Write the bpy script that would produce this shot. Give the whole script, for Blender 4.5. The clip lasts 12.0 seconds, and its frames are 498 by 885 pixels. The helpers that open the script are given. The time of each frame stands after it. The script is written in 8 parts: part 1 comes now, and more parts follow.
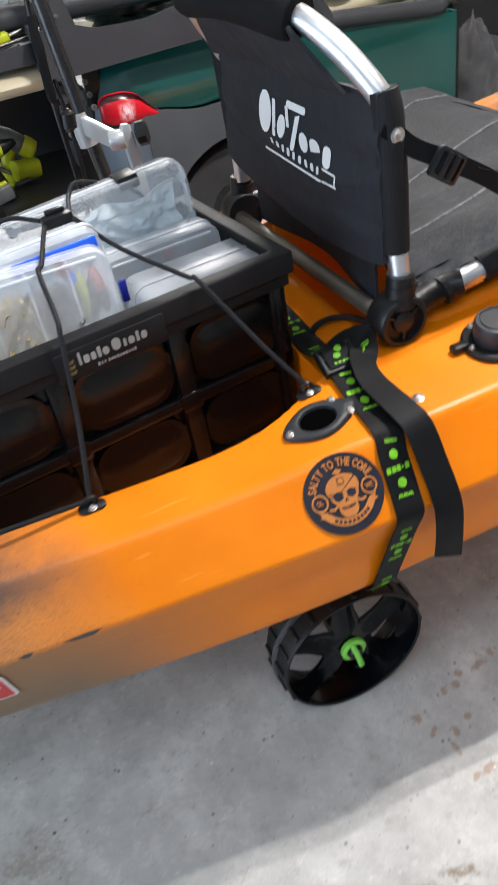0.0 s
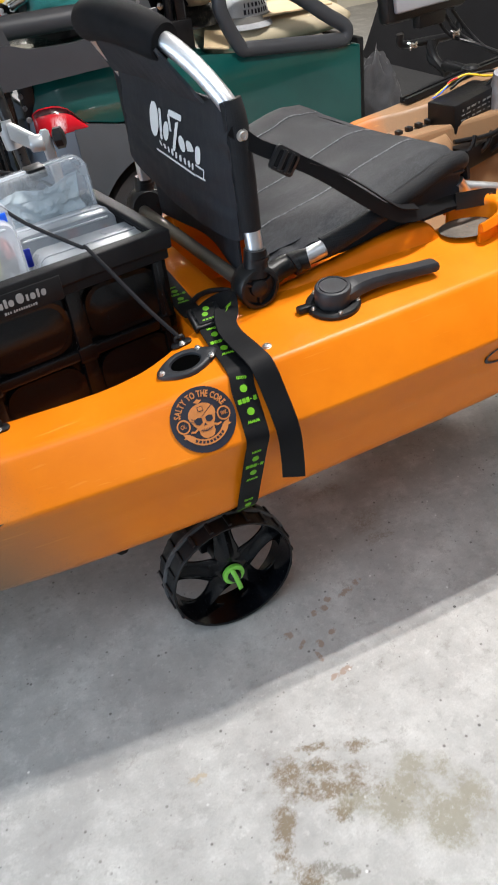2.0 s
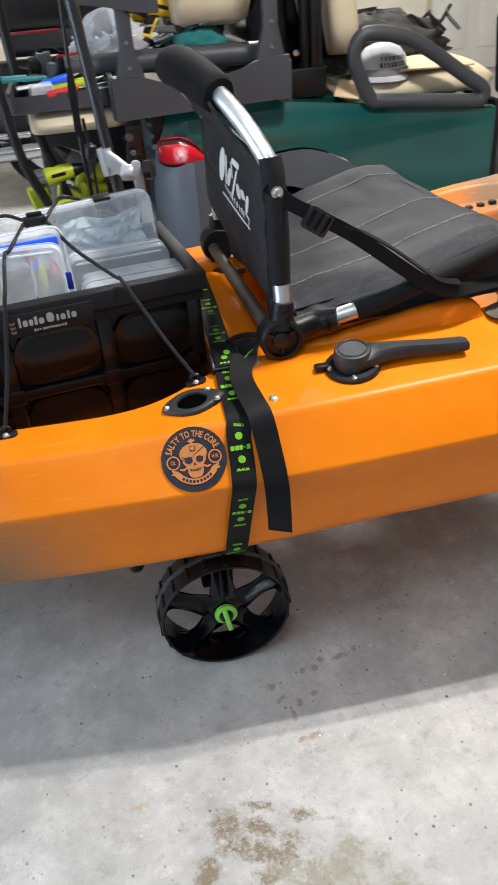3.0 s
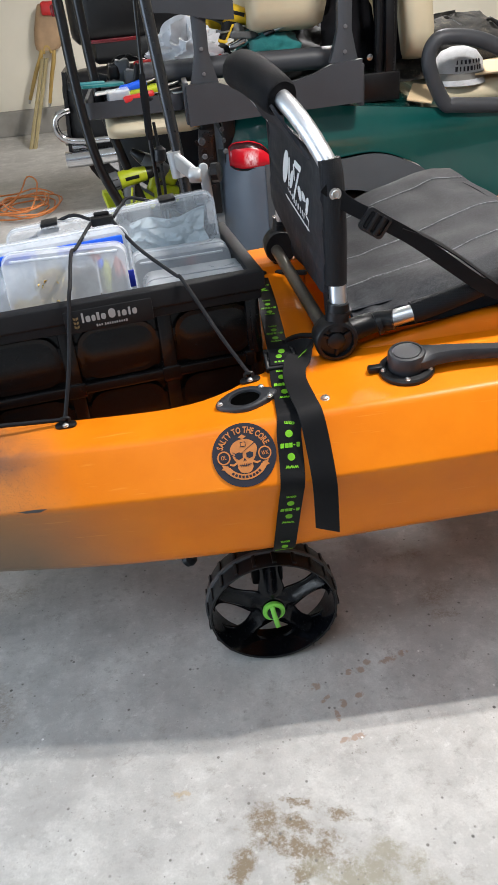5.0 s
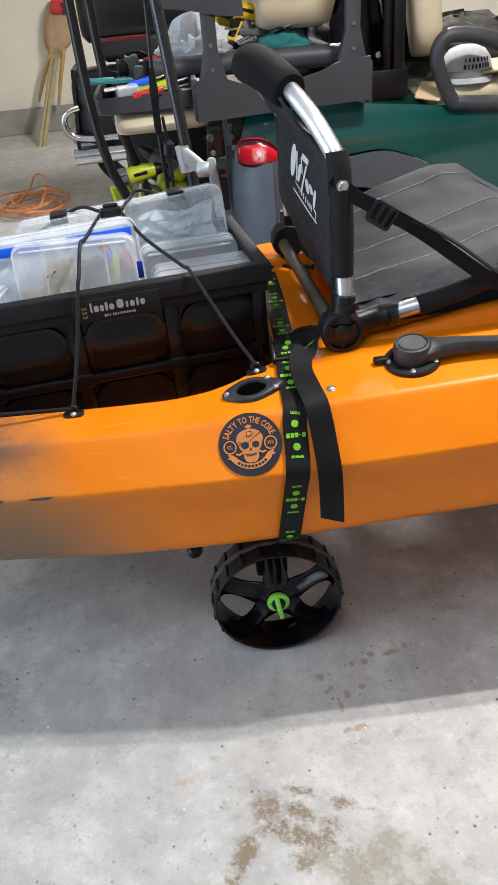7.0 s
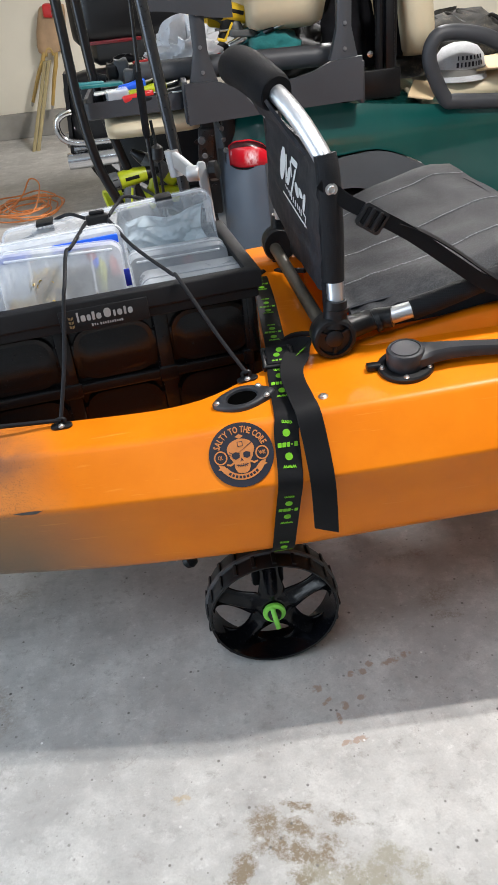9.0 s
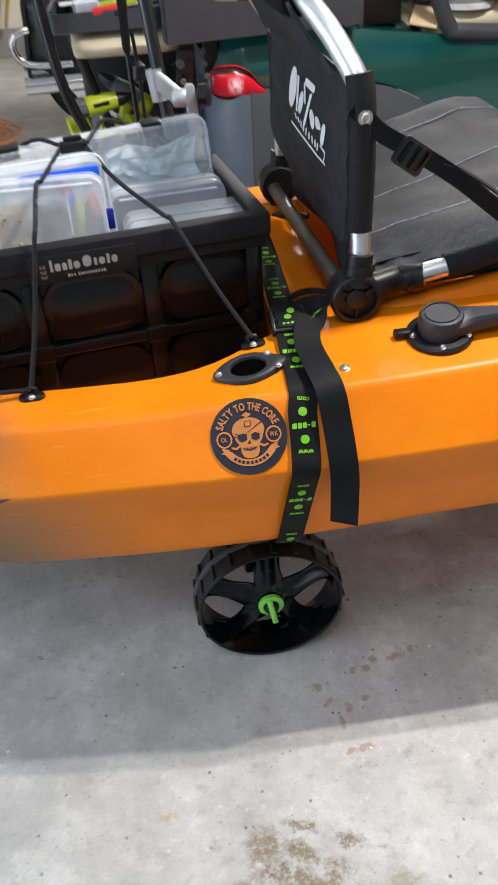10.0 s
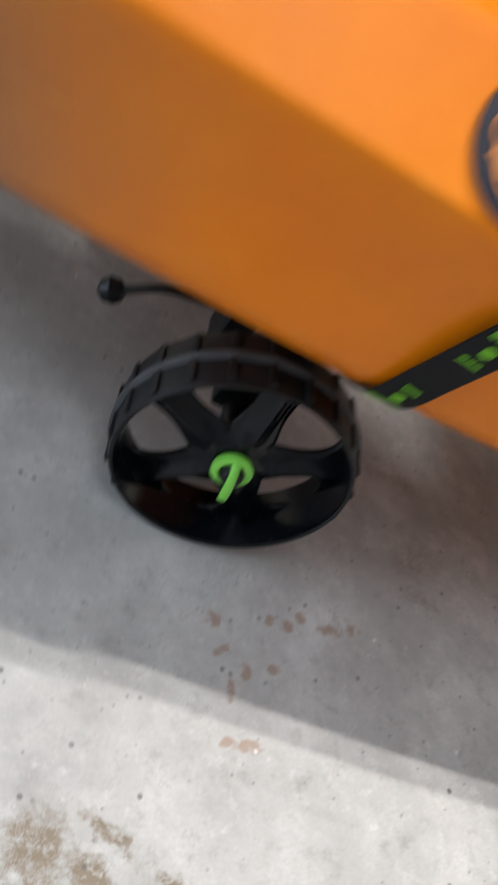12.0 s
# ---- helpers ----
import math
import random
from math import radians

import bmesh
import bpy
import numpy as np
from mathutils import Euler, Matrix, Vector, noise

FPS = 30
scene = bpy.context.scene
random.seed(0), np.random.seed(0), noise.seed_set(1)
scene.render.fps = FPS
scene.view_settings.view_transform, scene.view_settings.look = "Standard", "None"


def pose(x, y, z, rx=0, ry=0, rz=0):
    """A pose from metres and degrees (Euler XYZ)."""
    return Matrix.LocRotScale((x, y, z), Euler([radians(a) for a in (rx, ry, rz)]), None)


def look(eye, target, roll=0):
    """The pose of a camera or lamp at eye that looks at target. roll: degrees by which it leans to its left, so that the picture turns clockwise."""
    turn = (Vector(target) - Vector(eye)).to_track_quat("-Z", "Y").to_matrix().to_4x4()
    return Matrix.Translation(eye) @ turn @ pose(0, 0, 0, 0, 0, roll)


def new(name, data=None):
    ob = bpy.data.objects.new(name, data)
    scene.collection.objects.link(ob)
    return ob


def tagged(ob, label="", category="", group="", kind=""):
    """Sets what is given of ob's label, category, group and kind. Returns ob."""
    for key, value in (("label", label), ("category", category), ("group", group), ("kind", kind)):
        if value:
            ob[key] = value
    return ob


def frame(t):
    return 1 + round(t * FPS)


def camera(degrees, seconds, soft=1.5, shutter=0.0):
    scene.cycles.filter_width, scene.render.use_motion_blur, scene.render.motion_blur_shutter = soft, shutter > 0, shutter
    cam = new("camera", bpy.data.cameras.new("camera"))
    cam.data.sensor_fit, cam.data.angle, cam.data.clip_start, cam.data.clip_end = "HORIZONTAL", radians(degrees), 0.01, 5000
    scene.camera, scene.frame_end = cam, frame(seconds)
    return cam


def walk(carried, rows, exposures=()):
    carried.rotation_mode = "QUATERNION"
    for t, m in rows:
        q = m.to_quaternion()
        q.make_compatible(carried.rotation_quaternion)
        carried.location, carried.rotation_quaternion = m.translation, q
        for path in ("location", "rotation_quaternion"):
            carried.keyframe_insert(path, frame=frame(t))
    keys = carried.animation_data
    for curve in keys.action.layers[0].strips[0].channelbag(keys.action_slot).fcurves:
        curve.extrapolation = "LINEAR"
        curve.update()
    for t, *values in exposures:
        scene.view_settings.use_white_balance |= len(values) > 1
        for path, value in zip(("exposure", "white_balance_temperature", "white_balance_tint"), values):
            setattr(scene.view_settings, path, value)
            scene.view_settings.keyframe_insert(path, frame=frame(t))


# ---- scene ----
cam = camera(36.1, 12.0, 1.25, 0.5)
PATH = [
    (0, (-0.318, -0.699, 1.216), (0.135, 0.802, -0.026), -10.7),
    (0.2, (-0.386, -0.729, 1.216), (0.110, 0.747, -0.039), -11.0),
    (0.5, (-0.536, -0.758, 1.217), (0.137, 0.643, -0.041), -6.1),
    (0.7, (-0.540, -0.824, 1.233), (0.173, 0.565, -0.017), -5.5),
    (1, (-0.556, -0.858, 1.252), (0.229, 0.501, 0.012), -4.7),
    (1.5, (-0.41, -0.965, 1.234), (0.223, 0.486, 0.011), -5.7),
    (2, (-0.306, -0.991, 1.238), (0.266, 0.497, 0.031), -8.0),
    (2.5, (-0.237, -0.978, 1.242), (0.26, 0.588, 0.102), -6.3),
    (3, (-0.1, -1.053, 1.251), (0.177, 0.583, 0.133), -4.5),
    (3.5, (-0.068, -1.058, 1.249), (0.108, 0.593, 0.133), -5.3),
    (5.5, (-0.077, -1.09, 1.248), (0.02, 0.584, 0.158), -5.6),
    (6, (-0.068, -1.1, 1.246), (0.028, 0.573, 0.154), -5.5),
    (6.5, (-0.078, -1.103, 1.246), (0.015, 0.569, 0.154), -5.5),
    (7, (-0.079, -1.096, 1.239), (0.01, 0.578, 0.148), -5.6),
    (9, (-0.06, -1.069, 1.237), (0.026, 0.606, 0.147), -6.5),
    (9.5, (-0.078, -1.024, 1.224), (0.008, 0.635, 0.111), -6.4),
    (10, (-0.115, -0.881, 1.177), (0.065, 0.7, -0.035), -3.6),
    (10.5, (-0.143, -0.772, 1.146), (0.151, 0.744, -0.125), -0.1),
    (10.7, (-0.119, -0.751, 1.133), (0.150, 0.768, -0.140), 1.5),
    (11, (-0.123, -0.673, 1.124), (0.108, 0.826, -0.179), 5.7),
    (11.3, (-0.133, -0.610, 1.066), (0.050, 0.868, -0.269), 12.6),
    (11.5, (-0.167, -0.586, 0.998), (0.121, 0.864, -0.350), 21.3),
    (11.7, (-0.205, -0.546, 0.880), (0.292, 0.860, -0.453), 32.0),
    (11.9, (-0.246, -0.522, 0.735), (0.388, 0.860, -0.564), 39.4),
    (12, (-0.261, -0.511, 0.672), (0.424, 0.851, -0.622), 42.7),
]
walk(cam, [(t, look(eye, target, roll)) for t, eye, target, roll in PATH], [(0.0, 0.12), (0.6, 0.10), (1.3, 0.04), (2.0, 0.01), (12.0, 0.03)])

# ---- light ----
world = bpy.data.worlds.new("garage_air")
scene.world = world
world.use_nodes = True
world.node_tree.nodes["Background"].inputs["Color"].default_value = (0.8, 0.9, 1.0, 1)
world.node_tree.nodes["Background"].inputs["Strength"].default_value = 0.03


def tube_lamp(name, x, y, z, length, width, power, colour):
    data = bpy.data.lights.new(name, "AREA")
    data.shape, data.size, data.size_y, data.energy, data.color = "RECTANGLE", length, width, power, colour
    ob = new(name, data)
    ob.matrix_world = pose(x, y, z)
    return ob


KEY = [tube_lamp("ceiling_led_panel", 0.95, y, 2.5, 0.34, 0.03, 35.5, (1.0, 0.962, 0.925)) for y in (0.05, 0.155)]
# unseen fill added above the near floor; no such fixture is known
FRONT = tube_lamp("front_fill_panel", -0.4, -1.3, 2.5, 0.6, 1.2, 17, (0.80, 0.90, 1.0))
DAYLIGHT = tube_lamp("daylight_in_the_door_opening", 0, 0, 0, 2.0, 2.3, 92, (0.66, 0.82, 1.0))
DAYLIGHT.matrix_world = look((-3.24, -0.55, 1.06), (0.0, -0.55, 1.06)) @ pose(0, 0, 0, 0, 0, 90)
BACK = tube_lamp("ceiling_tube_light_back", 0.9, 3.3, 2.5, 0.07, 1.2, 130, (1.0, 0.97, 0.95))

# ---- shaping tools ----
ORIGIN = {}


def thing(name, label, category, at=(0, 0, 0), group="", kind=""):
    """An empty at the base of a thing; its parts are given in world metres."""
    ob = new(name)
    ob.empty_display_size = 0.05
    ob.location = at
    ORIGIN[ob.name] = Vector(at)
    return tagged(ob, label, category, group, kind)


def finish(name, bm, material, smooth=35):
    bmesh.ops.recalc_face_normals(bm, faces=bm.faces)
    me = bpy.data.meshes.new(name)
    bm.to_mesh(me)
    bm.free()
    for p in me.polygons:
        p.use_smooth = smooth > 0
    if 0 < smooth < 180:
        me.set_sharp_from_angle(angle=radians(smooth))
    me.materials.append(material)
    return me


def part(name, bm, material, parent, label="", smooth=35):
    """Links a bmesh, given in world metres, as one mesh under a thing or a part."""
    base = ORIGIN[parent.name]
    bmesh.ops.translate(bm, verts=bm.verts, vec=-base)
    ob = new(name, finish(name, bm, material, smooth))
    ob.parent = parent
    ORIGIN[ob.name] = base
    return tagged(ob, label)


def solo(name, bm, material, label, category="", kind="", smooth=35, group="", at=(0, 0, 0)):
    """A thing of one single mesh."""
    bmesh.ops.translate(bm, verts=bm.verts, vec=-Vector(at))
    ob = new(name, finish(name, bm, material, smooth))
    ob.location = at
    ORIGIN[ob.name] = Vector(at)
    return tagged(ob, label, category, group, kind)


def box(bm, c, s, bevel=0.004, turn=(0, 0, 0), seg=2):
    """A box of size s round c, with rounded edges."""
    tmp = bmesh.new()
    bmesh.ops.create_cube(tmp, size=1)
    bmesh.ops.scale(tmp, vec=s, verts=tmp.verts)
    if bevel:
        bmesh.ops.bevel(tmp, geom=tmp.edges[:], offset=min(bevel, min(s) * 0.45), segments=seg, affect="EDGES", profile=0.5)
    bmesh.ops.transform(tmp, matrix=pose(*c, *turn), verts=tmp.verts)
    join(bm, tmp)
    return bm


def join(bm, tmp, m=None):
    if m is not None:
        bmesh.ops.transform(tmp, matrix=m, verts=tmp.verts)
    made = [bm.verts.new(v.co) for v in tmp.verts]
    tmp.verts.index_update()
    for f in tmp.faces:
        try:
            bm.faces.new([made[v.index] for v in f.verts])
        except ValueError:
            pass
    tmp.free()


def glide(pts, n=6, closed=False):
    """A smooth line through the points."""
    pts = [Vector(p) for p in pts]
    k = len(pts)
    out = []
    for i in range(k if closed else k - 1):
        a = pts[(i - 1) % k] if closed or i else pts[0] * 2 - pts[1]
        b, c = pts[i], pts[(i + 1) % k]
        d = pts[(i + 2) % k] if closed or i + 2 < k else pts[-1] * 2 - pts[-2]
        for j in range(n):
            u = j / n
            out.append(0.5 * (2 * b + (c - a) * u + (2 * a - 5 * b + 4 * c - d) * u * u + (3 * b - a - 3 * c + d) * u ** 3))
    if not closed:
        out.append(pts[-1])
    return out


def rings(bm, loops, closed=False, caps=True, around=True):
    """Skins a row of equally long loops."""
    vs = [[bm.verts.new(p) for p in loop] for loop in loops]
    n = len(vs[0])
    for i in range(len(vs) if closed else len(vs) - 1):
        a, b = vs[i], vs[(i + 1) % len(vs)]
        for j in range(n if around else n - 1):
            bm.faces.new((a[j], a[(j + 1) % n], b[(j + 1) % n], b[j]))
    if caps and not closed and around:
        bm.faces.new(vs[0][::-1])
        bm.faces.new(vs[-1])
    return vs


def frames(pts, closed=False):
    """A side and an up vector at each point of a line, turning as little as it can."""
    out, side = [], None
    for i, p in enumerate(pts):
        a = pts[i - 1] if closed or i else pts[0]
        b = pts[(i + 1) % len(pts)] if closed or i + 1 < len(pts) else pts[-1]
        d = (b - a).normalized()
        if side is None:
            side = d.orthogonal().normalized()
        side = (side - d * side.dot(d)).normalized()
        out.append((side, d.cross(side)))
    return out


def tube(bm, pts, r, n=10, closed=False, smooth=6):
    """A round bar along a line; r is one radius or one for each given point."""
    line = glide(pts, smooth, closed) if smooth else [Vector(p) for p in pts]
    rad = [r] * len(line) if isinstance(r, (int, float)) else list(np.interp(np.linspace(0, len(pts) - 1, len(line)), range(len(pts)), r))
    loops = []
    for p, (s, u), q in zip(line, frames(line, closed), rad):
        loops.append([p + (s * math.cos(a) + u * math.sin(a)) * q for a in [2 * math.pi * k / n for k in range(n)]])
    rings(bm, loops, closed)
    return bm


def band(bm, pts, side, width, thick, smooth=6):
    """A flat webbing along a line; side is the direction of its width, one or one for each point."""
    line = glide(pts, smooth) if smooth else [Vector(p) for p in pts]
    if isinstance(side[0], (int, float)):
        sides = [Vector(side)] * len(line)
    else:
        sides = glide(side, smooth) if smooth else [Vector(s) for s in side]
    loops = []
    for i, p in enumerate(line):
        d = (line[min(i + 1, len(line) - 1)] - line[max(i - 1, 0)]).normalized()
        s = (sides[i] - d * sides[i].dot(d)).normalized()
        u = d.cross(s)
        w, h = width / 2, thick / 2
        loops.append([p + s * a * w + u * b * h for a, b in ((-1, -0.5), (-0.97, -1), (0.97, -1), (1, -0.5), (1, 0.5), (0.97, 1), (-0.97, 1), (-1, 0.5))])
    rings(bm, loops)
    return bm


def lathe(bm, profile, m=None, n=32, closed=False):
    """Turns (radius, height) pairs round z, then lays the shape by m."""
    tmp = bmesh.new()
    loops = [[Vector((r * math.cos(a), r * math.sin(a), h)) for a in [2 * math.pi * k / n for k in range(n)]] for r, h in profile]
    rings(tmp, loops, closed=closed, caps=not closed)
    join(bm, tmp, m)
    return bm


def prism(bm, outline, depth, m=None, bevel=0.0):
    """A flat outline in x and y, given thickness along z."""
    tmp = bmesh.new()
    rings(tmp, [[Vector((x, y, z)) for x, y in outline] for z in (0, depth)])
    if bevel:
        rim = [e for e in tmp.edges if len(e.link_faces) == 2 and abs(e.verts[0].co.z - e.verts[1].co.z) < 1e-6]
        bmesh.ops.bevel(tmp, geom=rim, offset=bevel, segments=2, affect="EDGES", profile=0.5)
    join(bm, tmp, m)
    return bm


def rounded(w, h, r, n=5):
    """The outline of a rounded rectangle."""
    out = []
    for cx, cy, a in ((w / 2 - r, h / 2 - r, 0), (r - w / 2, h / 2 - r, 90), (r - w / 2, r - h / 2, 180), (w / 2 - r, r - h / 2, 270)):
        out += [(cx + r * math.cos(radians(a + 90 * k / n)), cy + r * math.sin(radians(a + 90 * k / n))) for k in range(n + 1)]
    return out


def sheet(bm, fn, nu, nv, thick=0.0):
    """A surface fn(u, v) over the unit square, thickened along its normals."""
    grid = [[Vector(fn(i / nu, j / nv)) for j in range(nv + 1)] for i in range(nu + 1)]

    def normal(i, j):
        a = grid[min(i + 1, nu)][j] - grid[max(i - 1, 0)][j]
        b = grid[i][min(j + 1, nv)] - grid[i][max(j - 1, 0)]
        return a.cross(b).normalized()
    if not thick:
        vs = [[bm.verts.new(p) for p in row] for row in grid]
        for i in range(nu):
            for j in range(nv):
                bm.faces.new((vs[i][j], vs[i + 1][j], vs[i + 1][j + 1], vs[i][j + 1]))
        return bm
    top = [[bm.verts.new(grid[i][j] + normal(i, j) * thick / 2) for j in range(nv + 1)] for i in range(nu + 1)]
    low = [[bm.verts.new(grid[i][j] - normal(i, j) * thick / 2) for j in range(nv + 1)] for i in range(nu + 1)]
    for i in range(nu):
        for j in range(nv):
            bm.faces.new((top[i][j], top[i + 1][j], top[i + 1][j + 1], top[i][j + 1]))
            bm.faces.new((low[i][j], low[i][j + 1], low[i + 1][j + 1], low[i + 1][j]))
    edge = [(i, 0) for i in range(nu)] + [(nu, j) for j in range(nv)] + [(i, nv) for i in range(nu, 0, -1)] + [(0, j) for j in range(nv, 0, -1)]
    for k, (i, j) in enumerate(edge):
        p, q = edge[(k + 1) % len(edge)]
        bm.faces.new((top[i][j], low[i][j], low[p][q], top[p][q]))
    return bm


def pchip(xs, ys):
    """A smooth function through the pairs that does not overshoot."""
    xs, ys = np.array(xs, float), np.array(ys, float)
    h, d = np.diff(xs), np.diff(ys) / np.diff(xs)
    m = np.zeros(len(xs))
    m[0], m[-1] = d[0], d[-1]
    for i in range(1, len(xs) - 1):
        if d[i - 1] * d[i] > 0:
            w1, w2 = 2 * h[i] + h[i - 1], h[i] + 2 * h[i - 1]
            m[i] = (w1 + w2) / (w1 / d[i - 1] + w2 / d[i])

    def f(x):
        x = min(max(x, xs[0]), xs[-1])
        i = min(int(np.searchsorted(xs, x, side="right")) - 1, len(xs) - 2)
        t = (x - xs[i]) / h[i]
        return float((2 * t ** 3 - 3 * t * t + 1) * ys[i] + (t ** 3 - 2 * t * t + t) * h[i] * m[i] + (3 * t * t - 2 * t ** 3) * ys[i + 1] + (t ** 3 - t * t) * h[i] * m[i + 1])
    return f


def aim(p, direction, up=(0, 0, 1)):
    """A pose at p whose z axis points along direction."""
    z = Vector(direction).normalized()
    x = Vector(up).cross(z)
    if x.length < 1e-4:
        x = Vector((1, 0, 0)).cross(z)
    x.normalize()
    y = z.cross(x)
    return Matrix.Translation(p) @ Matrix((x, y, z)).transposed().to_4x4()


def letters(text, size, depth=0.0006, bold=0.0):
    """The mesh of a word in the built-in font, as a bmesh round its own middle."""
    cu = bpy.data.curves.new("letters", "FONT")
    cu.body, cu.size, cu.extrude, cu.align_x, cu.align_y, cu.resolution_u = text, size, depth, "CENTER", "CENTER", 3
    cu.offset = bold
    ob = bpy.data.objects.new("letters", cu)
    me = bpy.data.meshes.new_from_object(ob)
    bm = bmesh.new()
    bm.from_mesh(me)
    bpy.data.objects.remove(ob)
    bpy.data.curves.remove(cu)
    bpy.data.meshes.remove(me)
    return bm

# ---- materials ----
def graph(name):
    m = bpy.data.materials.new(name)
    m.use_nodes = True
    return m, m.node_tree.nodes, m.node_tree.links, m.node_tree.nodes["Principled BSDF"]


def mixed(nodes, links, factor, a, b, blend="MIX"):
    n = nodes.new("ShaderNodeMix")
    n.data_type, n.blend_type = "RGBA", blend
    for socket, value in ((n.inputs[0], factor), (n.inputs[6], a), (n.inputs[7], b)):
        if isinstance(value, (int, float)):
            socket.default_value = value
        elif isinstance(value, tuple):
            socket.default_value = (*value[:3], 1)
        else:
            links.new(value, socket)
    return n.outputs[2]


def noise_of(nodes, links, coords, scale, detail=4, rough=0.55, stretch=None):
    if stretch:
        mp = nodes.new("ShaderNodeMapping")
        mp.inputs["Scale"].default_value = stretch
        links.new(coords, mp.inputs["Vector"])
        coords = mp.outputs["Vector"]
    n = nodes.new("ShaderNodeTexNoise")
    n.inputs["Scale"].default_value, n.inputs["Detail"].default_value, n.inputs["Roughness"].default_value = scale, detail, rough
    links.new(coords, n.inputs["Vector"])
    return n.outputs["Fac"]


def ranged(nodes, links, value, a, b, c=0.0, d=1.0):
    n = nodes.new("ShaderNodeMapRange")
    links.new(value, n.inputs["Value"])
    for k, v in zip((1, 2, 3, 4), (a, b, c, d)):
        n.inputs[k].default_value = v
    return n.outputs["Result"]


def combine(nodes, links, op, a, b):
    n = nodes.new("ShaderNodeMath")
    n.operation = op
    for socket, value in zip(n.inputs, (a, b)):
        if isinstance(value, (int, float)):
            socket.default_value = value
        else:
            links.new(value, socket)
    return n.outputs[0]


def bumped(nodes, links, shader, height, strength, distance):
    n = nodes.new("ShaderNodeBump")
    n.inputs["Strength"].default_value, n.inputs["Distance"].default_value = strength, distance
    links.new(height, n.inputs["Height"])
    links.new(n.outputs["Normal"], shader.inputs["Normal"])


def surface(name, colour, rough=0.5, metal=0.0, var=0.18, coarse=6.0, fine=160.0, bump=0.15, wear=None, coat=0.0, spec=0.5, depth=0.0008):
    """A surface with uneven colour and gloss at two scales and a fine relief."""
    m, nodes, links, s = graph(name)
    co = nodes.new("ShaderNodeTexCoord").outputs["Object"]
    big, small = noise_of(nodes, links, co, coarse), noise_of(nodes, links, co, fine, 3)
    dark = tuple(c * (1 - var) for c in colour)
    light = tuple(min(1, c * (1 + var)) for c in colour)
    col = mixed(nodes, links, ranged(nodes, links, big, 0.3, 0.7), dark, light)
    if wear:
        col = mixed(nodes, links, ranged(nodes, links, combine(nodes, links, "MULTIPLY", big, small), 0.30, 0.42), col, wear)
    links.new(col, s.inputs["Base Color"])
    links.new(ranged(nodes, links, small, 0.2, 0.8, max(0.03, rough - 0.09), min(1, rough + 0.09)), s.inputs["Roughness"])
    s.inputs["Metallic"].default_value = metal
    s.inputs["Coat Weight"].default_value = coat
    s.inputs["Specular IOR Level"].default_value = spec
    if bump:
        bumped(nodes, links, s, small, bump, depth)
    return m


def woven(name, colour, pitch=0.0016, rough=0.75, strength=0.5, sheen=0.2, spec=0.12):
    """Cloth or webbing with a fine weave."""
    m, nodes, links, s = graph(name)
    co = nodes.new("ShaderNodeTexCoord").outputs["Object"]
    heights = []
    for axis in ("X", "Y", "Z"):
        w = nodes.new("ShaderNodeTexWave")
        w.bands_direction = axis
        w.inputs["Scale"].default_value = 0.314 / pitch
        w.inputs["Distortion"].default_value = 0.4
        links.new(co, w.inputs["Vector"])
        heights.append(w.outputs["Fac"])
    weave = combine(nodes, links, "MULTIPLY", combine(nodes, links, "MAXIMUM", heights[0], heights[1]), heights[2])
    big = noise_of(nodes, links, co, 9.0)
    base = mixed(nodes, links, ranged(nodes, links, big, 0.3, 0.7), tuple(c * 0.75 for c in colour), tuple(c * 1.3 for c in colour))
    links.new(mixed(nodes, links, ranged(nodes, links, weave, 0, 1, 0.0, 0.3), base, tuple(min(1, c * 2.2) for c in colour)), s.inputs["Base Color"])
    s.inputs["Roughness"].default_value = rough
    s.inputs["Sheen Weight"].default_value = sheen
    s.inputs["Specular IOR Level"].default_value = spec
    bumped(nodes, links, s, weave, strength, 0.0006)
    return m


def mesh_cloth(name, colour, dust, weave=0.6):
    """Coated mesh cloth: fine crossed threads, pale dusty scuffs and creases."""
    m, nodes, links, s = graph(name)
    co = nodes.new("ShaderNodeTexCoord").outputs["Object"]
    across, along = noise_of(nodes, links, co, 240.0, 2, 0.5, (4.0, 1.0, 1.0)), noise_of(nodes, links, co, 240.0, 2, 0.5, (1.0, 4.0, 1.0))
    thread = combine(nodes, links, "MULTIPLY", across, along)
    big, mid = noise_of(nodes, links, co, 5.0, 4), noise_of(nodes, links, co, 22.0, 6, 0.65, (1.0, 2.2, 1.0))
    col = mixed(nodes, links, ranged(nodes, links, big, 0.3, 0.7), tuple(c * 0.8 for c in colour), tuple(c * 1.25 for c in colour))
    col = mixed(nodes, links, ranged(nodes, links, thread, 0.20, 0.36, 0.0, weave), col, tuple(c * 3.2 for c in colour))
    col = mixed(nodes, links, combine(nodes, links, "MULTIPLY", ranged(nodes, links, mid, 0.50, 0.72), ranged(nodes, links, big, 0.42, 0.62, 0.1, 0.55)), col, dust)
    links.new(col, s.inputs["Base Color"])
    links.new(ranged(nodes, links, mid, 0.3, 0.7, 0.58, 0.75), s.inputs["Roughness"])
    s.inputs["Specular IOR Level"].default_value = 0.22
    bumped(nodes, links, s, thread, 0.35, 0.0008)
    return m


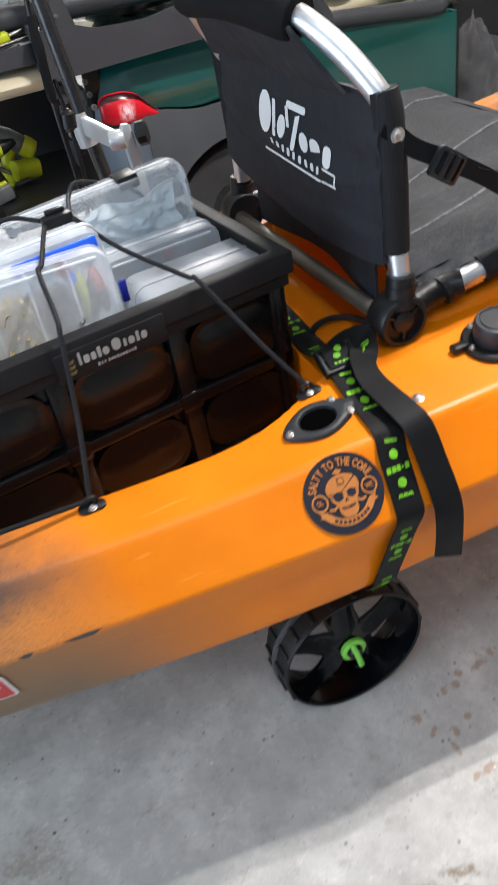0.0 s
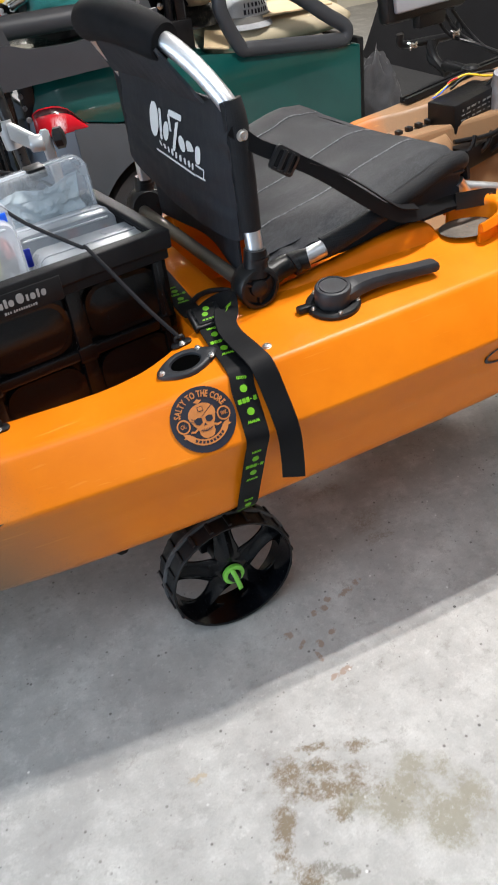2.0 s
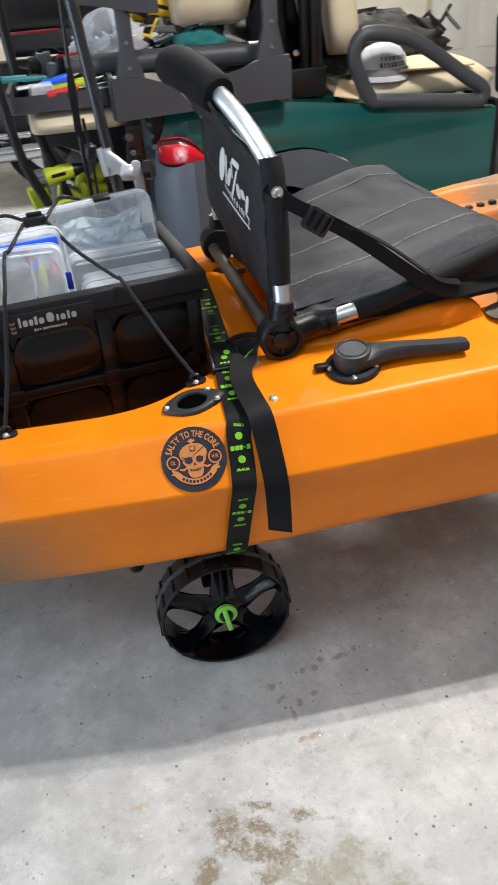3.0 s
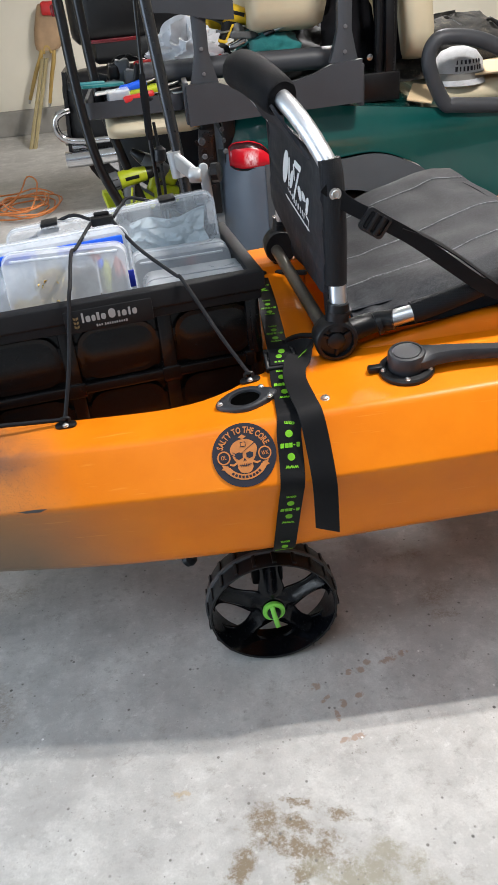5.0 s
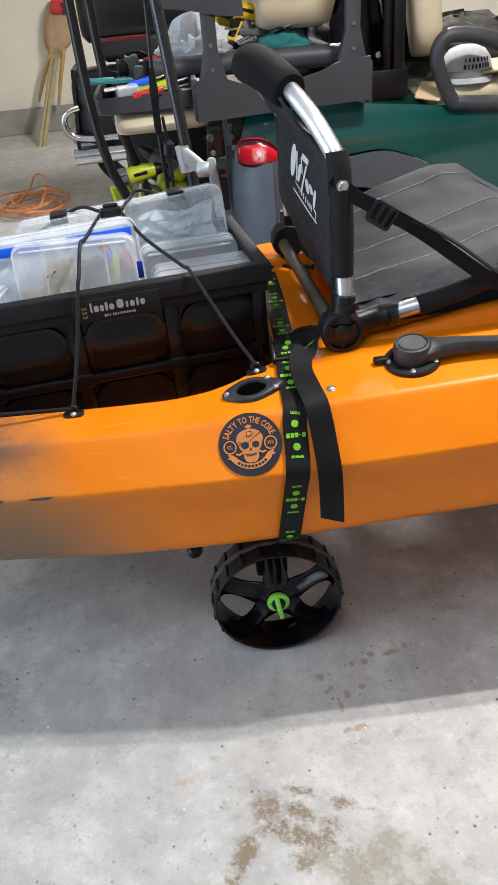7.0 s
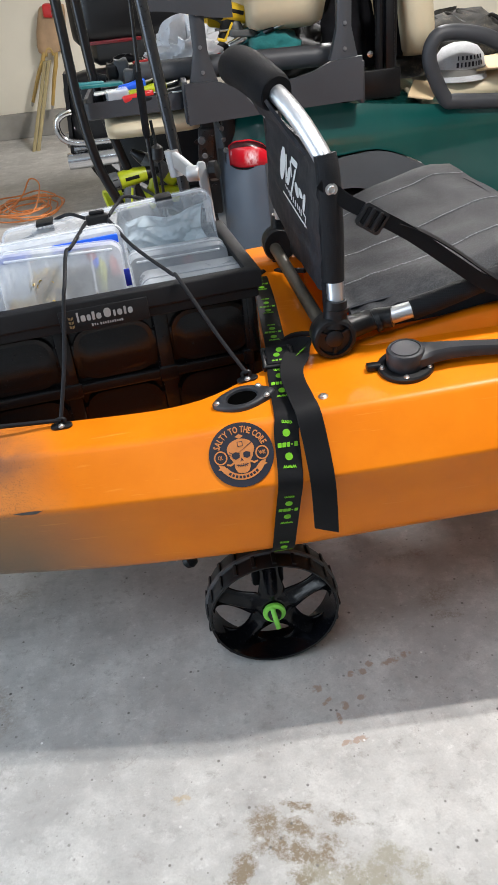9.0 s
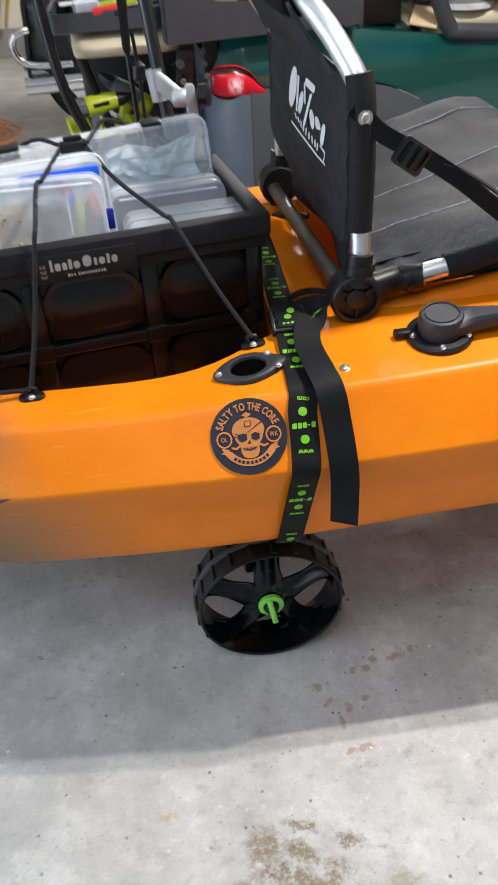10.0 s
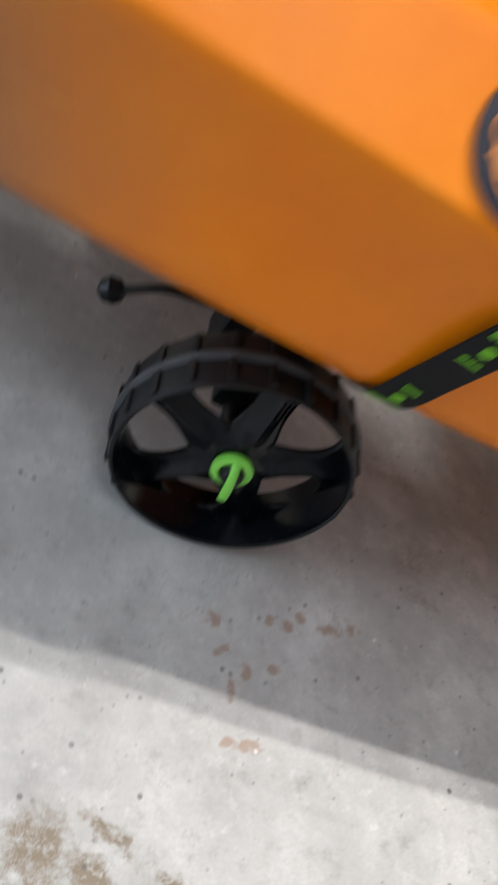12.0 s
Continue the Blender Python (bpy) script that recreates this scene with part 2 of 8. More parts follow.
def ribbed(name, colour, pitch=0.0034):
    """Elastic sleeve cloth with fine ribs across its length."""
    m, nodes, links, s = graph(name)
    co = nodes.new("ShaderNodeTexCoord").outputs["Object"]
    ribs = []
    for axis in ("X", "Z"):
        w = nodes.new("ShaderNodeTexWave")
        w.bands_direction = axis
        w.inputs["Scale"].default_value = 0.314 / pitch
        w.inputs["Distortion"].default_value = 0.8
        links.new(co, w.inputs["Vector"])
        ribs.append(w.outputs["Fac"])
    rib = combine(nodes, links, "MAXIMUM", ribs[0], ribs[1])
    big = noise_of(nodes, links, co, 18.0)
    base = mixed(nodes, links, ranged(nodes, links, big, 0.3, 0.7), tuple(c * 0.8 for c in colour), tuple(c * 1.3 for c in colour))
    links.new(mixed(nodes, links, ranged(nodes, links, rib, 0.4, 1, 0.0, 0.45), base, tuple(c * 2.4 for c in colour)), s.inputs["Base Color"])
    s.inputs["Roughness"].default_value = 0.7
    s.inputs["Specular IOR Level"].default_value = 0.2
    bumped(nodes, links, s, rib, 0.35, 0.0008)
    return m


def clear_plastic(name, tint, rough=0.25, cloud=0.35):
    """Cloudy polypropylene: partly see-through, partly milky."""
    m, nodes, links, s = graph(name)
    co = nodes.new("ShaderNodeTexCoord").outputs["Object"]
    big = noise_of(nodes, links, co, 14.0)
    links.new(mixed(nodes, links, ranged(nodes, links, big, 0.3, 0.7), tint, tuple(min(1, c * 1.1) for c in tint)), s.inputs["Base Color"])
    links.new(ranged(nodes, links, big, 0.2, 0.8, rough - 0.06, rough + 0.08), s.inputs["Roughness"])
    s.inputs["IOR"].default_value = 1.3
    links.new(ranged(nodes, links, big, 0.3, 0.7, cloud - 0.06, cloud + 0.06), s.inputs["Alpha"])
    return m


def kayak_paint():
    """Rotomoulded orange that fades to speckled brown towards stern and bow."""
    m, nodes, links, s = graph("orange_camo_polyethylene")
    co = nodes.new("ShaderNodeTexCoord").outputs["Object"]
    xyz = nodes.new("ShaderNodeSeparateXYZ")
    links.new(co, xyz.inputs[0])
    big = noise_of(nodes, links, co, 3.2, 3)
    mid = noise_of(nodes, links, co, 14.0, 4)
    small = noise_of(nodes, links, co, 520.0, 3, 0.75)
    grain = noise_of(nodes, links, co, 700.0, 2)
    orange = mixed(nodes, links, ranged(nodes, links, mid, 0.3, 0.7), (0.71, 0.172, 0.0015), (0.77, 0.202, 0.0025))
    x = xyz.outputs["X"]
    wobble = combine(nodes, links, "SUBTRACT", big, 0.5)
    # a fade that begins behind the crate and grows towards the stern
    fade = combine(nodes, links, "ADD", ranged(nodes, links, x, -0.20, -0.62), combine(nodes, links, "MULTIPLY", wobble, 0.7))
    fade = combine(nodes, links, "ADD", fade, ranged(nodes, links, xyz.outputs["Z"], 0.50 - 0.3, 0.36 - 0.3, 0.0, 0.22))
    front = combine(nodes, links, "ADD", ranged(nodes, links, x, 0.66, 0.84), combine(nodes, links, "MULTIPLY", wobble, 0.6))
    both = combine(nodes, links, "MAXIMUM", fade, front)
    tan = mixed(nodes, links, ranged(nodes, links, both, 0.25, 0.95, 0, 0.9), orange, mixed(nodes, links, ranged(nodes, links, x, 0.1, 0.5), (0.35, 0.195, 0.090), (0.235, 0.165, 0.100)))
    dots = combine(nodes, links, "SUBTRACT", small, combine(nodes, links, "MULTIPLY", both, 0.16))
    speck = combine(nodes, links, "MULTIPLY", ranged(nodes, links, dots, 0.38, 0.27), combine(nodes, links, "MULTIPLY", ranged(nodes, links, both, 0.12, 0.55, 0, 0.72), ranged(nodes, links, x, 0.1, 0.5, 1.0, 0.3)))
    col = mixed(nodes, links, speck, tan, (0.06, 0.045, 0.035))
    streak = noise_of(nodes, links, co, 5.0, 4, 0.6, (0.8, 3.0, 14))
    blot = combine(nodes, links, "MULTIPLY", ranged(nodes, links, streak, 0.55, 0.66), ranged(nodes, links, fade, 0.30, 0.7))
    col = mixed(nodes, links, combine(nodes, links, "MULTIPLY", blot, 0.2), col, (0.05, 0.055, 0.06))
    # a dark smear under the deck edge, growing towards the stern
    height = combine(nodes, links, "ADD", xyz.outputs["Z"], combine(nodes, links, "MULTIPLY", combine(nodes, links, "SUBTRACT", noise_of(nodes, links, co, 9.0, 6, 0.65), 0.5), 0.06))
    smear = combine(nodes, links, "MULTIPLY", combine(nodes, links, "MULTIPLY", ranged(nodes, links, height, 0.250, 0.278), ranged(nodes, links, height, 0.308, 0.292)), ranged(nodes, links, x, -0.31, -0.46, 0, 0.9))
    col = mixed(nodes, links, smear, col, (0.045, 0.052, 0.058))
    # the flank below the chine turns plain brown towards the stern, greyer lower down
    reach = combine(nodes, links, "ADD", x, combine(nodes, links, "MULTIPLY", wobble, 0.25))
    flank_brown = mixed(nodes, links, ranged(nodes, links, xyz.outputs["Z"], 0.19, 0.08), (0.250, 0.135, 0.060), (0.150, 0.115, 0.078))
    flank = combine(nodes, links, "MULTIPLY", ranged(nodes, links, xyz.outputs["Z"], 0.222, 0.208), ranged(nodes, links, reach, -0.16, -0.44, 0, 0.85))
    col = mixed(nodes, links, flank, col, flank_brown)
    scratch = noise_of(nodes, links, co, 26.0, 3, 0.6, (0.25, 3, 6))
    col = mixed(nodes, links, ranged(nodes, links, scratch, 0.66, 0.74, 0, 0.22), col, (0.93, 0.42, 0.10))
    links.new(col, s.inputs["Base Color"])
    links.new(ranged(nodes, links, mid, 0.25, 0.75, 0.34, 0.44), s.inputs["Roughness"])
    s.inputs["Specular IOR Level"].default_value = 0.25
    bumped(nodes, links, s, grain, 0.08, 0.0004)
    return m


def concrete():
    """A worn garage slab: cloudy tone, pits, flecks and brown stains."""
    m, nodes, links, s = graph("garage_concrete")
    co = nodes.new("ShaderNodeTexCoord").outputs["Object"]
    big, mid = noise_of(nodes, links, co, 1.6, 5), noise_of(nodes, links, co, 7.0, 9, 0.70)
    small, grit = noise_of(nodes, links, co, 42.0, 5, 0.65), noise_of(nodes, links, co, 260.0, 3)
    col = mixed(nodes, links, ranged(nodes, links, big, 0.35, 0.65), (0.40, 0.39, 0.377), (0.49, 0.48, 0.462))
    col = mixed(nodes, links, ranged(nodes, links, mid, 0.50, 0.68, 0, 0.75), col, (0.69, 0.675, 0.65))
    col = mixed(nodes, links, ranged(nodes, links, mid, 0.48, 0.32, 0, 0.75), col, (0.30, 0.29, 0.28))
    col = mixed(nodes, links, ranged(nodes, links, small, 0.56, 0.70, 0, 0.5), col, (0.30, 0.285, 0.27))
    col = mixed(nodes, links, ranged(nodes, links, small, 0.40, 0.28, 0, 0.5), col, (0.72, 0.71, 0.69))
    col = mixed(nodes, links, ranged(nodes, links, grit, 0.3, 0.7, 0, 0.3), col, (0.34, 0.33, 0.32))
    worn = noise_of(nodes, links, co, 20.0, 10, 0.78)
    col = mixed(nodes, links, ranged(nodes, links, worn, 0.55, 0.70, 0, 0.45), col, (0.70, 0.69, 0.67))
    col = mixed(nodes, links, ranged(nodes, links, worn, 0.45, 0.33, 0, 0.75), col, (0.29, 0.27, 0.25))

    warp = nodes.new("ShaderNodeTexNoise")
    warp.inputs["Scale"].default_value = 38.0
    warp.inputs["Detail"].default_value = 8
    warp.inputs["Roughness"].default_value = 0.72
    links.new(co, warp.inputs["Vector"])
    away = nodes.new("ShaderNodeVectorMath")
    away.operation = "MULTIPLY_ADD"
    away.inputs[1].default_value = (0.05, 0.05, 0)
    away.inputs[2].default_value = (-0.025, -0.025, 0)
    links.new(warp.outputs["Color"], away.inputs[0])
    ragged = nodes.new("ShaderNodeVectorMath")
    links.new(co, ragged.inputs[0])
    links.new(away.outputs["Vector"], ragged.inputs[1])

    def spot(cx, cy, rx, ry, turn=0.0, reach=1.5, where=ragged.outputs["Vector"]):
        mp = nodes.new("ShaderNodeMapping")
        mp.vector_type = "TEXTURE"
        mp.inputs["Location"].default_value = (cx, cy, 0)
        mp.inputs["Rotation"].default_value = (0, 0, radians(turn))
        mp.inputs["Scale"].default_value = (rx, ry, 1)
        links.new(where, mp.inputs["Vector"])
        ln = nodes.new("ShaderNodeVectorMath")
        ln.operation = "LENGTH"
        links.new(mp.outputs["Vector"], ln.inputs[0])
        return ranged(nodes, links, ln.outputs["Value"], reach, 0.3)

    def stain(spots, colour, lo, hi, amount, tex):
        nonlocal col
        total = spots[0]
        for e in spots[1:]:
            total = combine(nodes, links, "MAXIMUM", total, e)
        mask = ranged(nodes, links, combine(nodes, links, "MULTIPLY", total, tex), lo, hi, 0, amount)
        col = mixed(nodes, links, mask, col, colour)
    flake = combine(nodes, links, "MULTIPLY", ranged(nodes, links, noise_of(nodes, links, co, 105.0, 10, 0.82), 0.34, 0.60), ranged(nodes, links, noise_of(nodes, links, co, 16.0, 3), 0.25, 0.6))
    # an old spill in front of the wheel, half scrubbed away
    spill = ((-0.075, -0.349, 0.022, 0.033, -28), (-0.070, -0.376, 0.045, 0.012, -29), (-0.006, -0.401, 0.058, 0.010, -30), (0.035, -0.409, 0.032, 0.023, -30), (-0.009, -0.359, 0.031, 0.012, -31), (0.021, -0.379, 0.017, 0.008, -28), (-0.003, -0.321, 0.033, 0.006, -29), (0.049, -0.344, 0.039, 0.008, -30), (-0.017, -0.440, 0.019, 0.013, -30), (-0.114, -0.416, 0.013, 0.040, -27), (-0.131, -0.450, 0.013, 0.021, -27), (-0.130, -0.486, 0.026, 0.016, -27), (-0.129, -0.514, 0.029, 0.018, -29))
    stain([spot(*e, 2.1) for e in spill], (0.180, 0.130, 0.072), 0.12, 0.48, 0.88, flake)
    stain([spot(0.125, -0.423, 0.032, 0.019, -30), spot(0.162, -0.462, 0.029, 0.027, -29), spot(0.057, -0.469, 0.036, 0.036, -29), spot(0.013, -0.444, 0.036, 0.023, -29), spot(0.095, -0.452, 0.047, 0.024, -29), spot(0.123, -0.532, 0.060, 0.041, -29), spot(0.176, -0.509, 0.027, 0.038, -28), spot(0.115, -0.496, 0.035, 0.046, -30)],
          (0.26, 0.235, 0.165), 0.04, 0.42, 0.75, flake)
    stain([spot(-0.089, -0.496, 0.026, 0.011, -29), spot(-0.065, -0.523, 0.020, 0.008, -28), spot(-0.067, -0.467, 0.008, 0.007, -27), spot(-0.015, -0.458, 0.011, 0.009, -32), spot(0.106, -0.367, 0.007, 0.006, -31)],
          (0.17, 0.155, 0.12), 0.12, 0.4, 0.7, flake)
    # small rust marks beside the wheel
    rust = ranged(nodes, links, noise_of(nodes, links, co, 70.0, 4, 0.6), 0.30, 0.62)
    marks = ((0.143, -0.060, 0.012, 0.009, 30), (0.166, -0.058, 0.010, 0.010, 10), (0.184, -0.043, 0.009, 0.011, 60), (0.226, -0.045, 0.024, 0.010, 14), (0.262, -0.033, 0.014, 0.011, 25),
             (0.069, -0.085, 0.012, 0.014, 0), (0.083, -0.115, 0.016, 0.006, 40), (0.113, -0.132, 0.010, 0.012, 0), (0.150, -0.118, 0.011, 0.008, 20), (0.098, -0.158, 0.006, 0.018, 5),
             (0.122, -0.209, 0.024, 0.008, 8), (0.098, -0.212, 0.011, 0.006, 30))
    slight = nodes.new("ShaderNodeVectorMath")
    slight.operation = "MULTIPLY_ADD"
    slight.inputs[1].default_value = (0.22, 0.22, 0)
    links.new(away.outputs["Vector"], slight.inputs[0])
    links.new(co, slight.inputs[2])
    stain([spot(*e, 1.15, slight.outputs["Vector"]) for e in marks], (0.32, 0.20, 0.13), 0.14, 0.44, 0.68, rust)
    stain([spot(-0.209, -0.272, 0.012, 0.011)], (0.45, 0.34, 0.20), 0.1, 0.5, 0.6, rust)
    # brown marks; those right of the wheel also carry the hull's shade
    stain([spot(0.382, 0.112, 0.05, 0.03, 20), spot(0.375, 0.053, 0.03, 0.016), spot(0.36, 0.25, 0.06, 0.02), spot(-0.58, 0.31, 0.05, 0.03), spot(-0.62, -0.02, 0.10, 0.07)], (0.20, 0.15, 0.10), 0.10, 0.6, 0.55, flake)
    # dark grit and pale chips
    for scale, size, colour, amount, lo in ((11.0, 0.046, (0.07, 0.065, 0.06), 0.9, 0.38), (34.0, 0.12, (0.11, 0.10, 0.09), 0.8, 0.44), (60.0, 0.13, (0.15, 0.14, 0.13), 0.7, 0.48), (22.0, 0.07, (0.85, 0.84, 0.82), 0.9, 0.50)):
        vor = nodes.new("ShaderNodeTexVoronoi")
        vor.inputs["Scale"].default_value = scale
        vor.inputs["Randomness"].default_value = 1.0
        links.new(co, vor.inputs["Vector"])
        speck = combine(nodes, links, "MULTIPLY", ranged(nodes, links, vor.outputs["Distance"], size, size * 0.5), ranged(nodes, links, noise_of(nodes, links, co, scale * 0.45, 2), lo, lo + 0.1))
        col = mixed(nodes, links, combine(nodes, links, "MULTIPLY", speck, amount), col, colour)
    links.new(col, s.inputs["Base Color"])
    links.new(ranged(nodes, links, mid, 0.3, 0.7, 0.5, 0.8), s.inputs["Roughness"])
    bumped(nodes, links, s, combine(nodes, links, "ADD", small, combine(nodes, links, "MULTIPLY", grit, 0.4)), 0.25, 0.002)
    return m


ORANGE = kayak_paint()
CONCRETE = concrete()
BLACK_PLASTIC = surface("black_moulded_plastic", (0.0065, 0.0068, 0.0080), 0.40, var=0.25, bump=0.06, spec=0.32)
CRATE_PLASTIC = surface("glossy_black_crate_plastic", (0.0048, 0.0046, 0.0050), 0.22, var=0.2, coarse=11, fine=300, bump=0.02, spec=0.32)
CRATE_RIM = surface("charcoal_crate_rim", (0.0115, 0.0115, 0.0128), 0.55, var=0.2, coarse=11, fine=300, bump=0.1, spec=0.16)
WHEEL_PLASTIC = surface("black_wheel_polymer", (0.0022, 0.0026, 0.0040), 0.22, var=0.05, coarse=20, bump=0.0, spec=0.3)
RIB_GREY = surface("worn_grey_tread_rib", (0.055, 0.056, 0.060), 0.5, var=0.3, coarse=30, bump=0.1)
TYRE = surface("black_tread_rubber", (0.007, 0.007, 0.008), 0.45, var=0.3, coarse=30, fine=240, bump=0.1, spec=0.35)
GREY_PLASTIC = surface("grey_black_textured_plastic", (0.037, 0.039, 0.045), 0.5, var=0.15, coarse=4, fine=420, bump=0.2, spec=0.4)
FENDER_GREY = surface("grey_painted_fender", (0.085, 0.105, 0.135), 0.45, var=0.12, coarse=5, fine=300, bump=0.12)
LEVER = surface("charcoal_lever_plastic", (0.021, 0.022, 0.026), 0.5, var=0.2, coarse=30, fine=500, bump=0.12, spec=0.4)
ALU = surface("brushed_aluminium", (0.66, 0.67, 0.70), 0.36, 1.0, var=0.04, coarse=30, fine=90, bump=0.0)
CHROME = surface("chrome", (0.55, 0.56, 0.58), 0.16, 1.0, var=0.08, bump=0.0)
STEEL = surface("stainless_screw", (0.44, 0.43, 0.42), 0.38, 1.0, var=0.15, coarse=60, bump=0.0)
OLIVE_METAL = surface("dull_bronze_tube", (0.15, 0.135, 0.115), 0.42, 0.7, var=0.12, coarse=25, bump=0.0)
DARK_METAL = surface("dark_anodised_tube", (0.05, 0.051, 0.055), 0.32, 0.8, var=0.1, coarse=25, bump=0.0)
BLACK_PAINT = surface("black_painted_steel", (0.004, 0.004, 0.005), 0.34, 0.0, var=0.2, coarse=12, bump=0.0, spec=0.4)
SEAT_CLOTH = mesh_cloth("black_seat_cloth", (0.0170, 0.0190, 0.0240), (0.030, 0.033, 0.040), 0.12)
RIBBED = ribbed("black_ribbed_sleeve", (0.0075, 0.0078, 0.0090))
SEAT_MESH = mesh_cloth("black_mesh_cloth", (0.0150, 0.0158, 0.0180), (0.080, 0.083, 0.090))
PIPING = surface("pale_stitched_seam", (0.13, 0.135, 0.145), 0.8, var=0.7, coarse=170, bump=0.3)
FOAM = surface("black_neoprene_foam", (0.0062, 0.0062, 0.0074), 0.8, var=0.3, coarse=25, fine=600, bump=0.3, spec=0.14)
WEBBING = woven("black_polyester_webbing", (0.0042, 0.0042, 0.0052), 0.0014, 0.6, 0.06, 0.01, 0.15)
GREEN_PRINT = surface("green_print", (0.16, 0.44, 0.02), 0.55, var=0.15, coarse=90, bump=0.05, spec=0.2)
GREEN_KNOB = surface("bright_green_plastic", (0.20, 0.58, 0.07), 0.4, var=0.12, coarse=40, bump=0.08)
CORD = woven("black_bungee_sheath", (0.009, 0.009, 0.011), 0.0015, 0.6, 0.2, 0.03, 0.2)
CLEAR = clear_plastic("cloudy_clear_plastic", (0.74, 0.79, 0.86), 0.22, 0.35)
CLEARER = clear_plastic("thin_clear_plastic", (0.74, 0.79, 0.85), 0.2, 0.27)
HAZY = clear_plastic("hazy_clear_plastic", (0.80, 0.82, 0.86), 0.25, 0.42)
FROST = clear_plastic("grey_frosted_plastic", (0.48, 0.505, 0.54), 0.28, 0.60)
MILKY = clear_plastic("milky_plastic", (0.74, 0.77, 0.82), 0.3, 0.55)
BAG_FILM = clear_plastic("thin_plastic_film", (0.60, 0.69, 0.74), 0.10, 0.55)
BAG_WHITE = clear_plastic("white_bag_film", (0.80, 0.82, 0.86), 0.25, 0.72)
BLUE = surface("blue_plastic", (0.012, 0.11, 0.75), 0.35, var=0.1, bump=0.05)
RED = surface("red_plastic", (0.55, 0.02, 0.02), 0.4, var=0.15, bump=0.05)
LIME = surface("lime_tool_plastic", (0.42, 0.48, 0.015), 0.4, var=0.12, coarse=30, bump=0.08)
YELLOW = surface("yellow_tool_plastic", (0.75, 0.50, 0.02), 0.4, var=0.12, coarse=30, bump=0.08)
TOOL_GREY = surface("grey_tool_plastic", (0.095, 0.10, 0.105), 0.5, var=0.2, coarse=30, bump=0.1)
WHITE_PLASTIC = surface("white_plastic", (0.72, 0.72, 0.70), 0.4, var=0.06, bump=0.05)
GOLD = surface("brass_hooks", (0.55, 0.40, 0.14), 0.35, 0.6, var=0.3, coarse=120, bump=0.2)
PRINT_WHITE = surface("white_print", (0.78, 0.78, 0.78), 0.5, var=0.05, bump=0.05)
STICKER_DARK = surface("dark_sticker_vinyl", (0.016, 0.016, 0.026), 0.45, var=0.15, coarse=60, bump=0.03, spec=0.3)
STICKER_ORANGE = surface("orange_sticker_ink", (0.50, 0.17, 0.035), 0.5, var=0.12, coarse=80, bump=0.05)
CART_GREEN = surface("dark_green_cart_paint", (0.004, 0.060, 0.054), 0.16, var=0.2, coarse=2.5, fine=5.0, bump=0.12, coat=0.6, depth=0.02)
BEIGE = surface("beige_seat_vinyl", (0.62, 0.53, 0.37), 0.5, var=0.08, coarse=6, fine=220, bump=0.2)
TAN_LEATHER = surface("tan_leather", (0.40, 0.26, 0.15), 0.6, var=0.2, coarse=8, fine=120, bump=0.25)
WOOD = surface("varnished_pine", (0.44, 0.29, 0.085), 0.45, var=0.2, coarse=9, fine=90, bump=0.1)
WALL_PAINT = surface("cream_wall_paint", (0.78, 0.73, 0.62), 0.75, var=0.05, coarse=1.5, fine=60, bump=0.2)
DOOR_PAINT = surface("white_door_paint", (0.78, 0.77, 0.73), 0.5, var=0.04, coarse=3, bump=0.05)
CEILING_PAINT = surface("white_ceiling_paint", (0.78, 0.77, 0.74), 0.85, var=0.04, coarse=2, fine=90, bump=0.2)
KERB_CONCRETE = surface("rough_kerb_concrete", (0.30, 0.285, 0.26), 0.85, var=0.3, coarse=3, fine=50, bump=0.4, depth=0.003)
ORANGE_CABLE = surface("orange_cable_sheath", (0.62, 0.21, 0.06), 0.5, var=0.15, coarse=20, bump=0.08)
TEAL_CLOTH = woven("teal_cloth", (0.02, 0.13, 0.13), 0.003, 0.85, 0.4)
CAMO = surface("brown_camouflage_cloth", (0.012, 0.011, 0.009), 0.85, var=0.9, coarse=26, fine=200, bump=0.35, wear=(0.085, 0.07, 0.048))
CAP_WHITE = woven("grey_white_cap_cloth", (0.38, 0.39, 0.41), 0.002, 0.85, 0.3)
CAP_GREY = surface("grey_cap_band", (0.20, 0.195, 0.18), 0.8, var=0.1, coarse=30, bump=0.2)
CARDBOARD = surface("tan_cardboard", (0.60, 0.45, 0.27), 0.75, var=0.08, coarse=5, bump=0.1)
SCREEN_GREY = surface("grey_screen_cover", (0.26, 0.27, 0.30), 0.5, var=0.06, coarse=6, bump=0.1)
RAG = woven("grey_cloth", (0.065, 0.065, 0.070), 0.003, 0.9, 0.4)
BLACK_VINYL = surface("black_seat_vinyl", (0.012, 0.012, 0.013), 0.38, var=0.2, coarse=8, fine=260, bump=0.15)


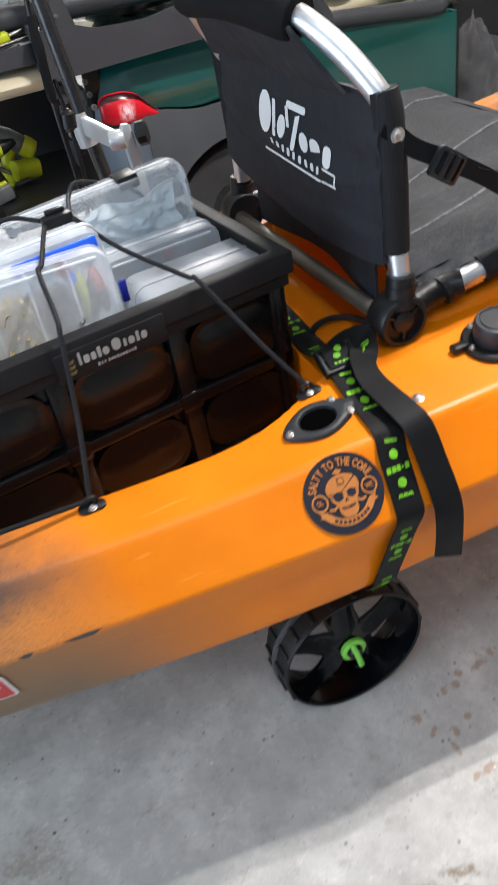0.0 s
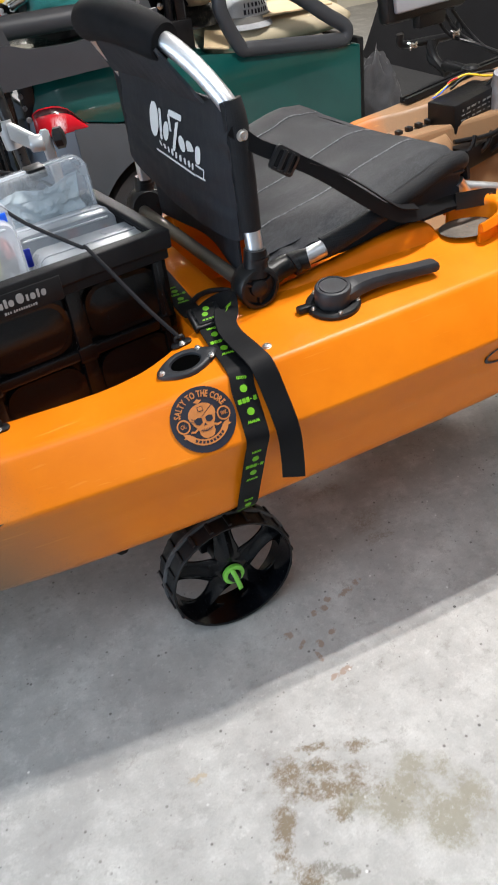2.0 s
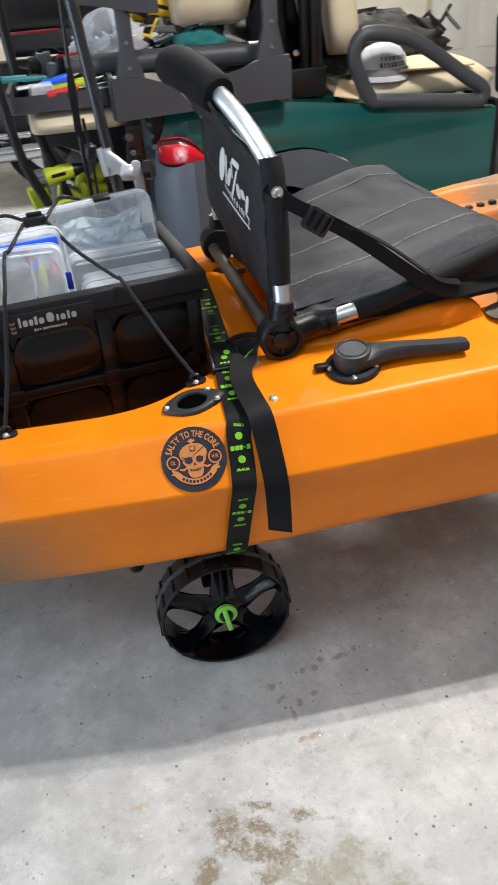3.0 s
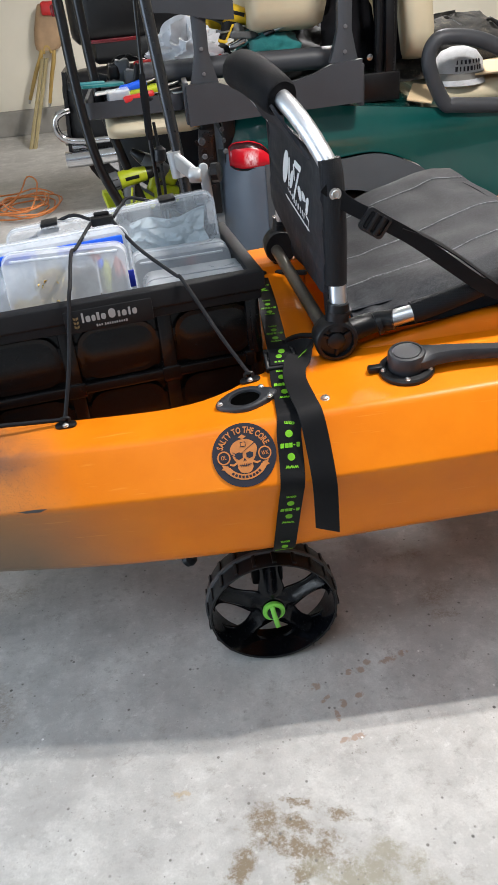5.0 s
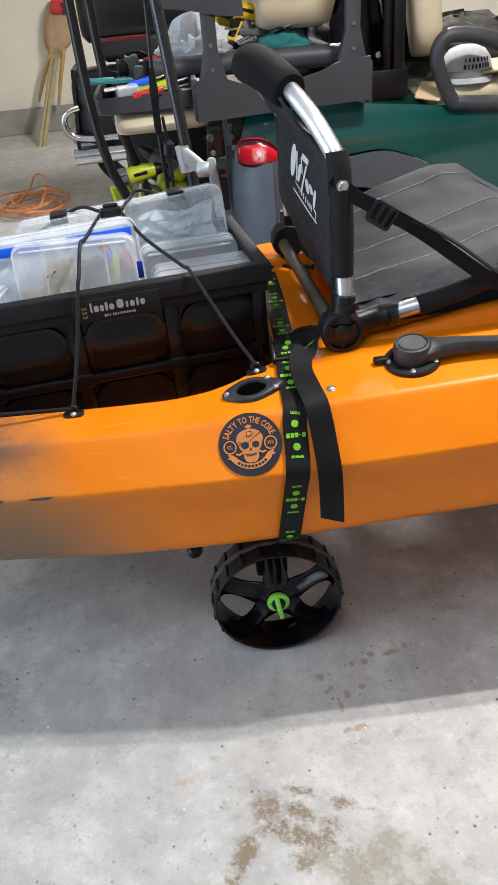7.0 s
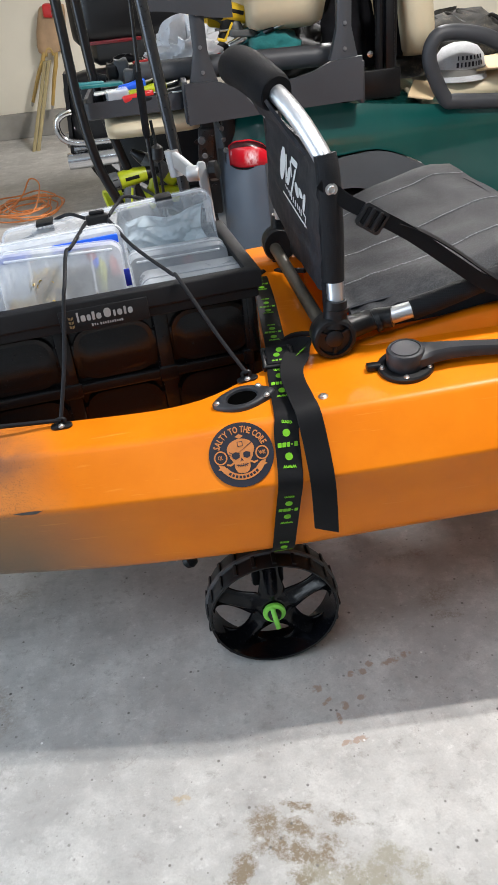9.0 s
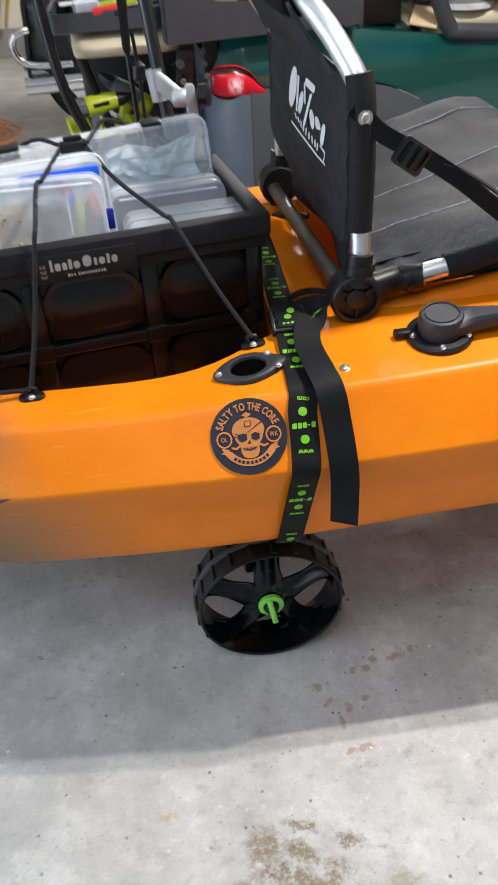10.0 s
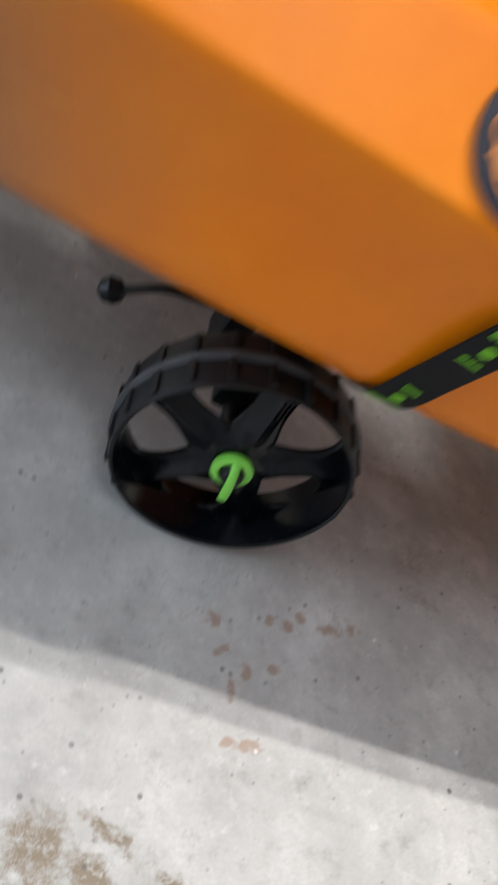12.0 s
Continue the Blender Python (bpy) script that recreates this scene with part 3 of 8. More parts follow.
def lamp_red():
    """A red lens: a dark end, a bright middle and a painted pale highlight."""
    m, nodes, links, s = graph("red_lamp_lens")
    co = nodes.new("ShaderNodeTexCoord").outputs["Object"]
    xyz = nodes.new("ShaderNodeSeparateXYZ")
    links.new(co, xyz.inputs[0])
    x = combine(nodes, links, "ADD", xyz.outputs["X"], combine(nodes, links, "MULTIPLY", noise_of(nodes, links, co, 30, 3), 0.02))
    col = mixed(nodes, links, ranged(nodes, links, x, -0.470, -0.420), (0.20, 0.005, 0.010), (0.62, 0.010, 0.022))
    # pale glint put into the lens colour, broken up by noise
    glint_span = combine(nodes, links, "MULTIPLY", ranged(nodes, links, x, -0.425, -0.402), ranged(nodes, links, x, -0.372, -0.392))
    glint_height = combine(nodes, links, "MULTIPLY", ranged(nodes, links, xyz.outputs["Z"], 0.615, 0.632), ranged(nodes, links, xyz.outputs["Z"], 0.672, 0.650))
    pale = combine(nodes, links, "MULTIPLY", combine(nodes, links, "MULTIPLY", glint_span, glint_height), ranged(nodes, links, noise_of(nodes, links, co, 85, 2, 0.5, (1.5, 1, 0.6)), 0.36, 0.56, 0.2, 1.0))
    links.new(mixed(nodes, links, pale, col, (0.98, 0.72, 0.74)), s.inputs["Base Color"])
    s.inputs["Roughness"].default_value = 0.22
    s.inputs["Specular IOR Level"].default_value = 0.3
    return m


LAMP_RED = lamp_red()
LAMP_DARK = surface("dark_red_lens_top", (0.035, 0.003, 0.005), 0.18, var=0.2, coarse=40, bump=0.0, spec=0.4)
BLACK_SEAL = surface("black_lamp_seal", (0.006, 0.006, 0.007), 0.5, bump=0.0, spec=0.2)

# ---- the garage ----
XL, XR, YF, YB, TOP = -3.2, 4.6, -2.6, 6.2, 2.7


def slab(name, lo, hi, material, label, category, bevel=0.0):
    c = [(a + b) / 2 for a, b in zip(lo, hi)]
    s = [b - a for a, b in zip(lo, hi)]
    return solo(name, box(bmesh.new(), c, s, bevel), material, label, category, "structure", 0)


floor_mesh = bmesh.new()
sheet(floor_mesh, lambda u, v: (XL - 0.2 + (XR - XL + 0.4) * u, YF - 0.2 + (YB - YF + 0.4) * v, 0.0), 4, 4)
solo("floor", floor_mesh, CONCRETE, "worn grey concrete garage floor with brown stains", "floor", "structure", 0)
slab("wall_back", (XL, YB, 0), (3.02, YB + 0.15, TOP), WALL_PAINT, "cream painted garage wall", "wall")
slab("wall_back_corner", (3.98, YB, 0), (XR, YB + 0.15, TOP), WALL_PAINT, "cream painted garage wall beside the door", "wall")
slab("wall_over_door", (3.02, YB, 2.08), (3.98, YB + 0.15, TOP), WALL_PAINT, "cream painted wall over the door", "wall")
slab("wall_west", (XL - 0.15, 0.62, 0), (XL, YB + 0.15, TOP), WALL_PAINT, "cream painted garage side wall", "wall")
slab("wall_west_corner", (XL - 0.15, YF - 0.15, 0), (XL, -1.72, TOP), WALL_PAINT, "cream painted garage side wall in the corner", "wall")
slab("wall_over_opening", (XL - 0.15, -1.72, 2.08), (XL, 0.62, TOP), WALL_PAINT, "cream painted wall over the garage opening", "wall")
slab("wall_east", (XR, YF - 0.15, 0), (XR + 0.15, YB + 0.15, TOP), WALL_PAINT, "cream painted garage side wall", "wall")
# unseen wall; its grey is darkened to cut bounce and reflections
slab("wall_front", (XL, YF - 0.15, 0), (XR, YF, TOP), surface("low_bounce_grey", (0.30, 0.31, 0.32), 0.7, coarse=2), "unseen grey wall closing the room, dark to limit bounce", "wall")
slab("ceiling", (XL - 0.15, YF - 0.15, TOP), (XR + 0.15, YB + 0.15, TOP + 0.1), CEILING_PAINT, "white painted garage ceiling", "ceiling")
slab("kerb_back", (XL, YB - 0.05, 0), (2.9, YB - 0.002, 0.2), KERB_CONCRETE, "rough concrete footing kerb along the wall", "kerb", 0.006)


def panel_door(x, y, w, h):
    d = thing("door_1", "white panelled garage door in a wooden frame", "door", (x, y, 0), kind="structure")
    part("leaf", box(bmesh.new(), (x, y + 0.03, h / 2), (w, 0.04, h - 0.01), 0.003), DOOR_PAINT, d)
    for cz, ph in ((0.5, 0.62), (1.45, 0.9)):
        for cx in (-0.2, 0.2):
            bm = bmesh.new()
            box(bm, (x + cx, y + 0.004, cz), (0.28, 0.014, ph), 0.006)
            part("panel", bm, DOOR_PAINT, d)
    for sx in (-1, 1):
        part("door_frame", box(bmesh.new(), (x + sx * (w / 2 + 0.035), y - 0.01, h / 2), (0.07, 0.05, h + 0.06), 0.004), BEIGE, d, "beige painted door frame")


panel_door(3.5, YB + 0.04, 0.88, 2.04)

# ---- the kayak ----
YC = 0.345
XS = [-1.55, -1.25, -0.9, -0.6, -0.4, -0.3, -0.2, -0.1, 0.0, 0.1, 0.3, 0.5, 0.8, 1.2, 1.7, 2.15]
A_Y = pchip(XS, [0.24, 0.13, 0.05, 0.006, -0.014, -0.023, -0.031, -0.040, -0.050, -0.055, -0.06, -0.06, -0.045, 0.0, 0.12, 0.30])
A_Z = pchip(XS, [0.605, 0.598, 0.592, 0.589, 0.588, 0.590, 0.593, 0.601, 0.612, 0.617, 0.627, 0.635, 0.645, 0.66, 0.68, 0.72])
B_Y = pchip(XS, [0.24, 0.09, 0.00, -0.045, -0.066, -0.077, -0.088, -0.101, -0.110, -0.114, -0.120, -0.122, -0.110, -0.06, 0.08, 0.29])
B_Z = pchip(XS, [0.54, 0.525, 0.513, 0.508, 0.510, 0.513, 0.517, 0.523, 0.527, 0.531, 0.539, 0.547, 0.56, 0.58, 0.62, 0.67])
C_Y = pchip(XS, [0.28, 0.15, 0.07, 0.018, -0.008, -0.024, -0.040, -0.052, -0.060, -0.064, -0.068, -0.066, -0.05, 0.01, 0.14, 0.31])
C_Z = pchip(XS, [0.42, 0.37, 0.352, 0.342, 0.340, 0.343, 0.350, 0.356, 0.361, 0.366, 0.376, 0.38, 0.39, 0.41, 0.46, 0.58])
HOLLOW = pchip([-1.55, -0.48, -0.15, 1.2, 2.15], [0.5, 0.5, 0.68, 0.68, 0.5])
KEEL = pchip([-1.55, -1.25, -0.6, 0.5, 1.2, 1.7, 2.15], [0.40, 0.315, 0.29, 0.29, 0.31, 0.36, 0.52])
T_Y = pchip([-1.55, -1.3, -0.9, -0.5, -0.3, -0.16, -0.09, -0.03, 0.02, 0.07, 0.2, 0.6, 0.8, 1.2, 2.15], [0.33, 0.23, 0.115, 0.064, 0.051, 0.046, 0.047, 0.060, 0.078, 0.095, 0.11, 0.115, 0.12, 0.16, 0.33])
T_Z = pchip([-1.55, -1.25, -0.5, -0.16, -0.05, 0.03, 0.1, 0.3, 0.6, 0.9, 2.15], [0.62, 0.61, 0.602, 0.602, 0.612, 0.628, 0.634, 0.648, 0.66, 0.675, 0.74])


def well_floor(x):
    if x < -1.2:
        return 0.62
    if x < 0.055:
        return 0.47
    if x < 0.16:
        return 0.60
    if x < 1.15:
        return 0.47
    return T_Z(x) + 0.004


def soften(pts, widths):
    """Rounds the corners of an open profile; widths gives how far each rounding reaches."""
    out = []
    for k, (y, z) in enumerate(pts):
        p, w = Vector((y, z)), widths.get(k, 0)
        if not w:
            out.append(p)
            continue
        a, b = Vector(pts[k - 1]) - p, Vector(pts[k + 1]) - p
        wa, wb = min(w, a.length * 0.3), min(w, b.length * 0.3)
        pa, pb = p + a.normalized() * wa, p + b.normalized() * wb
        out.append(p + a.normalized() * wa * 1.5)
        for j in range(7):
            t = j / 6
            out.append(pa * (1 - t) ** 2 + p * 2 * t * (1 - t) + pb * t * t)
        out.append(p + b.normalized() * wb * 1.5)
    return [(v.x, v.y) for v in out]


def hull_section(x):
    half = [(YC, KEEL(x)), (YC + 0.55 * (C_Y(x) - YC), KEEL(x) + 0.006), (C_Y(x) + 0.062, C_Z(x) - 0.044), (C_Y(x) + 0.02, C_Z(x) - 0.022), (C_Y(x), C_Z(x)),
            (C_Y(x) * HOLLOW(x) + B_Y(x) * (1 - HOLLOW(x)), C_Z(x) * 0.5 + B_Z(x) * 0.5), (B_Y(x), B_Z(x)), (A_Y(x), A_Z(x)), (T_Y(x), T_Z(x)), (T_Y(x) + 0.005, T_Z(x) - 0.012)]
    half = soften(half, {2: 0.01, 4: 0.02, 5: 0.03, 6: 0.005, 7: 0.009, 8: 0.006})
    other = [(2 * YC - y, z) for y, z in half[1:]][::-1]
    return [Vector((x, y, z)) for y, z in other + half]


def well_section(x):
    zf = well_floor(x)
    wall = min(0.03, max(0.006, (T_Z(x) - zf) * 0.2))
    half = [(T_Y(x) + 0.005, T_Z(x) - 0.008), (T_Y(x) + wall, zf + 0.012), (T_Y(x) + wall + 0.03, zf), (YC, zf + 0.001)]
    return [Vector((x, y, z)) for y, z in half + [(2 * YC - y, z) for y, z in half[:-1]][::-1]]


kayak = thing("kayak", "orange fishing kayak with dark speckled camouflage fade, resting on a trolley", "kayak", (0, YC, 0.29))
outer = [-1.55 + 3.7 * i / 148 for i in range(149)]
inner = sorted([-1.55 + 3.7 * i / 74 for i in range(75)] + [0.04, 0.0549, 0.0551, 0.1599, 0.1601, -1.1999, -1.2001, 1.1499, 1.1501])
bm = bmesh.new()
rows = rings(bm, [hull_section(x) for x in outer], around=False, caps=False)
bm.faces.new(rows[0])
bm.faces.new(rows[-1][::-1])
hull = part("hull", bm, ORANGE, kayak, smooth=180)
bm = bmesh.new()
rings(bm, [well_section(x) for x in inner], around=False, caps=False)
part("well", bm, ORANGE, kayak, "moulded orange tank well and cockpit floor", 30)


def deck_z(x, y):
    """The height of the near deck strip."""
    u = (y - A_Y(x)) / (T_Y(x) - A_Y(x))
    return A_Z(x) + u * (T_Z(x) - A_Z(x))


def side_pose(x, u, lift=0.0):
    """On the upper side panel, u from its lower to its upper edge: x along the hull, z outwards."""
    low, high = Vector((x, B_Y(x), B_Z(x))), Vector((x, A_Y(x), A_Z(x)))
    p = low.lerp(high, u)
    e = 0.02
    along = (Vector((x + e, B_Y(x + e), B_Z(x + e))).lerp(Vector((x + e, A_Y(x + e), A_Z(x + e))), u) - p).normalized()
    up = (high - low).normalized()
    out = along.cross(up).normalized()
    up = out.cross(along)
    return Matrix.Translation(p + out * lift) @ Matrix((along, up, out)).transposed().to_4x4()


def deck_pose(x, y, lift=0.0):
    e = 0.02
    p = Vector((x, y, deck_z(x, y)))
    along = (Vector((x + e, y, deck_z(x + e, y))) - p).normalized()
    across = (Vector((x, y + e, deck_z(x, y + e))) - p).normalized()
    out = along.cross(across).normalized()
    across = out.cross(along)
    return Matrix.Translation(p + out * lift) @ Matrix((along, across, out)).transposed().to_4x4()


def screw(parent, m, r=0.006):
    bm = bmesh.new()
    lathe(bm, [(r * 1.25, 0), (r * 1.25, 0.0006), (r, 0.001), (r * 0.95, 0.003), (r * 0.55, 0.0042), (r * 0.45, 0.003), (0.0004, 0.0028)], m, 14)
    return part("screw", bm, STEEL, parent, "stainless round-head screw")


# raised lip along the cockpit, ending in a rounded shoulder
lip = bmesh.new()
lip_line = [(0.19, 0.112, 0.640), (0.3, 0.112, 0.660), (0.42, 0.110, 0.680), (0.48, 0.108, 0.686), (0.515, 0.105, 0.681), (0.536, 0.104, 0.652), (0.538, 0.104, 0.63)]
rings(lip, [[p + Vector((0, y, z)) for y, z in ((-0.028, -0.05), (-0.018, -0.006), (-0.008, 0.0), (0.004, 0.0), (0.012, -0.008), (0.022, -0.06))] for p in glide(lip_line, 5)])
part("cockpit_lip", lip, ORANGE, kayak, smooth=60)
lip2 = bmesh.new()
rings(lip2, [[Vector((p.x, 2 * YC - p.y - y, p.z + z)) for y, z in ((-0.028, -0.05), (-0.018, -0.006), (-0.008, 0.0), (0.004, 0.0), (0.012, -0.008), (0.022, -0.06))] for p in glide(lip_line, 5)])
part("cockpit_lip", lip2, ORANGE, kayak, smooth=60)

# step-down recess ahead of the cockpit lip, closed by a curved shoulder
CUP_X, CUP_Y = 0.604, 0.078


def cup_wall(u, v):
    a = radians(-98 + 196 * u)
    flare = 1.0 + 0.22 * max(0.0, v - 0.7) / 0.3
    return (CUP_X - 0.018 + 0.062 * math.cos(a) * flare, CUP_Y + 0.046 * math.sin(a) * flare, T_Z(0.62) - 0.012 + (0.036 + 0.014 * math.cos(a)) * min(1.0, v / 0.85) - 0.012 * max(0.0, v - 0.85) / 0.15)


bm = bmesh.new()
sheet(bm, cup_wall, 30, 14, 0.008)
part("cup_rim", bm, ORANGE, kayak, "moulded orange shoulder round a deck recess", 60)
bm = bmesh.new()
rings(bm, [[Vector((x, y, z)) for y, z in soften([(A_Y(x) + 0.035, T_Z(x) - 0.03), (A_Y(x) + 0.055, T_Z(x) + 0.022 * h), (CUP_Y - 0.02, T_Z(x) + 0.040 * h), (CUP_Y + 0.045, T_Z(x) + 0.040 * h), (CUP_Y + 0.065, T_Z(x) - 0.03)], {1: 0.012, 2: 0.012, 3: 0.01})] for x, h in ((0.648, 0.45), (0.656, 0.65), (0.70, 0.75), (0.82, 0.7), (0.96, 0.4), (1.08, 0.05))])
part("fore_shoulder", bm, ORANGE, kayak, "", 60)
# flat disc added at deck height; its grey stands in for the recess interior
bm = bmesh.new()
rings(bm, [[Vector((CUP_X - 0.016 + 0.056 * q * math.cos(a), CUP_Y + 0.042 * q * math.sin(a), T_Z(0.6) + 0.0005)) for a in [2 * math.pi * k / 30 for k in range(30)]] for q in (1.0, 0.5, 0.02)], caps=False)
part("cup_floor", bm, surface("recess_grey", (0.10, 0.085, 0.07), 0.6, var=0.4, coarse=30), kayak, "grey disc on the deck, standing in for the recess bottom", 60)

# flush rod holder: a teardrop flange with a deep socket
HOLE = deck_pose(-0.007, 0.013, 0.001)


def tear(s, n=36):
    out = []
    for k in range(n):
        a = 2 * math.pi * k / n
        c, q = math.cos(a), math.sin(a)
        stretch = 1.0 + 0.42 * max(0, c) ** 2 + 0.30 * max(0, -c) ** 2
        out.append((0.0385 * s * c * stretch, 0.0315 * s * q * (1 - 0.22 * abs(c) ** 3)))
    return out


rod_holder = bmesh.new()
oval = [(0.0245 * math.cos(2 * math.pi * k / 36), 0.0195 * math.sin(2 * math.pi * k / 36)) for k in range(36)]
loops = [[Vector((x, y, z)) for x, y in shape] for shape, z in ((tear(1.0), -0.004), (tear(1.0), 0.004), (tear(0.93), 0.007), ([(x * 1.25, y * 1.25) for x, y in oval], 0.0075),
                                                               ([(x * 1.08, y * 1.08) for x, y in oval], 0.0065), (oval, 0.002), ([(x * 0.93 + 0.01, y * 0.93) for x, y in oval], -0.05), ([(x * 0.9 + 0.02, y * 0.9) for x, y in oval], -0.11))]
tmp = bmesh.new()
rings(tmp, loops)
join(rod_holder, tmp, HOLE)
holder = part("rod_holder", rod_holder, LEVER, kayak, "charcoal flush rod holder socket", 50)
for sx, sy in ((-0.042, -0.004), (0.030, 0.018), (0.040, -0.014)):
    screw(holder, HOLE @ pose(sx, sy, 0.0065), 0.0045)
# black disc over the uncut deck paints the darkness of the deep hole
socket_shade = bmesh.new()
tmp = bmesh.new()
rings(tmp, [[Vector((x * q, y * q, z)) for x, y in oval] for q, z in ((1.02, 0.0005), (1.02, 0.0025), (0.05, 0.0026))])
join(socket_shade, tmp, HOLE)
part("socket", socket_shade, surface("socket_shade_black", (0.0015, 0.0015, 0.0015), 1.0, var=0.1, bump=0.0, spec=0.0), holder)

# bungee eyelets on the deck edge
EYELETS = [Vector((0.008, 0.067, 0)), Vector((-0.308, 0.038, 0)), Vector((-0.72, 0.062, 0))]
for e in EYELETS:
    m = deck_pose(e.x, min(e.y, T_Y(e.x) - 0.006))
    e.z = m.translation.z
    e.y = m.translation.y
    bm = bmesh.new()
    prism(bm, rounded(0.036, 0.016, 0.0078), 0.0035, m, 0.001)
    tmp = bmesh.new()
    tube(tmp, [(-0.006, 0.004, 0.002), (-0.006, 0.006, 0.011), (0.006, 0.006, 0.011), (0.006, 0.004, 0.002)], 0.003, 8, smooth=4)
    join(bm, tmp, m)
    eye = part("eyelet", bm, BLACK_PLASTIC, kayak, "black bungee eyelet")
    screw(eye, m @ pose(0.0, -0.003, 0.003), 0.0045)
screw(kayak, deck_pose(0.12, -0.021), 0.0065)

# drain lever on a round base
LEV = deck_pose(0.264, 0.014)
base = bmesh.new()
lathe(base, [(0.046, 0), (0.046, 0.006), (0.043, 0.009), (0.034, 0.010), (0.032, 0.006), (0.001, 0.006)], LEV, 40)
box(base, LEV @ Vector((-0.05, 0.010, 0.006)), (0.026, 0.016, 0.012), 0.004)
lever_base = part("lever_base", base, BLACK_PLASTIC, kayak, "black round lever base plate")
for k in range(5):
    screw(lever_base, LEV @ pose(0.0395 * math.cos(k * 1.257 + 0.7), 0.0395 * math.sin(k * 1.257 + 0.7), 0.009), 0.0038)
lev = bmesh.new()
lathe(lev, [(0.030, 0.007), (0.031, 0.02), (0.0305, 0.034), (0.0285, 0.0375), (0.0245, 0.0385), (0.0238, 0.0365), (0.0225, 0.0365), (0.0218, 0.0385), (0.001, 0.0388)], LEV, 36)
arm_pts = [(0.002, 0.000, 0.021, 0.0285, 0.0125), (0.024, -0.001, 0.0215, 0.0245, 0.0125), (0.045, -0.003, 0.0225, 0.0175, 0.0120), (0.07, -0.005, 0.0225, 0.0135, 0.0115), (0.10, -0.008, 0.021, 0.0120, 0.0105), (0.14, -0.013, 0.018, 0.0118, 0.0095), (0.185, -0.018, 0.0155, 0.0125, 0.009), (0.192, -0.019, 0.015, 0.0105, 0.007)]
tmp = bmesh.new()
rings(tmp, [[Vector((x, y + a * w, z + b * h)) for a, b in ((-1, -0.7), (-1, 0.5), (-0.7, 1), (0.7, 1), (1, 0.5), (1, -0.7), (0.7, -1), (-0.7, -1))] for x, y, z, w, h in arm_pts])
join(lev, tmp, LEV)
part("lever", lev, LEVER, kayak, "charcoal plastic lever arm with a round hub", 40)

# round sticker: dark disc, slogan on an arc, a plain emblem and a banner


def hug(bm):
    """Bends a flat print, laid out round the origin, onto the curved side panel."""
    for v in bm.verts:
        x, y, z = v.co.x * 0.915, v.co.y * 0.915, v.co.z
        low, high = Vector((-0.023 + x, B_Y(-0.023 + x), B_Z(-0.023 + x))), Vector((-0.023 + x, A_Y(-0.023 + x), A_Z(-0.023 + x)))
        v.co = side_pose(-0.023 + x, 0.53 + y / (high - low).length, z + 0.0022).translation
    return bm


disc = bmesh.new()
for k, r in enumerate((0.0, 0.014, 0.028, 0.042, 0.0555)):
    row = [disc.verts.new((r * math.cos(2 * math.pi * j / 48), r * math.sin(2 * math.pi * j / 48), 0)) for j in range(48)] if k else [disc.verts.new((0, 0, 0))] * 48
    if k:
        for j in range(48):
            disc.faces.new([v for v in dict.fromkeys((prev[j], row[j], row[(j + 1) % 48], prev[(j + 1) % 48]))])
    prev = row
hug(disc)
sticker = part("round_sticker", disc, STICKER_DARK, kayak, "dark round vinyl sticker with orange emblem and lettering", 0)


def on_sticker(name, outline, z=0.0006, material=None, depth=0.0005):
    bm = bmesh.new()
    prism(bm, outline, depth, pose(0, 0, z))
    hug(bm)
    return part(name, bm, material or STICKER_ORANGE, sticker, "", 0)


slogan, glyphs = "SALTY TO THE CORE", []
for ch in slogan:
    bm = letters(ch, 0.0128, 0.0005, 0.00035) if ch != " " else None
    glyphs.append((bm, 0.78 * (max(v.co.x for v in bm.verts) - min(v.co.x for v in bm.verts)) + 0.0013 if bm else 0.0036))
span = sum(w for _, w in glyphs)
turned = 0.0
for bm, w in glyphs:
    a = radians(90 + 71 - 142 * (turned + w / 2) / span)
    turned += w
    if bm:
        cx, cy = [(max(v.co[i] for v in bm.verts) + min(v.co[i] for v in bm.verts)) / 2 for i in (0, 1)]
        bmesh.ops.transform(bm, matrix=pose(0.0436 * math.cos(a), 0.0436 * math.sin(a), 0.0009, 0, 0, math.degrees(a) - 90) @ Matrix.Diagonal((0.80, 1.18, 1, 1)) @ pose(-cx, -cy, 0), verts=bm.verts)
        hug(bm)
        part("letter", bm, STICKER_ORANGE, sticker, "", 0)


def ellipse(cx, cy, rx, ry, n=24, a0=0, a1=360):
    return [(cx + rx * math.cos(radians(a0 + (a1 - a0) * k / n)), cy + ry * math.sin(radians(a0 + (a1 - a0) * k / n))) for k in range(n)]


on_sticker("emblem", ellipse(0, 0.0095, 0.0232, 0.0180, 32))
on_sticker("emblem", [(-0.0218, 0.006), (-0.0190, -0.0045), (-0.0165, -0.0085), (-0.0120, -0.0130), (0.0120, -0.0130), (0.0165, -0.0085), (0.0190, -0.0045), (0.0218, 0.006)], 0.00065)
on_sticker("emblem", [(-0.0135, -0.0120), (-0.0130, -0.0225), (-0.0095, -0.0290), (-0.0045, -0.0315), (0.0045, -0.0315), (0.0095, -0.0290), (0.0130, -0.0225), (0.0135, -0.0120)], 0.0007)
on_sticker("emblem", [(-0.0160, 0.0035), (-0.0155, -0.0040), (-0.0100, -0.0075), (-0.0030, -0.0045), (-0.0025, 0.0035), (-0.0085, 0.0055)], 0.00125, STICKER_DARK)
on_sticker("emblem", [(0.0035, 0.0030), (0.0035, -0.0040), (0.0090, -0.0070), (0.0150, -0.0045), (0.0158, 0.0025), (0.0095, 0.0050)], 0.00125, STICKER_DARK)
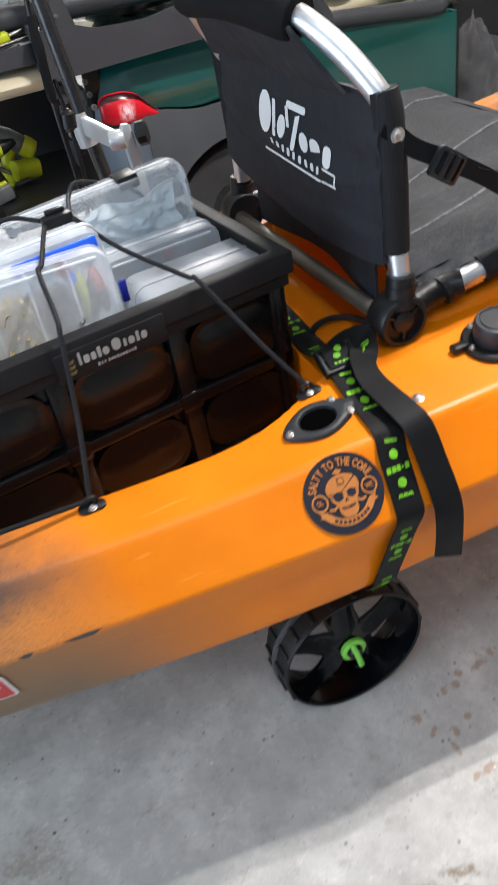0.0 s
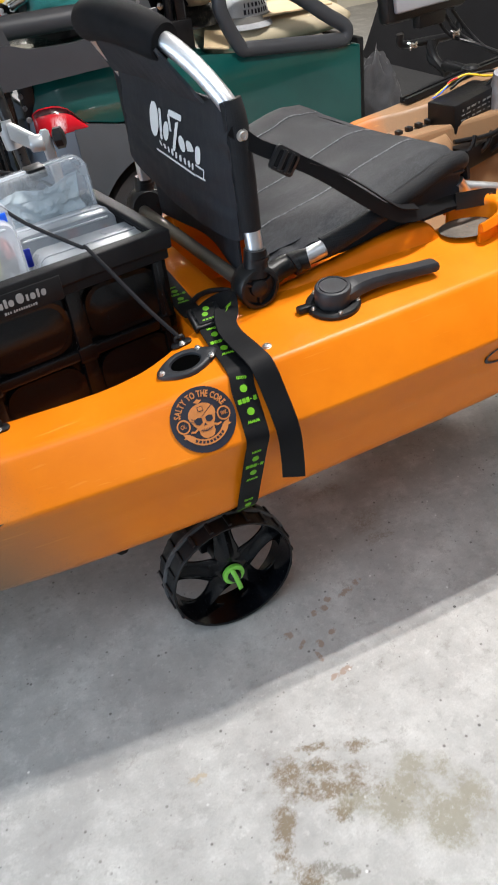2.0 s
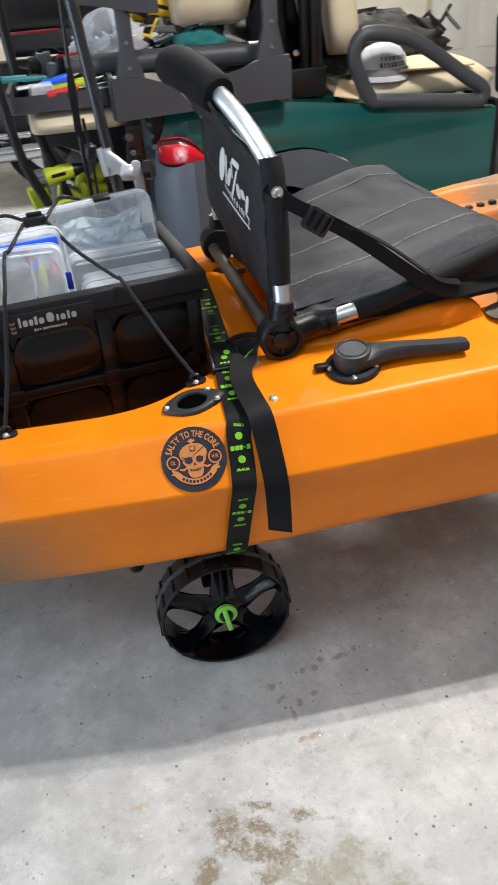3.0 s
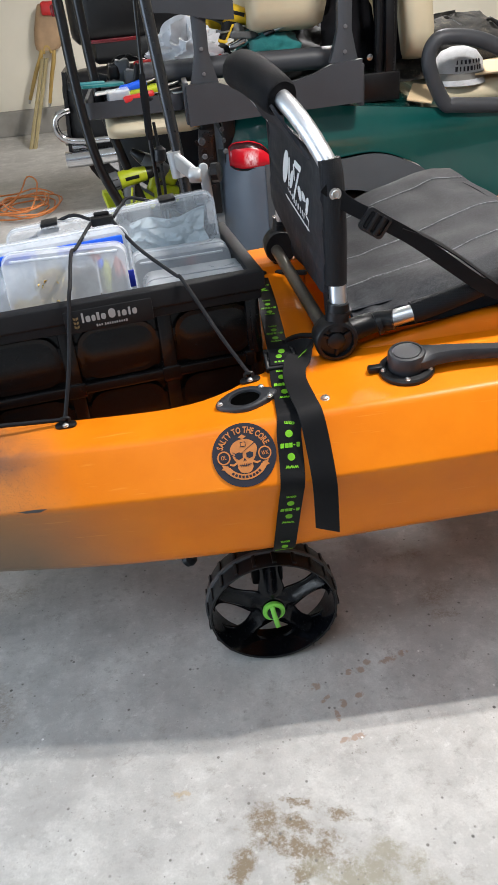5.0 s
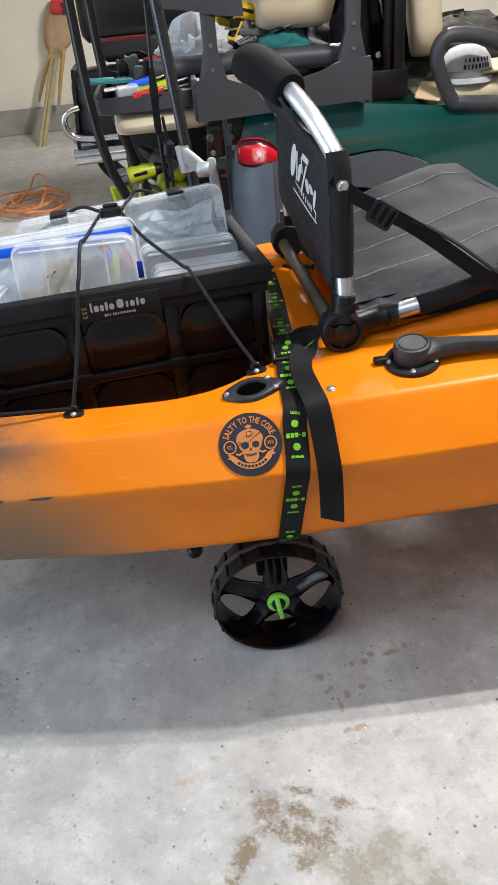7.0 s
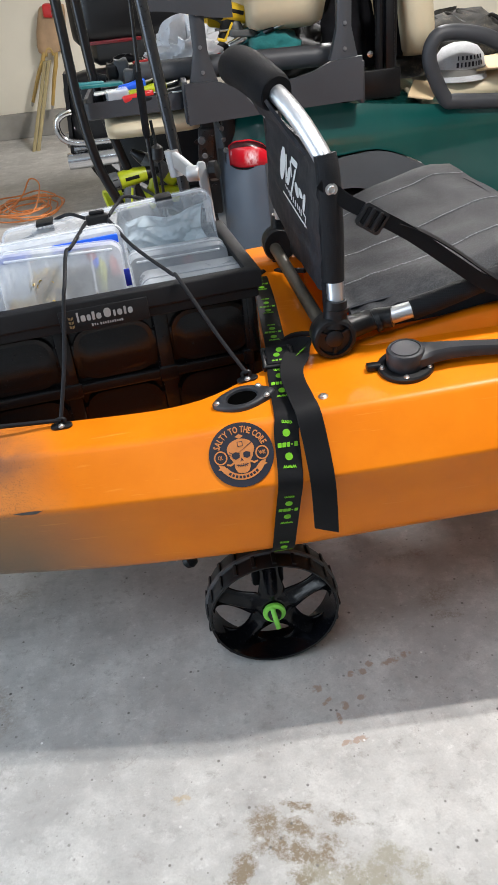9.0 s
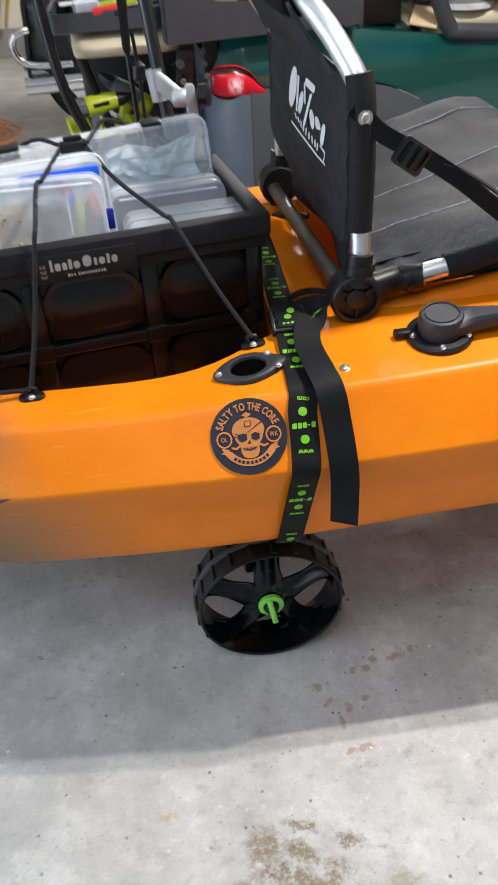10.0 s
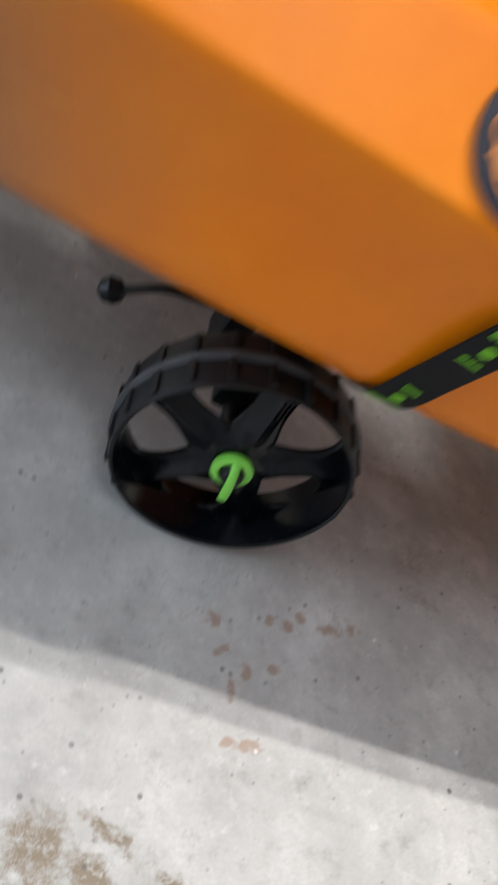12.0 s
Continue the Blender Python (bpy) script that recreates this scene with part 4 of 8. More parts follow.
on_sticker("emblem", [(-0.0040, 0.0042), (-0.0025, 0.0048), (0.0200, 0.0185), (0.0192, 0.0198)], 0.00125, STICKER_DARK)
for x0, y0 in ((-0.0200, 0.0060), (-0.0215, 0.0020)):
    on_sticker("emblem", [(x0, y0), (x0 + 0.0065, y0 - 0.0035), (x0 + 0.0065, y0 - 0.0025), (x0 + 0.0005, y0 + 0.0010)], 0.00125, STICKER_DARK)
on_sticker("emblem", [(x, y + 0.0185) for x, y in rounded(0.0095, 0.0085, 0.001)], 0.00125, STICKER_DARK)
on_sticker("emblem", [(x, y + 0.0185) for x, y in rounded(0.0072, 0.0062, 0.0008)], 0.0019)
for sx in (-1, 1):
    ring = bmesh.new()
    rings(ring, [[Vector((x, y, z)) for x, y in ellipse(sx * 0.0355, -0.001, r, r * 1.05)] for r, z in ((0.0115, 0.0006), (0.0115, 0.0011), (0.0092, 0.0011), (0.0092, 0.0006))], caps=False)
    hug(ring)
    part("emblem", ring, STICKER_ORANGE, sticker, "", 0)
    bm = letters("OL" if sx < 0 else "WK", 0.0088, 0.0005, 0.0001)
    bmesh.ops.transform(bm, matrix=pose(sx * 0.0358, -0.001, 0.0009) @ Matrix.Diagonal((0.78, 1.1, 1, 1)), verts=bm.verts)
    hug(bm)
    part("letter", bm, STICKER_ORANGE, sticker, "", 0)
    on_sticker("emblem", [(sx * 0.0135, -0.010), (sx * 0.020, -0.014), (sx * 0.026, -0.0125), (sx * 0.027, -0.015), (sx * 0.020, -0.0175), (sx * 0.0125, -0.0135)][::sx])
    on_sticker("emblem", [(sx * 0.030, -0.016), (sx * 0.041, -0.0125), (sx * 0.0385, -0.018), (sx * 0.0425, -0.0205), (sx * 0.034, -0.0235), (sx * 0.028, -0.022)][::sx])
on_sticker("emblem", [(-0.0030, -0.0112), (0.0, -0.0095), (0.0030, -0.0112), (0, -0.0050)], 0.00125, STICKER_DARK)
on_sticker("emblem", [(-0.0105, -0.0158), (0.0, -0.0182), (0.0105, -0.0158), (0.0102, -0.0172), (0.0, -0.0198), (-0.0102, -0.0172)][::-1], 0.00125, STICKER_DARK)
for k in range(6):
    on_sticker("emblem", [(x - 0.0075 + 0.003 * k, y - 0.0178) for x, y in rounded(0.0007, 0.0060, 0.0003)], 0.00125, STICKER_DARK)
arc = [(0.043 * math.cos(radians(a)), 0.043 * math.sin(radians(a))) for a in range(212, 329, 6)] + [(0.033 * math.cos(radians(a)), 0.033 * math.sin(radians(a))) for a in range(328, 211, -6)]
on_sticker("banner", arc)
for k in range(9):
    a = 228 + 84 * (k + 0.5) / 9
    bm = bmesh.new()
    prism(bm, rounded(0.0042, 0.0045, 0.0005), 0.0004, pose(0.038 * math.cos(radians(a)), 0.038 * math.sin(radians(a)), 0.0011, 0, 0, a + 90))
    hug(bm)
    part("banner_mark", bm, STICKER_DARK, sticker, "", 0)
diamond = bmesh.new()
prism(diamond, [(-0.007, 0), (0, -0.004), (0.007, 0), (0, 0.004)], 0.0005, pose(0, 0.0315, 0.0006))
hug(diamond)
part("emblem", diamond, STICKER_ORANGE, sticker, "", 0)


def lower_pose(x, u, lift=0.0):
    """On the lower side, u from the bilge to the chine."""
    low = Vector((x, C_Y(x) * HOLLOW(x) + B_Y(x) * (1 - HOLLOW(x)), C_Z(x) * 0.5 + B_Z(x) * 0.5))
    high = Vector((x, B_Y(x), B_Z(x)))
    p = low.lerp(high, u)
    e = 0.02
    along = Vector((e, B_Y(x + e) - B_Y(x), B_Z(x + e) - B_Z(x))).normalized()
    up = (high - low).normalized()
    out = along.cross(up).normalized()
    up = out.cross(along)
    return Matrix.Translation(p + out * lift) @ Matrix((along, up, out)).transposed().to_4x4()


# a red, white and blue sticker near the stern, and a small orange one above it
FLAG = lower_pose(-0.575, 0.27, 0.002) @ Matrix.Scale(1.25, 4)
bm = bmesh.new()
prism(bm, rounded(0.16, 0.062, 0.006), 0.0006, FLAG)
flag = part("flag_sticker", bm, PRINT_WHITE, kayak, "red, white and blue rectangular sticker", 0)
NAVY = surface("navy_ink", (0.02, 0.03, 0.12), 0.45)
for mt, z, outline in ((NAVY, 0.0006, [(-0.077, -0.026), (0.0, -0.026), (0.022, 0.024), (-0.077, 0.024)]), (RED, 0.0008, [(-0.077, -0.027), (0.077, -0.027), (0.077, 0.026), (0.030, 0.022), (-0.005, -0.008), (-0.077, -0.016)]),
                       (PRINT_WHITE, 0.0010, [(-0.077, -0.014), (-0.03, -0.020), (0.04, -0.008), (0.072, 0.004), (0.06, 0.010), (0.01, 0.008), (-0.04, 0.006), (-0.077, 0.010)])):
    bm = bmesh.new()
    prism(bm, outline, 0.0003, FLAG @ pose(0, 0, z))
    part("printed_field", bm, mt, flag, "", 0)
for k in range(8):
    bm = bmesh.new()
    prism(bm, [(x * (1 + 0.3 * math.sin(k * 2.1)), y * (1 + 0.25 * math.sin(k * 3.7))) for x, y in rounded(0.014, 0.014, 0.004)], 0.0004, FLAG @ pose(-0.058 + 0.018 * k, 0.036, 0.0004))
    part("raised_mark", bm, PRINT_WHITE, flag, "", 0)
bm = bmesh.new()
prism(bm, rounded(0.05, 0.03, 0.008), 0.0006, side_pose(-0.6, 0.3, 0.001))
part("orange_sticker", bm, surface("fluorescent_orange", (0.95, 0.22, 0.02), 0.5), kayak, "small bright orange sticker", 0)

# a dark oval outline printed on the bow side
MARK = lower_pose(0.55, 0.45, 0.0012)
bm = bmesh.new()
rings(bm, [[Vector((x, y, z)) for x, y in ellipse(0, 0, rx, ry, 40)] for rx, ry, z in ((0.055, 0.030, 0.0), (0.055, 0.030, 0.0006), (0.049, 0.024, 0.0006), (0.049, 0.024, 0.0))], closed=True)
bmesh.ops.transform(bm, matrix=MARK, verts=bm.verts)
part("printed_outline", bm, STICKER_DARK, kayak, "", 0)

# dark scuffs where the hull was scraped along the chine
SCUFF = surface("black_scuff", (0.03, 0.026, 0.025), 0.7, var=0.3, coarse=60, bump=0.3)
for x, w in ((-0.372, 0.05), (-0.44, 0.018)):
    bm = bmesh.new()
    prism(bm, [(-w / 2, 0.0), (-w * 0.2, -0.0032), (w * 0.25, -0.0036), (w / 2, 0.001), (w * 0.1, 0.0016)], 0.0006, side_pose(x, 0.02, 0.0012))
    part("scuff_mark", bm, SCUFF, kayak, "", 0)

# ---- the trolley under the kayak ----
trolley = thing("kayak_trolley", "black two-wheeled kayak trolley with green axle knobs", "trolley", (0, YC, 0))
R = 0.133


def wheel(side):
    """One wheel; side -1 faces the camera's side of the hull, +1 the other."""
    face = 0.0 if side < 0 else 2 * YC
    lay = aim((0.007, face, 0.133), (0, side, 0), (0, 0, 1))
    w = -0.077
    bm = bmesh.new()
    lathe(bm, [(R - 0.0095, 0.0), (R - 0.006, 0.001), (R - 0.004, -0.006), (R - 0.004, w * 0.42), (R, w * 0.46), (R, w * 0.54), (R - 0.004, w * 0.58), (R - 0.004, w + 0.006), (R - 0.006, w), (R - 0.0095, w)], lay, 64, closed=True)
    tyre = part("tyre", bm, TYRE, trolley, "black plastic tyre with cross lugs and a centre rib", 30)
    bm = bmesh.new()
    lathe(bm, [(R - 0.003, w * 0.43), (R + 0.0012, w * 0.45), (R + 0.0012, w * 0.54), (R - 0.003, w * 0.56)], lay, 64, closed=True)
    part("centre_rib", bm, RIB_GREY, tyre, "worn grey centre rib", 30)
    n = 21
    lug = box(bmesh.new(), (0, 0, 0), (0.006, 0.008, 0.030), 0.0012)
    lug_mesh = finish("tread_lug", lug, TYRE, 35)
    for k in range(n):
        for mid in (-0.019, w + 0.019):
            ob = new("tread_lug", lug_mesh)
            ob.parent = tyre
            ob.matrix_basis = Matrix.Translation(-ORIGIN[tyre.name]) @ lay @ pose(0, 0, 0, 0, 0, 360 * k / n) @ pose(R - 0.0036, 0, mid)
    # dished web with five lens-shaped holes
    bm = bmesh.new()
    hub_r, rim_r = 0.020, R - 0.0085

    def dish(r, a):
        s = min(1, max(0, (r - hub_r) / (rim_r - hub_r)))
        off = ((a - math.pi / 2 + math.pi / 5) % (2 * math.pi / 5) - math.pi / 5) * r
        ridge = (0.016 + 0.003 * s) * math.exp(-(off / 0.0085) ** 2) * min(1.0, s * 4)
        return Vector((r * math.cos(a), r * math.sin(a), -0.015 - 0.033 * s ** 0.6 + ridge))
    for k in range(5):
        mid = math.pi / 2 + (k + 0.5) * 2 * math.pi / 5
        h = math.pi / 5
        outer = [(hub_r, mid - h + 2 * h * j / 12) for j in range(12)] + [(hub_r + (rim_r - hub_r) * j / 18, mid + h) for j in range(18)] + [(rim_r, mid + h - 2 * h * j / 24) for j in range(24)] + [(rim_r - (rim_r - hub_r) * j / 18, mid - h) for j in range(18)]
        inner = []
        for r, a in outer:
            t = math.atan2((r - 0.078) / 0.040, (a - mid) / 0.62)
            q = max(-1.0, min(1.0, math.sin(t) * 1.25))
            rr = 0.0805 + 0.0395 * q
            spoke = 0.0200 + 0.011 * q * q
            half = max(0.001, (rr * h - spoke)) * (1 - abs(q) ** 5) ** 0.5 / rr
            inner.append((rr, mid + max(-1.0, min(1.0, math.cos(t) * 1.25)) * half if abs(q) >= 1 else mid + (1 if math.cos(t) > 0 else -1) * half))
        loops = [[bm.verts.new(dish(p[0] + (q[0] - p[0]) * f, p[1] + (q[1] - p[1]) * f)) for p, q in zip(outer, inner)] for f in (0, 0.25, 0.5, 0.75, 1)]
        for vo, vi in zip(loops, loops[1:]):
            for j in range(len(vo)):
                bm.faces.new((vo[j], vo[(j + 1) % len(vo)], vi[(j + 1) % len(vo)], vi[j]))
    bmesh.ops.remove_doubles(bm, verts=bm.verts, dist=1e-5)
    bmesh.ops.transform(bm, matrix=lay, verts=bm.verts)
    web = part("spoke_web", bm, WHEEL_PLASTIC, trolley, "black five-spoke wheel centre", 50)
    so = web.modifiers.new("wall", "SOLIDIFY")
    so.thickness, so.offset = 0.005, 0
    bm = bmesh.new()
    lathe(bm, [(rim_r + 0.002, -0.002), (rim_r - 0.002, -0.001), (rim_r - 0.005, -0.03), (rim_r - 0.006, -0.05), (rim_r - 0.003, w + 0.002), (rim_r + 0.002, w + 0.002)], lay, 64, closed=True)
    part("rim", bm, WHEEL_PLASTIC, trolley, "", 40)
    bm = bmesh.new()
    lathe(bm, [(0.022, -0.03), (0.0215, -0.017), (0.0195, -0.0125), (0.016, -0.0118), (0.001, -0.0118)], lay, 32)
    part("hub", bm, WHEEL_PLASTIC, trolley)
    bm = bmesh.new()
    lathe(bm, [(0.0215, -0.012), (0.0225, -0.008), (0.0225, -0.004), (0.020, -0.002), (0.0145, -0.002), (0.013, -0.004), (0.013, -0.012)], lay, 36, closed=True)
    turn = 10 if side < 0 else 40
    tmp = bmesh.new()
    rings(tmp, [[Vector((x, y, z)) for x in (-0.0048, 0.0048) for y, z in (((y0, z0), (y1, z1)) if x < 0 else ((y1, z1), (y0, z0)))] for y0, z0, y1, z1 in
                ((0.017, -0.006, 0.018, 0.000), (0.012, -0.003, 0.013, 0.006), (0.0, 0.004, 0.002, 0.012), (-0.012, 0.008, -0.011, 0.015), (-0.026, 0.008, -0.026, 0.014), (-0.029, 0.009, -0.029, 0.012))])
    bmesh.ops.bevel(tmp, geom=tmp.edges[:], offset=0.0012, segments=1, affect="EDGES")
    join(bm, tmp, lay @ pose(0, 0, 0, 0, 0, turn))
    knob = part("axle_knob", bm, GREEN_KNOB, trolley, "bright green axle knob with a flat lever", 50)
    bm = bmesh.new()
    lathe(bm, [(0.0128, -0.012), (0.0128, 0.002), (0.011, 0.006), (0.007, 0.008), (0.001, 0.008)], lay, 24)
    part("knob_core", bm, BLACK_PLASTIC, knob, "black axle end inside the knob")


wheel(-1)
wheel(1)
bm = bmesh.new()
tube(bm, [(0, 0.05, 0.133), (0, 2 * YC - 0.05, 0.133)], 0.0125, 14, smooth=0)
part("axle", bm, DARK_METAL, trolley, "dark metal axle tube")
for y in (0.21, 2 * YC - 0.21):
    bm = bmesh.new()
    rings(bm, [[Vector((x, y + a * 0.035, z)) for a, z in ((-1, 0.12), (1, 0.12), (1, top - 0.02), (0.6, top), (-0.6, top), (-1, top - 0.02))]
               for x, top in ((-0.038, 0.27), (-0.032, 0.287), (0, 0.288), (0.032, 0.287), (0.038, 0.27))])
    part("cradle", bm, BLACK_PLASTIC, trolley, "black moulded hull cradle")
for y in (0.112, 2 * YC - 0.112):
    bm = bmesh.new()
    box(bm, (0.007, y, 0.150), (0.066, 0.034, 0.052), 0.006)
    for sx in (-1, 1):
        box(bm, (0.007 + sx * 0.027, y, 0.215), (0.013, 0.030, 0.140), 0.004)
    part("axle_bracket", bm, BLACK_PLASTIC, trolley, "black forked bracket over the axle")
bm = bmesh.new()
tube(bm, [(-0.02, 0.26, 0.133), (-0.098, 0.26, 0.118), (-0.150, 0.26, 0.082)], 0.006, 10)
stand = part("kickstand", bm, BLACK_PAINT, trolley, "black folding stand leg")
bm = bmesh.new()
lathe(bm, [(0.004, -0.018), (0.014, -0.012), (0.018, 0), (0.014, 0.012), (0.004, 0.018)], aim((-0.156, 0.26, 0.078), (-0.8, 0, -0.5)), 18)
part("stand_foot", bm, TYRE, stand, "round rubber foot")

# ---- the cam strap round hull and trolley ----
strap = thing("cam_strap", "black webbing strap with green printed marks, buckled on the kayak deck", "strap", (0.05, 0.1, 0.6))
LIFT = 0.0032


def strap_line():
    """Over the bulkhead, across the deck, down the side and under the hull."""
    x = 0.052
    pts = [(0.088, 0.60, 0.606), (0.086, 0.45, 0.606), (0.080, 0.30, 0.606), (0.074, 0.19, 0.608), (0.068, 0.13, 0.632), (0.066, 0.10, 0.640), (0.060, 0.05, deck_z(0.06, 0.05) + LIFT + 0.004), (0.058, 0.0, deck_z(0.058, 0.0) + LIFT + 0.001)]
    pts.append((x + 0.004, A_Y(x) + 0.012, A_Z(x) + LIFT + 0.002))
    pts.append((x + 0.003, A_Y(x) - 0.004, A_Z(x) - 0.004))
    for u in (0.75, 0.5, 0.25):
        m = side_pose(x, u, LIFT)
        pts.append((m.translation.x - 0.004 * (1 - u), m.translation.y, m.translation.z))
    pts.append((x - 0.006, B_Y(x) - LIFT - 0.001, B_Z(x)))
    for u in (0.8, 0.6, 0.4, 0.2):
        pts.append((x - 0.006 - 0.015 * (1 - u), C_Y(x) + (B_Y(x) - C_Y(x)) * u - 0.0042, C_Z(x) + (B_Z(x) - C_Z(x)) * u - 0.001))
    pts += [(x - 0.021, C_Y(x) - 0.003, C_Z(x) - 0.003), (x - 0.022, C_Y(x) + 0.018, C_Z(x) - 0.026), (x - 0.023, C_Y(x) + 0.060, C_Z(x) - 0.049), (x - 0.024, C_Y(x) + 0.12, KEEL(x) + 0.004), (x - 0.03, 0.16, KEEL(x) - 0.002)]
    return pts


SL = strap_line()
bm = bmesh.new()
band(bm, SL, (1, 0, 0), 0.039, 0.0022, 5)
webbing = part("webbing", bm, WEBBING, strap)

# printed marks: a bar, a dot, a block, a dot and a bar, again and again
dense = glide(SL, 24)
run = [0.0]
for a, b in zip(dense, dense[1:]):
    run.append(run[-1] + (b - a).length)


def on_strap(s):
    i = min(max(int(np.searchsorted(run, s)), 1), len(dense) - 2)
    d = (dense[i + 1] - dense[i - 1]).normalized()
    side = (Vector((1, 0, 0)) - d * d.x).normalized()
    out = side.cross(-d).normalized()
    return Matrix.Translation(dense[i] + out * 0.0014) @ Matrix((side, -d, out)).transposed().to_4x4()


chine = next(i for i, p in enumerate(dense) if p.y < 0 and p.z < B_Z(0.052))
pitch = 0.1277
start = (run[chine] - 0.063) % pitch


def print_on(shape, m, parent, depth=0.0005):
    bm = bmesh.new()
    prism(bm, shape, depth, m)
    part("printed_mark", bm, GREEN_PRINT, parent, "", 0)


k = 0
while start + k * pitch < run[-1] - 0.1:
    s0 = start + k * pitch
    k += 1
    # a short word, a dot, a bold five-piece mark, a dot, a short word
    for word, ds, places in (("com", -0.035, (-0.0058, -0.0012, 0.0052)), ("www", 0.035, (-0.0068, 0.0, 0.0068))):
        for letter, x0 in zip(word, places):
            bm = letters(letter, 0.0092, 0.0003, 0.0003)
            bmesh.ops.remove_doubles(bm, verts=bm.verts, dist=1e-6)
            bmesh.ops.transform(bm, matrix=on_strap(s0 + ds) @ pose(0, 0, 0.0004, 0, 0, 180) @ pose(x0, 0 if letter == "w" else -0.0002, 0), verts=bm.verts)
            part("printed_letter", bm, GREEN_PRINT, webbing, "", 0)
    for ds in (-0.0185, 0.0185):
        print_on(ellipse(0, 0, 0.0060, 0.0060, 18), on_strap(s0 + ds), webbing)
    for cx, w, h in ((-0.0132, 0.0056, 0.0074), (-0.0068, 0.0032, 0.0019), (-0.0013, 0.0052, 0.0074), (0.0052, 0.0058, 0.0074), (0.0124, 0.0060, 0.0074)):
        print_on([(x - cx + 0.08 * y, y) for x, y in rounded(w, h, 0.0009, 2)], on_strap(s0), webbing)

# buckle, tail with its fold, hanging over the side
bm = bmesh.new()
m = aim((0.064, 0.088, 0.645), (0, -0.5, 1), (1, 0, 0)) @ pose(0, 0, 0, 0, 0, 90)
for sx in (-1, 1):
    tmp = bmesh.new()
    box(tmp, (sx * 0.024, 0, 0), (0.006, 0.042, 0.014), 0.002)
    join(bm, tmp, m)
for sy in (-0.018, 0.0, 0.018):
    tmp = bmesh.new()
    tube(tmp, [(-0.024, sy, 0.003), (0.024, sy, 0.003)], 0.0042, 10, smooth=0)
    join(bm, tmp, m)
tmp = bmesh.new()
box(tmp, (0, 0, -0.003), (0.043, 0.034, 0.014), 0.004)
join(bm, tmp, m)
buckle_frame = part("buckle", bm, BLACK_PLASTIC, strap, "black cam buckle", 40)
bm = bmesh.new()
tmp = bmesh.new()
box(tmp, (0, 0.002, 0.0075), (0.038, 0.036, 0.0022), 0.001)
join(bm, tmp, m)
wrap = part("strap_wrap", bm, WEBBING, buckle_frame, "webbing doubled over the buckle")


def green_mark(shape, place, parent):
    bm = bmesh.new()
    prism(bm, shape, 0.0005, place)
    part("printed_mark", bm, GREEN_PRINT, parent, "", 0)


green_mark(ellipse(0.004, 0.011, 0.0055, 0.0045, 16), m @ pose(0, 0, 0.0087), wrap)
green_mark(ellipse(-0.002, 0.001, 0.0055, 0.0040, 16), m @ pose(0, 0, 0.0087), wrap)
for k in range(4):
    green_mark([(x - 0.009 + 0.006 * k, y - 0.010) for x, y in rounded(0.0042, 0.003, 0.0008)], m @ pose(0, 0, 0.0087), wrap)
bm = bmesh.new()
tail = [(0.066, 0.104, 0.647), (0.090, 0.108, 0.652), (0.110, 0.103, 0.653), (0.109, 0.090, 0.653), (0.095, 0.072, 0.652), (0.084, 0.052, 0.649), (0.078, 0.018, 0.6425), (0.082, -0.035, 0.636), (0.088, -0.068, 0.623),
        (0.093, -0.094, 0.580), (0.096, -0.122, 0.53), (0.097, -0.126, 0.48), (0.098, -0.122, 0.432)]
sides = [(0.1, 0.9, 0.1), (0.15, 0.85, 0.3), (0.3, 0.6, 0.5), (0.6, 0.45, 0.3), (0.75, 0.45, -0.05), (0.85, 0.42, -0.2), (1, 0.2, -0.1), (1, 0, 0), (1, 0, 0), (1, 0, 0), (1, -0.05, 0), (1, -0.1, -0.06), (1, -0.12, -0.26)]
band(bm, tail, sides, 0.039, 0.0020, 6)
for v in bm.verts:
    if v.co.z < 0.47:
        v.co.z -= 0.32 * (v.co.x - 0.098) * (0.47 - v.co.z) / 0.04
strap_tail = part("strap_tail", bm, WEBBING, strap, "loose black webbing tail hanging over the hull side")
fold_a, fold_b = Vector(tail[3]), Vector(tail[4])
fold_along = (fold_b - fold_a).normalized()
fold_side = Vector((0.7, 0.35, 0.33)).normalized()
fold_out = fold_side.cross(fold_along).normalized()
fold_out = fold_out if fold_out.z > 0 else -fold_out
fold_side = fold_along.cross(fold_out)
for t, shape in ((0.05, rounded(0.014, 0.0036, 0.001)), (0.45, rounded(0.018, 0.0060, 0.001)), (0.9, ellipse(0, 0, 0.005, 0.005, 14))):
    green_mark(shape, Matrix.Translation(fold_a.lerp(fold_b, t) + fold_out * 0.0014) @ Matrix((fold_side, fold_along, fold_side.cross(fold_along))).transposed().to_4x4(), strap_tail)

# ---- the kayak seat ----
seat = thing("kayak_chair", "black cloth kayak chair with aluminium frame, fitted on the kayak", "chair", (0.16, 0.345, 0.64))
NX, NY, FX, FY = 0.169, 0.118, 0.150, 0.583


